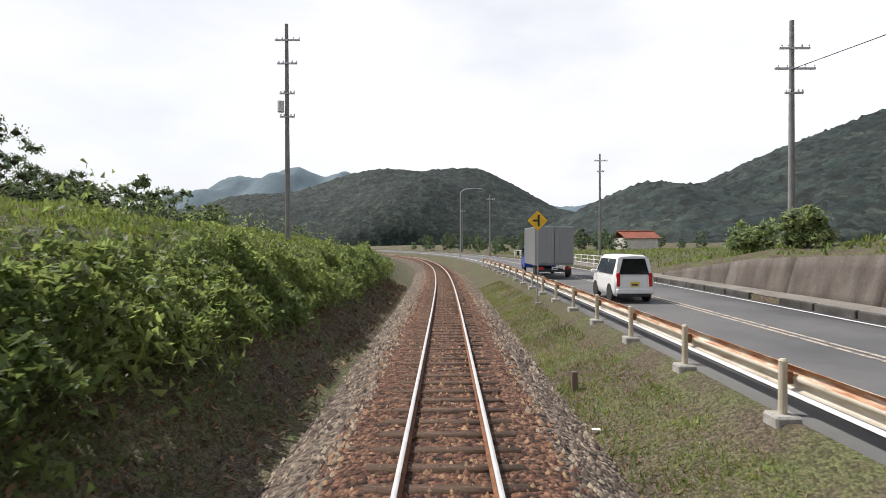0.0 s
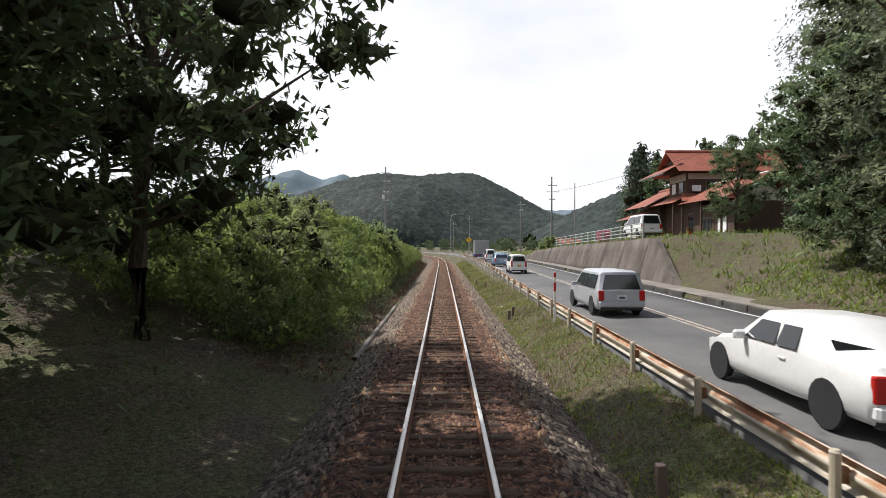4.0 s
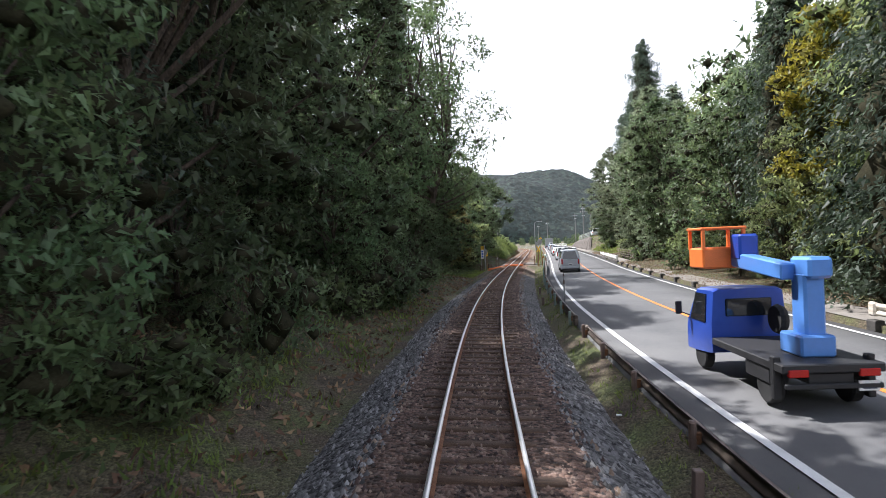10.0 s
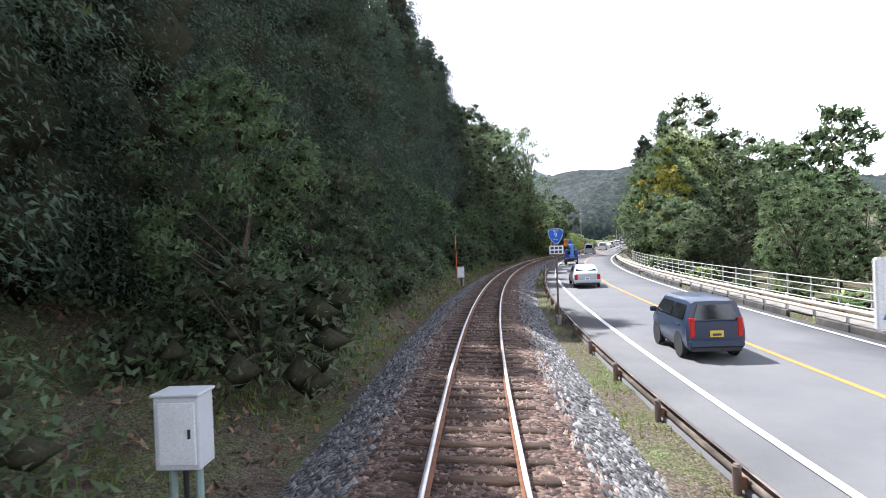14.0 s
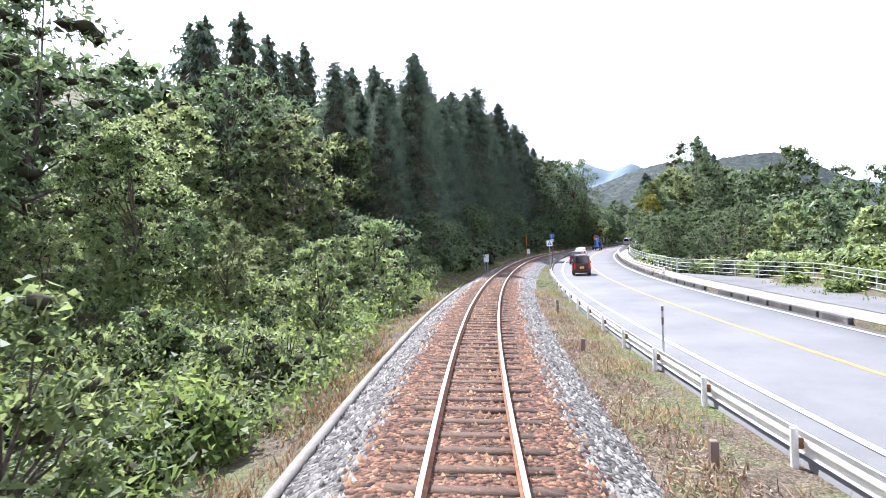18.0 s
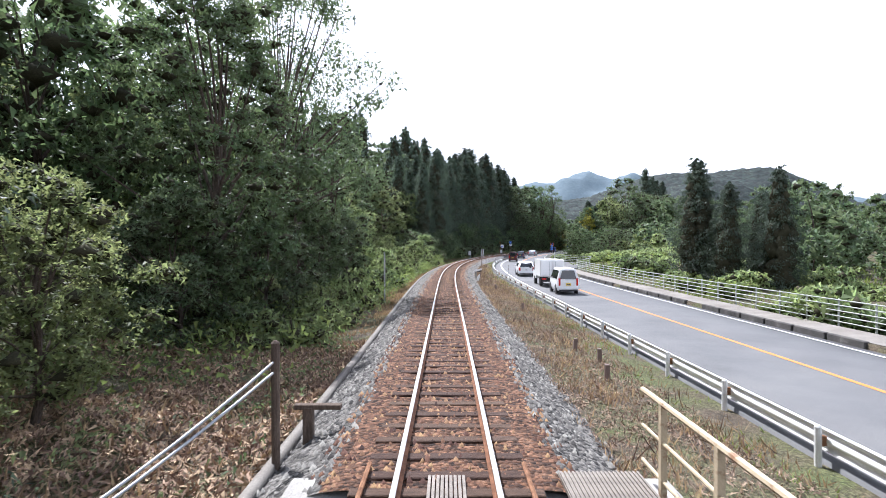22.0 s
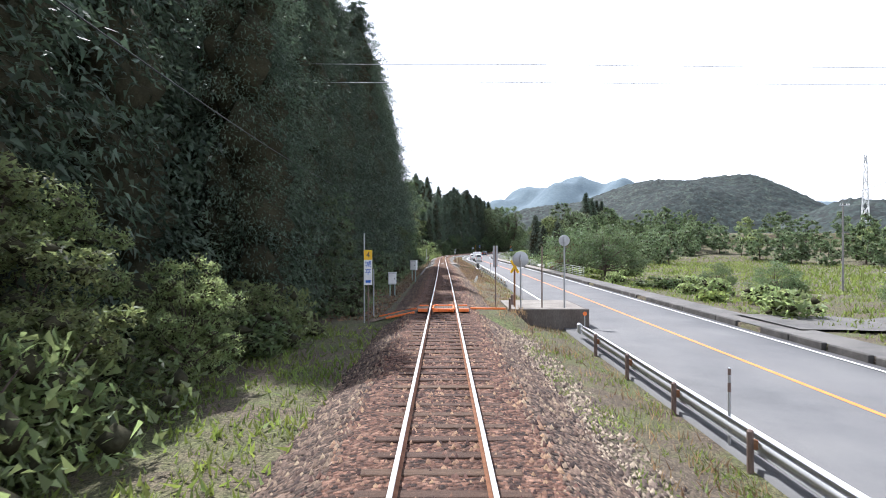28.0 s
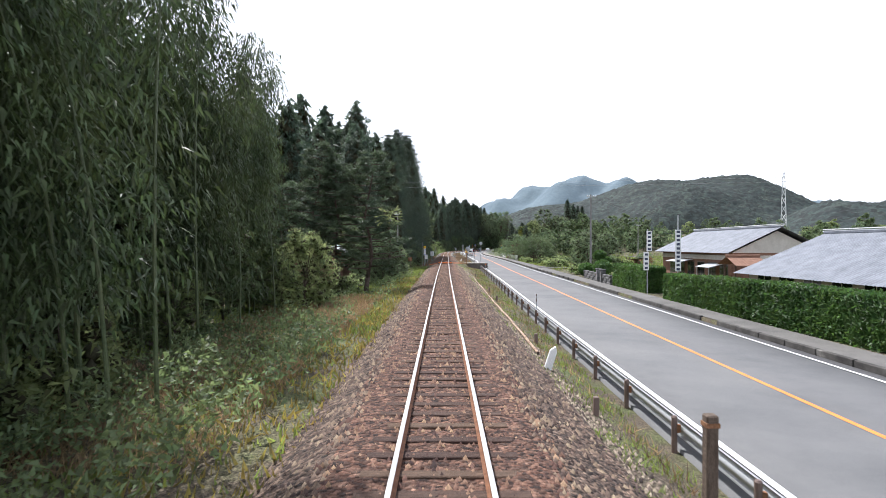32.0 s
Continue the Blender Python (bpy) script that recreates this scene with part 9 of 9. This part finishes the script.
car(-100.2, lane(-100.2), "silver", "silver delivery van with a laden roof rack on the road", rack=True, ln=4.7, wd=1.69, ht=1.95, belt=1.08, hood=1.1, hood_len=.35, screen=.6, rear=.16, lamp_tall=.45)
car(-172.6, lane(-172.6), "silver", "silver saloon car on the road", ln=4.65, wd=1.7, ht=1.42, belt=.88, hood=.86, hood_len=1.25, screen=.75, deck=(.85, .98))
car(-195.0, lane(-195), "navy", "dark blue kei car on the road", **{**VAN, "ht": 1.55})
car(-214.4, lane(-214.4), "red", "dark red boxy kei car on the road", **VAN)
car(-259.6, lane(-259.6), "white", "white hatchback on the road", **HATCH)
car(-279.6, lane(-279.6), "white", "creamy white boxy kei van on the road", **VAN)
car(-17.0, 16.2, "white", "white people carrier parked above the wall", z=float(ground_z(-15, 16.2)) + .02, **MPV)


def wheels(c, spots, wr, name="wheel"):
    tm = share("tyre", lathe(bmesh.new(), [(wr * .55, -.1), (wr * .9, -.11), (wr, -.08), (wr, .08), (wr * .9, .11), (wr * .55, .1)], 18, axis="X"), M_RUBBER)
    rm = share("rim", lathe(bmesh.new(), [(.05, -.07), (wr * .56, -.1), (wr * .58, .1), (.05, .07)], 12, axis="X"), M_RIM)
    for x, y in spots:
        w = thing(name, Matrix(), "", "")
        w.parent, w.matrix_basis = c, Matrix.Translation((x, y, wr))
        put("tyre", tm, w, Matrix())
        put("rim", rm, w, Matrix())


def cab(c, paint, y, wd, ht):
    """A forward-control cab with its back at y."""
    h = wd / 2
    bm = bmesh.new()
    rings = []
    for yy, zb, zt, wt in ((y, .55, ht, h - .06), (y + .1, .5, ht + .03, h - .05), (y + 1.0, .42, ht, h - .06), (y + 1.5, .4, 1.2, h), (y + 1.58, .42, .95, h)):
        half = [(0, zb), (h, zb), (h, min(1.2, zt)), (wt, zt - .05), (wt - .1, zt), (0, zt + .02)]
        rings.append([bm.verts.new((x, yy, q)) for x, q in half] + [bm.verts.new((-x, yy, q)) for x, q in reversed(half[1:-1])])
    m = len(rings[0])
    for a, b in zip(rings, rings[1:]):
        for k in range(m):
            bm.faces.new((a[k], a[(k + 1) % m], b[(k + 1) % m], b[k]))
    bm.faces.new(rings[0])
    bm.faces.new(rings[-1][::-1])
    bmesh.ops.recalc_face_normals(bm, faces=bm.faces)
    cb = part("cab", bm, PAINT[paint], c, smooth=True)
    part("rear_window", box(bmesh.new(), (0, y - .01, ht - .42), (wd * .62, .03, .42), bevel=.02), M_GLASS, cb)
    for k in (-1, 1):
        pts = [(k * (h + .006), y + .35, 1.2), (k * (h + .006), y + 1.3, 1.2), (k * (h - .03), y + .98, ht - .12), (k * (h - .03), y + .35, ht - .12)]
        part("side_window", pane(bmesh.new(), pts if k > 0 else pts[::-1], .014), M_GLASS, cb)
        part("mirror", box(bmesh.new(), (k * (h + .26), y + 1.45, 1.45), (.16, .06, .34), bevel=.02), M_CARTRIM, cb)
        part("mirror_arm", rod(bmesh.new(), (k * h, y + 1.4, 1.25), (k * (h + .24), y + 1.45, 1.35), .015), M_CARTRIM, cb)
    return cb


def box_truck(s, off, label, box_paint, cab_paint, ht=2.75, ln=4.7, wd=1.8):
    c = thing("truck", spot(s, off, rz(s) + .01), label, "truck")
    part("chassis", box(bmesh.new(), (0, ln / 2, .5), (wd * .5, ln - .2, .18), bevel=.02), M_CARTRIM, c)
    bx = part("cargo_box", box(bmesh.new(), (0, ln * .34, (ht + .8) / 2), (wd + .1, ln * .66, ht - .8), bevel=.03), PAINT[box_paint], c, "white cargo box")
    for x in (-1, 1):
        part("rear_door", box(bmesh.new(), (x * wd * .255, -.025, (ht + .85) / 2), (wd * .49, .03, ht - 1.0), bevel=.008), PAINT[box_paint], bx)
        part("lock_bar", rod(bmesh.new(), (x * wd * .14, -.06, .9), (x * wd * .14, -.06, ht - .15), .018), M_STEEL, bx)
        part("tail_lamp", box(bmesh.new(), (x * wd * .36, .0, .62), (.34, .07, .14), bevel=.015), M_REDLAMP, c)
        part("mudguard", box(bmesh.new(), (x * (wd / 2 - .14), .38, .4), (.24, .03, .4)), M_CARTRIM, c)
    part("bumper", box(bmesh.new(), (0, .05, .46), (wd * .9, .08, .12), bevel=.02), M_CARTRIM, c)
    pl = part("number_plate", box(bmesh.new(), (0, -.02, .62), (.36, .02, .18)), M_WHITE, c)
    part("print_bar", box(bmesh.new(), (0, -.034, .6), (.24, .006, .07)), M_INK, pl)
    cab(c, cab_paint, ln - 1.58, wd - .08, min(2.0, ht - .1))
    wheels(c, [(k * (wd / 2 - .14), y) for k in (-1, 1) for y in (.95, ln - .75)], .36)
    return c


box_truck(-273.2, lane(-273.2) + .2, "white box truck on the road", "white", "white", 2.15)
box_truck(35.0, lane(35), "grey flatbed lorry with a blue cab far along the road", "grey", "royal", 3.2, 6.6, 2.3)


def crane_truck(s, off):
    c = thing("crane_truck", spot(s, off, rz(s) + .01) @ Matrix.Scale(.87, 4), "blue aerial work truck with an orange bucket on the road", "truck")
    part("chassis", box(bmesh.new(), (0, 2.2, .62), (.8, 4.3, .2), bevel=.02), M_CARTRIM, c)
    part("flatbed", box(bmesh.new(), (0, 1.5, .82), (1.8, 3.1, .16), bevel=.02), M_CARTRIM, c, "dark flatbed")
    for x in (-1, 1):
        part("side_box", box(bmesh.new(), (x * .68, 1.0, .62), (.36, 1.0, .4), bevel=.03), M_CARTRIM, c)
        part("tail_lamp", box(bmesh.new(), (x * .62, -.03, .74), (.36, .07, .14), bevel=.015), M_REDLAMP, c)
        part("outrigger", box(bmesh.new(), (x * .84, .32, .6), (.14, .16, .8), bevel=.02), M_CARTRIM, c)
    part("pedestal", box(bmesh.new(), (.1, .95, 1.1), (.66, .8, .42), bevel=.04), PAINT["sky"], c, "light blue pedestal")
    part("turret", box(bmesh.new(), (.15, .95, 1.85), (.4, .5, 1.3), bevel=.05), PAINT["sky"], c, "light blue turret")
    part("turret_head", box(bmesh.new(), (.2, .9, 2.6), (.46, .7, .42), bevel=.06), PAINT["sky"], c)
    part("boom", box(bmesh.new(), (0, 0, 0), (.3, 2.3, .34), Matrix.Translation((-.15, 2.2, 2.62)) @ Matrix.Rotation(radians(5), 4, "X"), bevel=.03), PAINT["sky"], c, "folded boom")
    part("knuckle", box(bmesh.new(), (-.1, 3.0, 3.0), (.44, .5, .6), bevel=.05), PAINT["royal"], c)
    bk = part("bucket", box(bmesh.new(), (-.45, 3.7, 2.75), (1.0, .9, .5), bevel=.04), M_ORANGE, c, "orange work bucket")
    for x in (-.92, .02):
        for y in (3.28, 4.12):
            part("bucket_post", box(bmesh.new(), (x, y, 3.2), (.07, .07, .5)), M_ORANGE, bk)
    part("bucket_roof", box(bmesh.new(), (-.45, 3.7, 3.46), (1.06, .96, .07), bevel=.02), M_ORANGE, bk)
    cab(c, "royal", 3.15, 1.7, 2.0)
    part("spare_wheel", lathe(bmesh.new(), [(.1, -.08), (.3, -.09), (.34, 0), (.3, .09), (.1, .08)], 16, Matrix.Translation((.4, 2.6, 1.35)), axis="X"), M_RUBBER, c)
    pl = part("number_plate", box(bmesh.new(), (.6, -.04, .5), (.36, .02, .18)), M_WHITE, c)
    part("print_bar", box(bmesh.new(), (.6, -.054, .48), (.24, .006, .07)), M_INK, pl)
    part("rear_bumper", box(bmesh.new(), (0, -.02, .5), (1.7, .08, .1), bevel=.02), M_CARTRIM, c)
    wheels(c, [(k * .72, y) for k in (-1, 1) for y in (.75, 3.95)], .36)


crane_truck(-141.7, lane(-141.7) + .12)
# painted road lettering, worn to bars
for k in range(5):
    s = -6.5 + 2.3 * k
    for j, (dx, ll) in enumerate(((-.6, 1.5), (0, .5), (.55, 1.6))):
        strip("road_lettering", s, s + ll, lambda t: centre_off(t) - 1.9 + dx - .12, lambda t: centre_off(t) - 1.9 + dx + .16, .0, M_WHITELINE, "worn white lettering on the near lane", None, .5)


# side road in the meadow, a red-roofed barn and a white fence far along the road
oo, ss = np.linspace(14.3, 46.0, 20), np.linspace(-386.0, -380.8, 5)
gs, go = np.meshgrid(ss, oo, indexing="ij")
gx, gy = along(gs + (go - 14.3) * .05, go)
k = len(oo)
gi, gj = np.meshgrid(np.arange(4), np.arange(k - 1), indexing="ij")
solid("side_road", fast_mesh("side_road", np.stack([gx, gy, ground_z(gs, go) + .12], -1).reshape(-1, 3), np.stack([gi * k + gj, gi * k + gj + 1, (gi + 1) * k + gj + 1, (gi + 1) * k + gj], -1).reshape(-1, 4)), M_GREYPATH, "narrow grey side road into the meadow", "road", kind="structure")
h = thing("barn", spot(108.0, 46.0, gz(97, 40) + .1), "low barn with a faded red roof", "barn")
slab(h, "wall", M_PLASTER, (0, 0, 1.1), (7.0, 5.0, 2.4), "pale walls")
gable_roof(h, M_REDTILE, 0, 0, 4.0, 3.2, 2.2, 3.6, False)
for s in (26.5, 31.0):
    c = thing("bush", spot(s, 16.9, gz(s, 16.9)), "bright leafy bush on top of the road wall", "bush")
    part("foliage", bush_mesh(int(320 + s), 1.4, 2.2, M_LEAF_PALE, 1800, .12), M_LEAF_PALE, c)
    part("stem", rod(bmesh.new(), (0, 0, -.2), (0, 0, 1.0), .06), M_BARK, c)
pipe_fence(44.0, 84.0, lambda t: kerb_off(t) + .4, lambda t: road_z(t) + .1, 1.0, 3, M_BEAM_WHITE, "white fence along the bend of the road", 2.0)
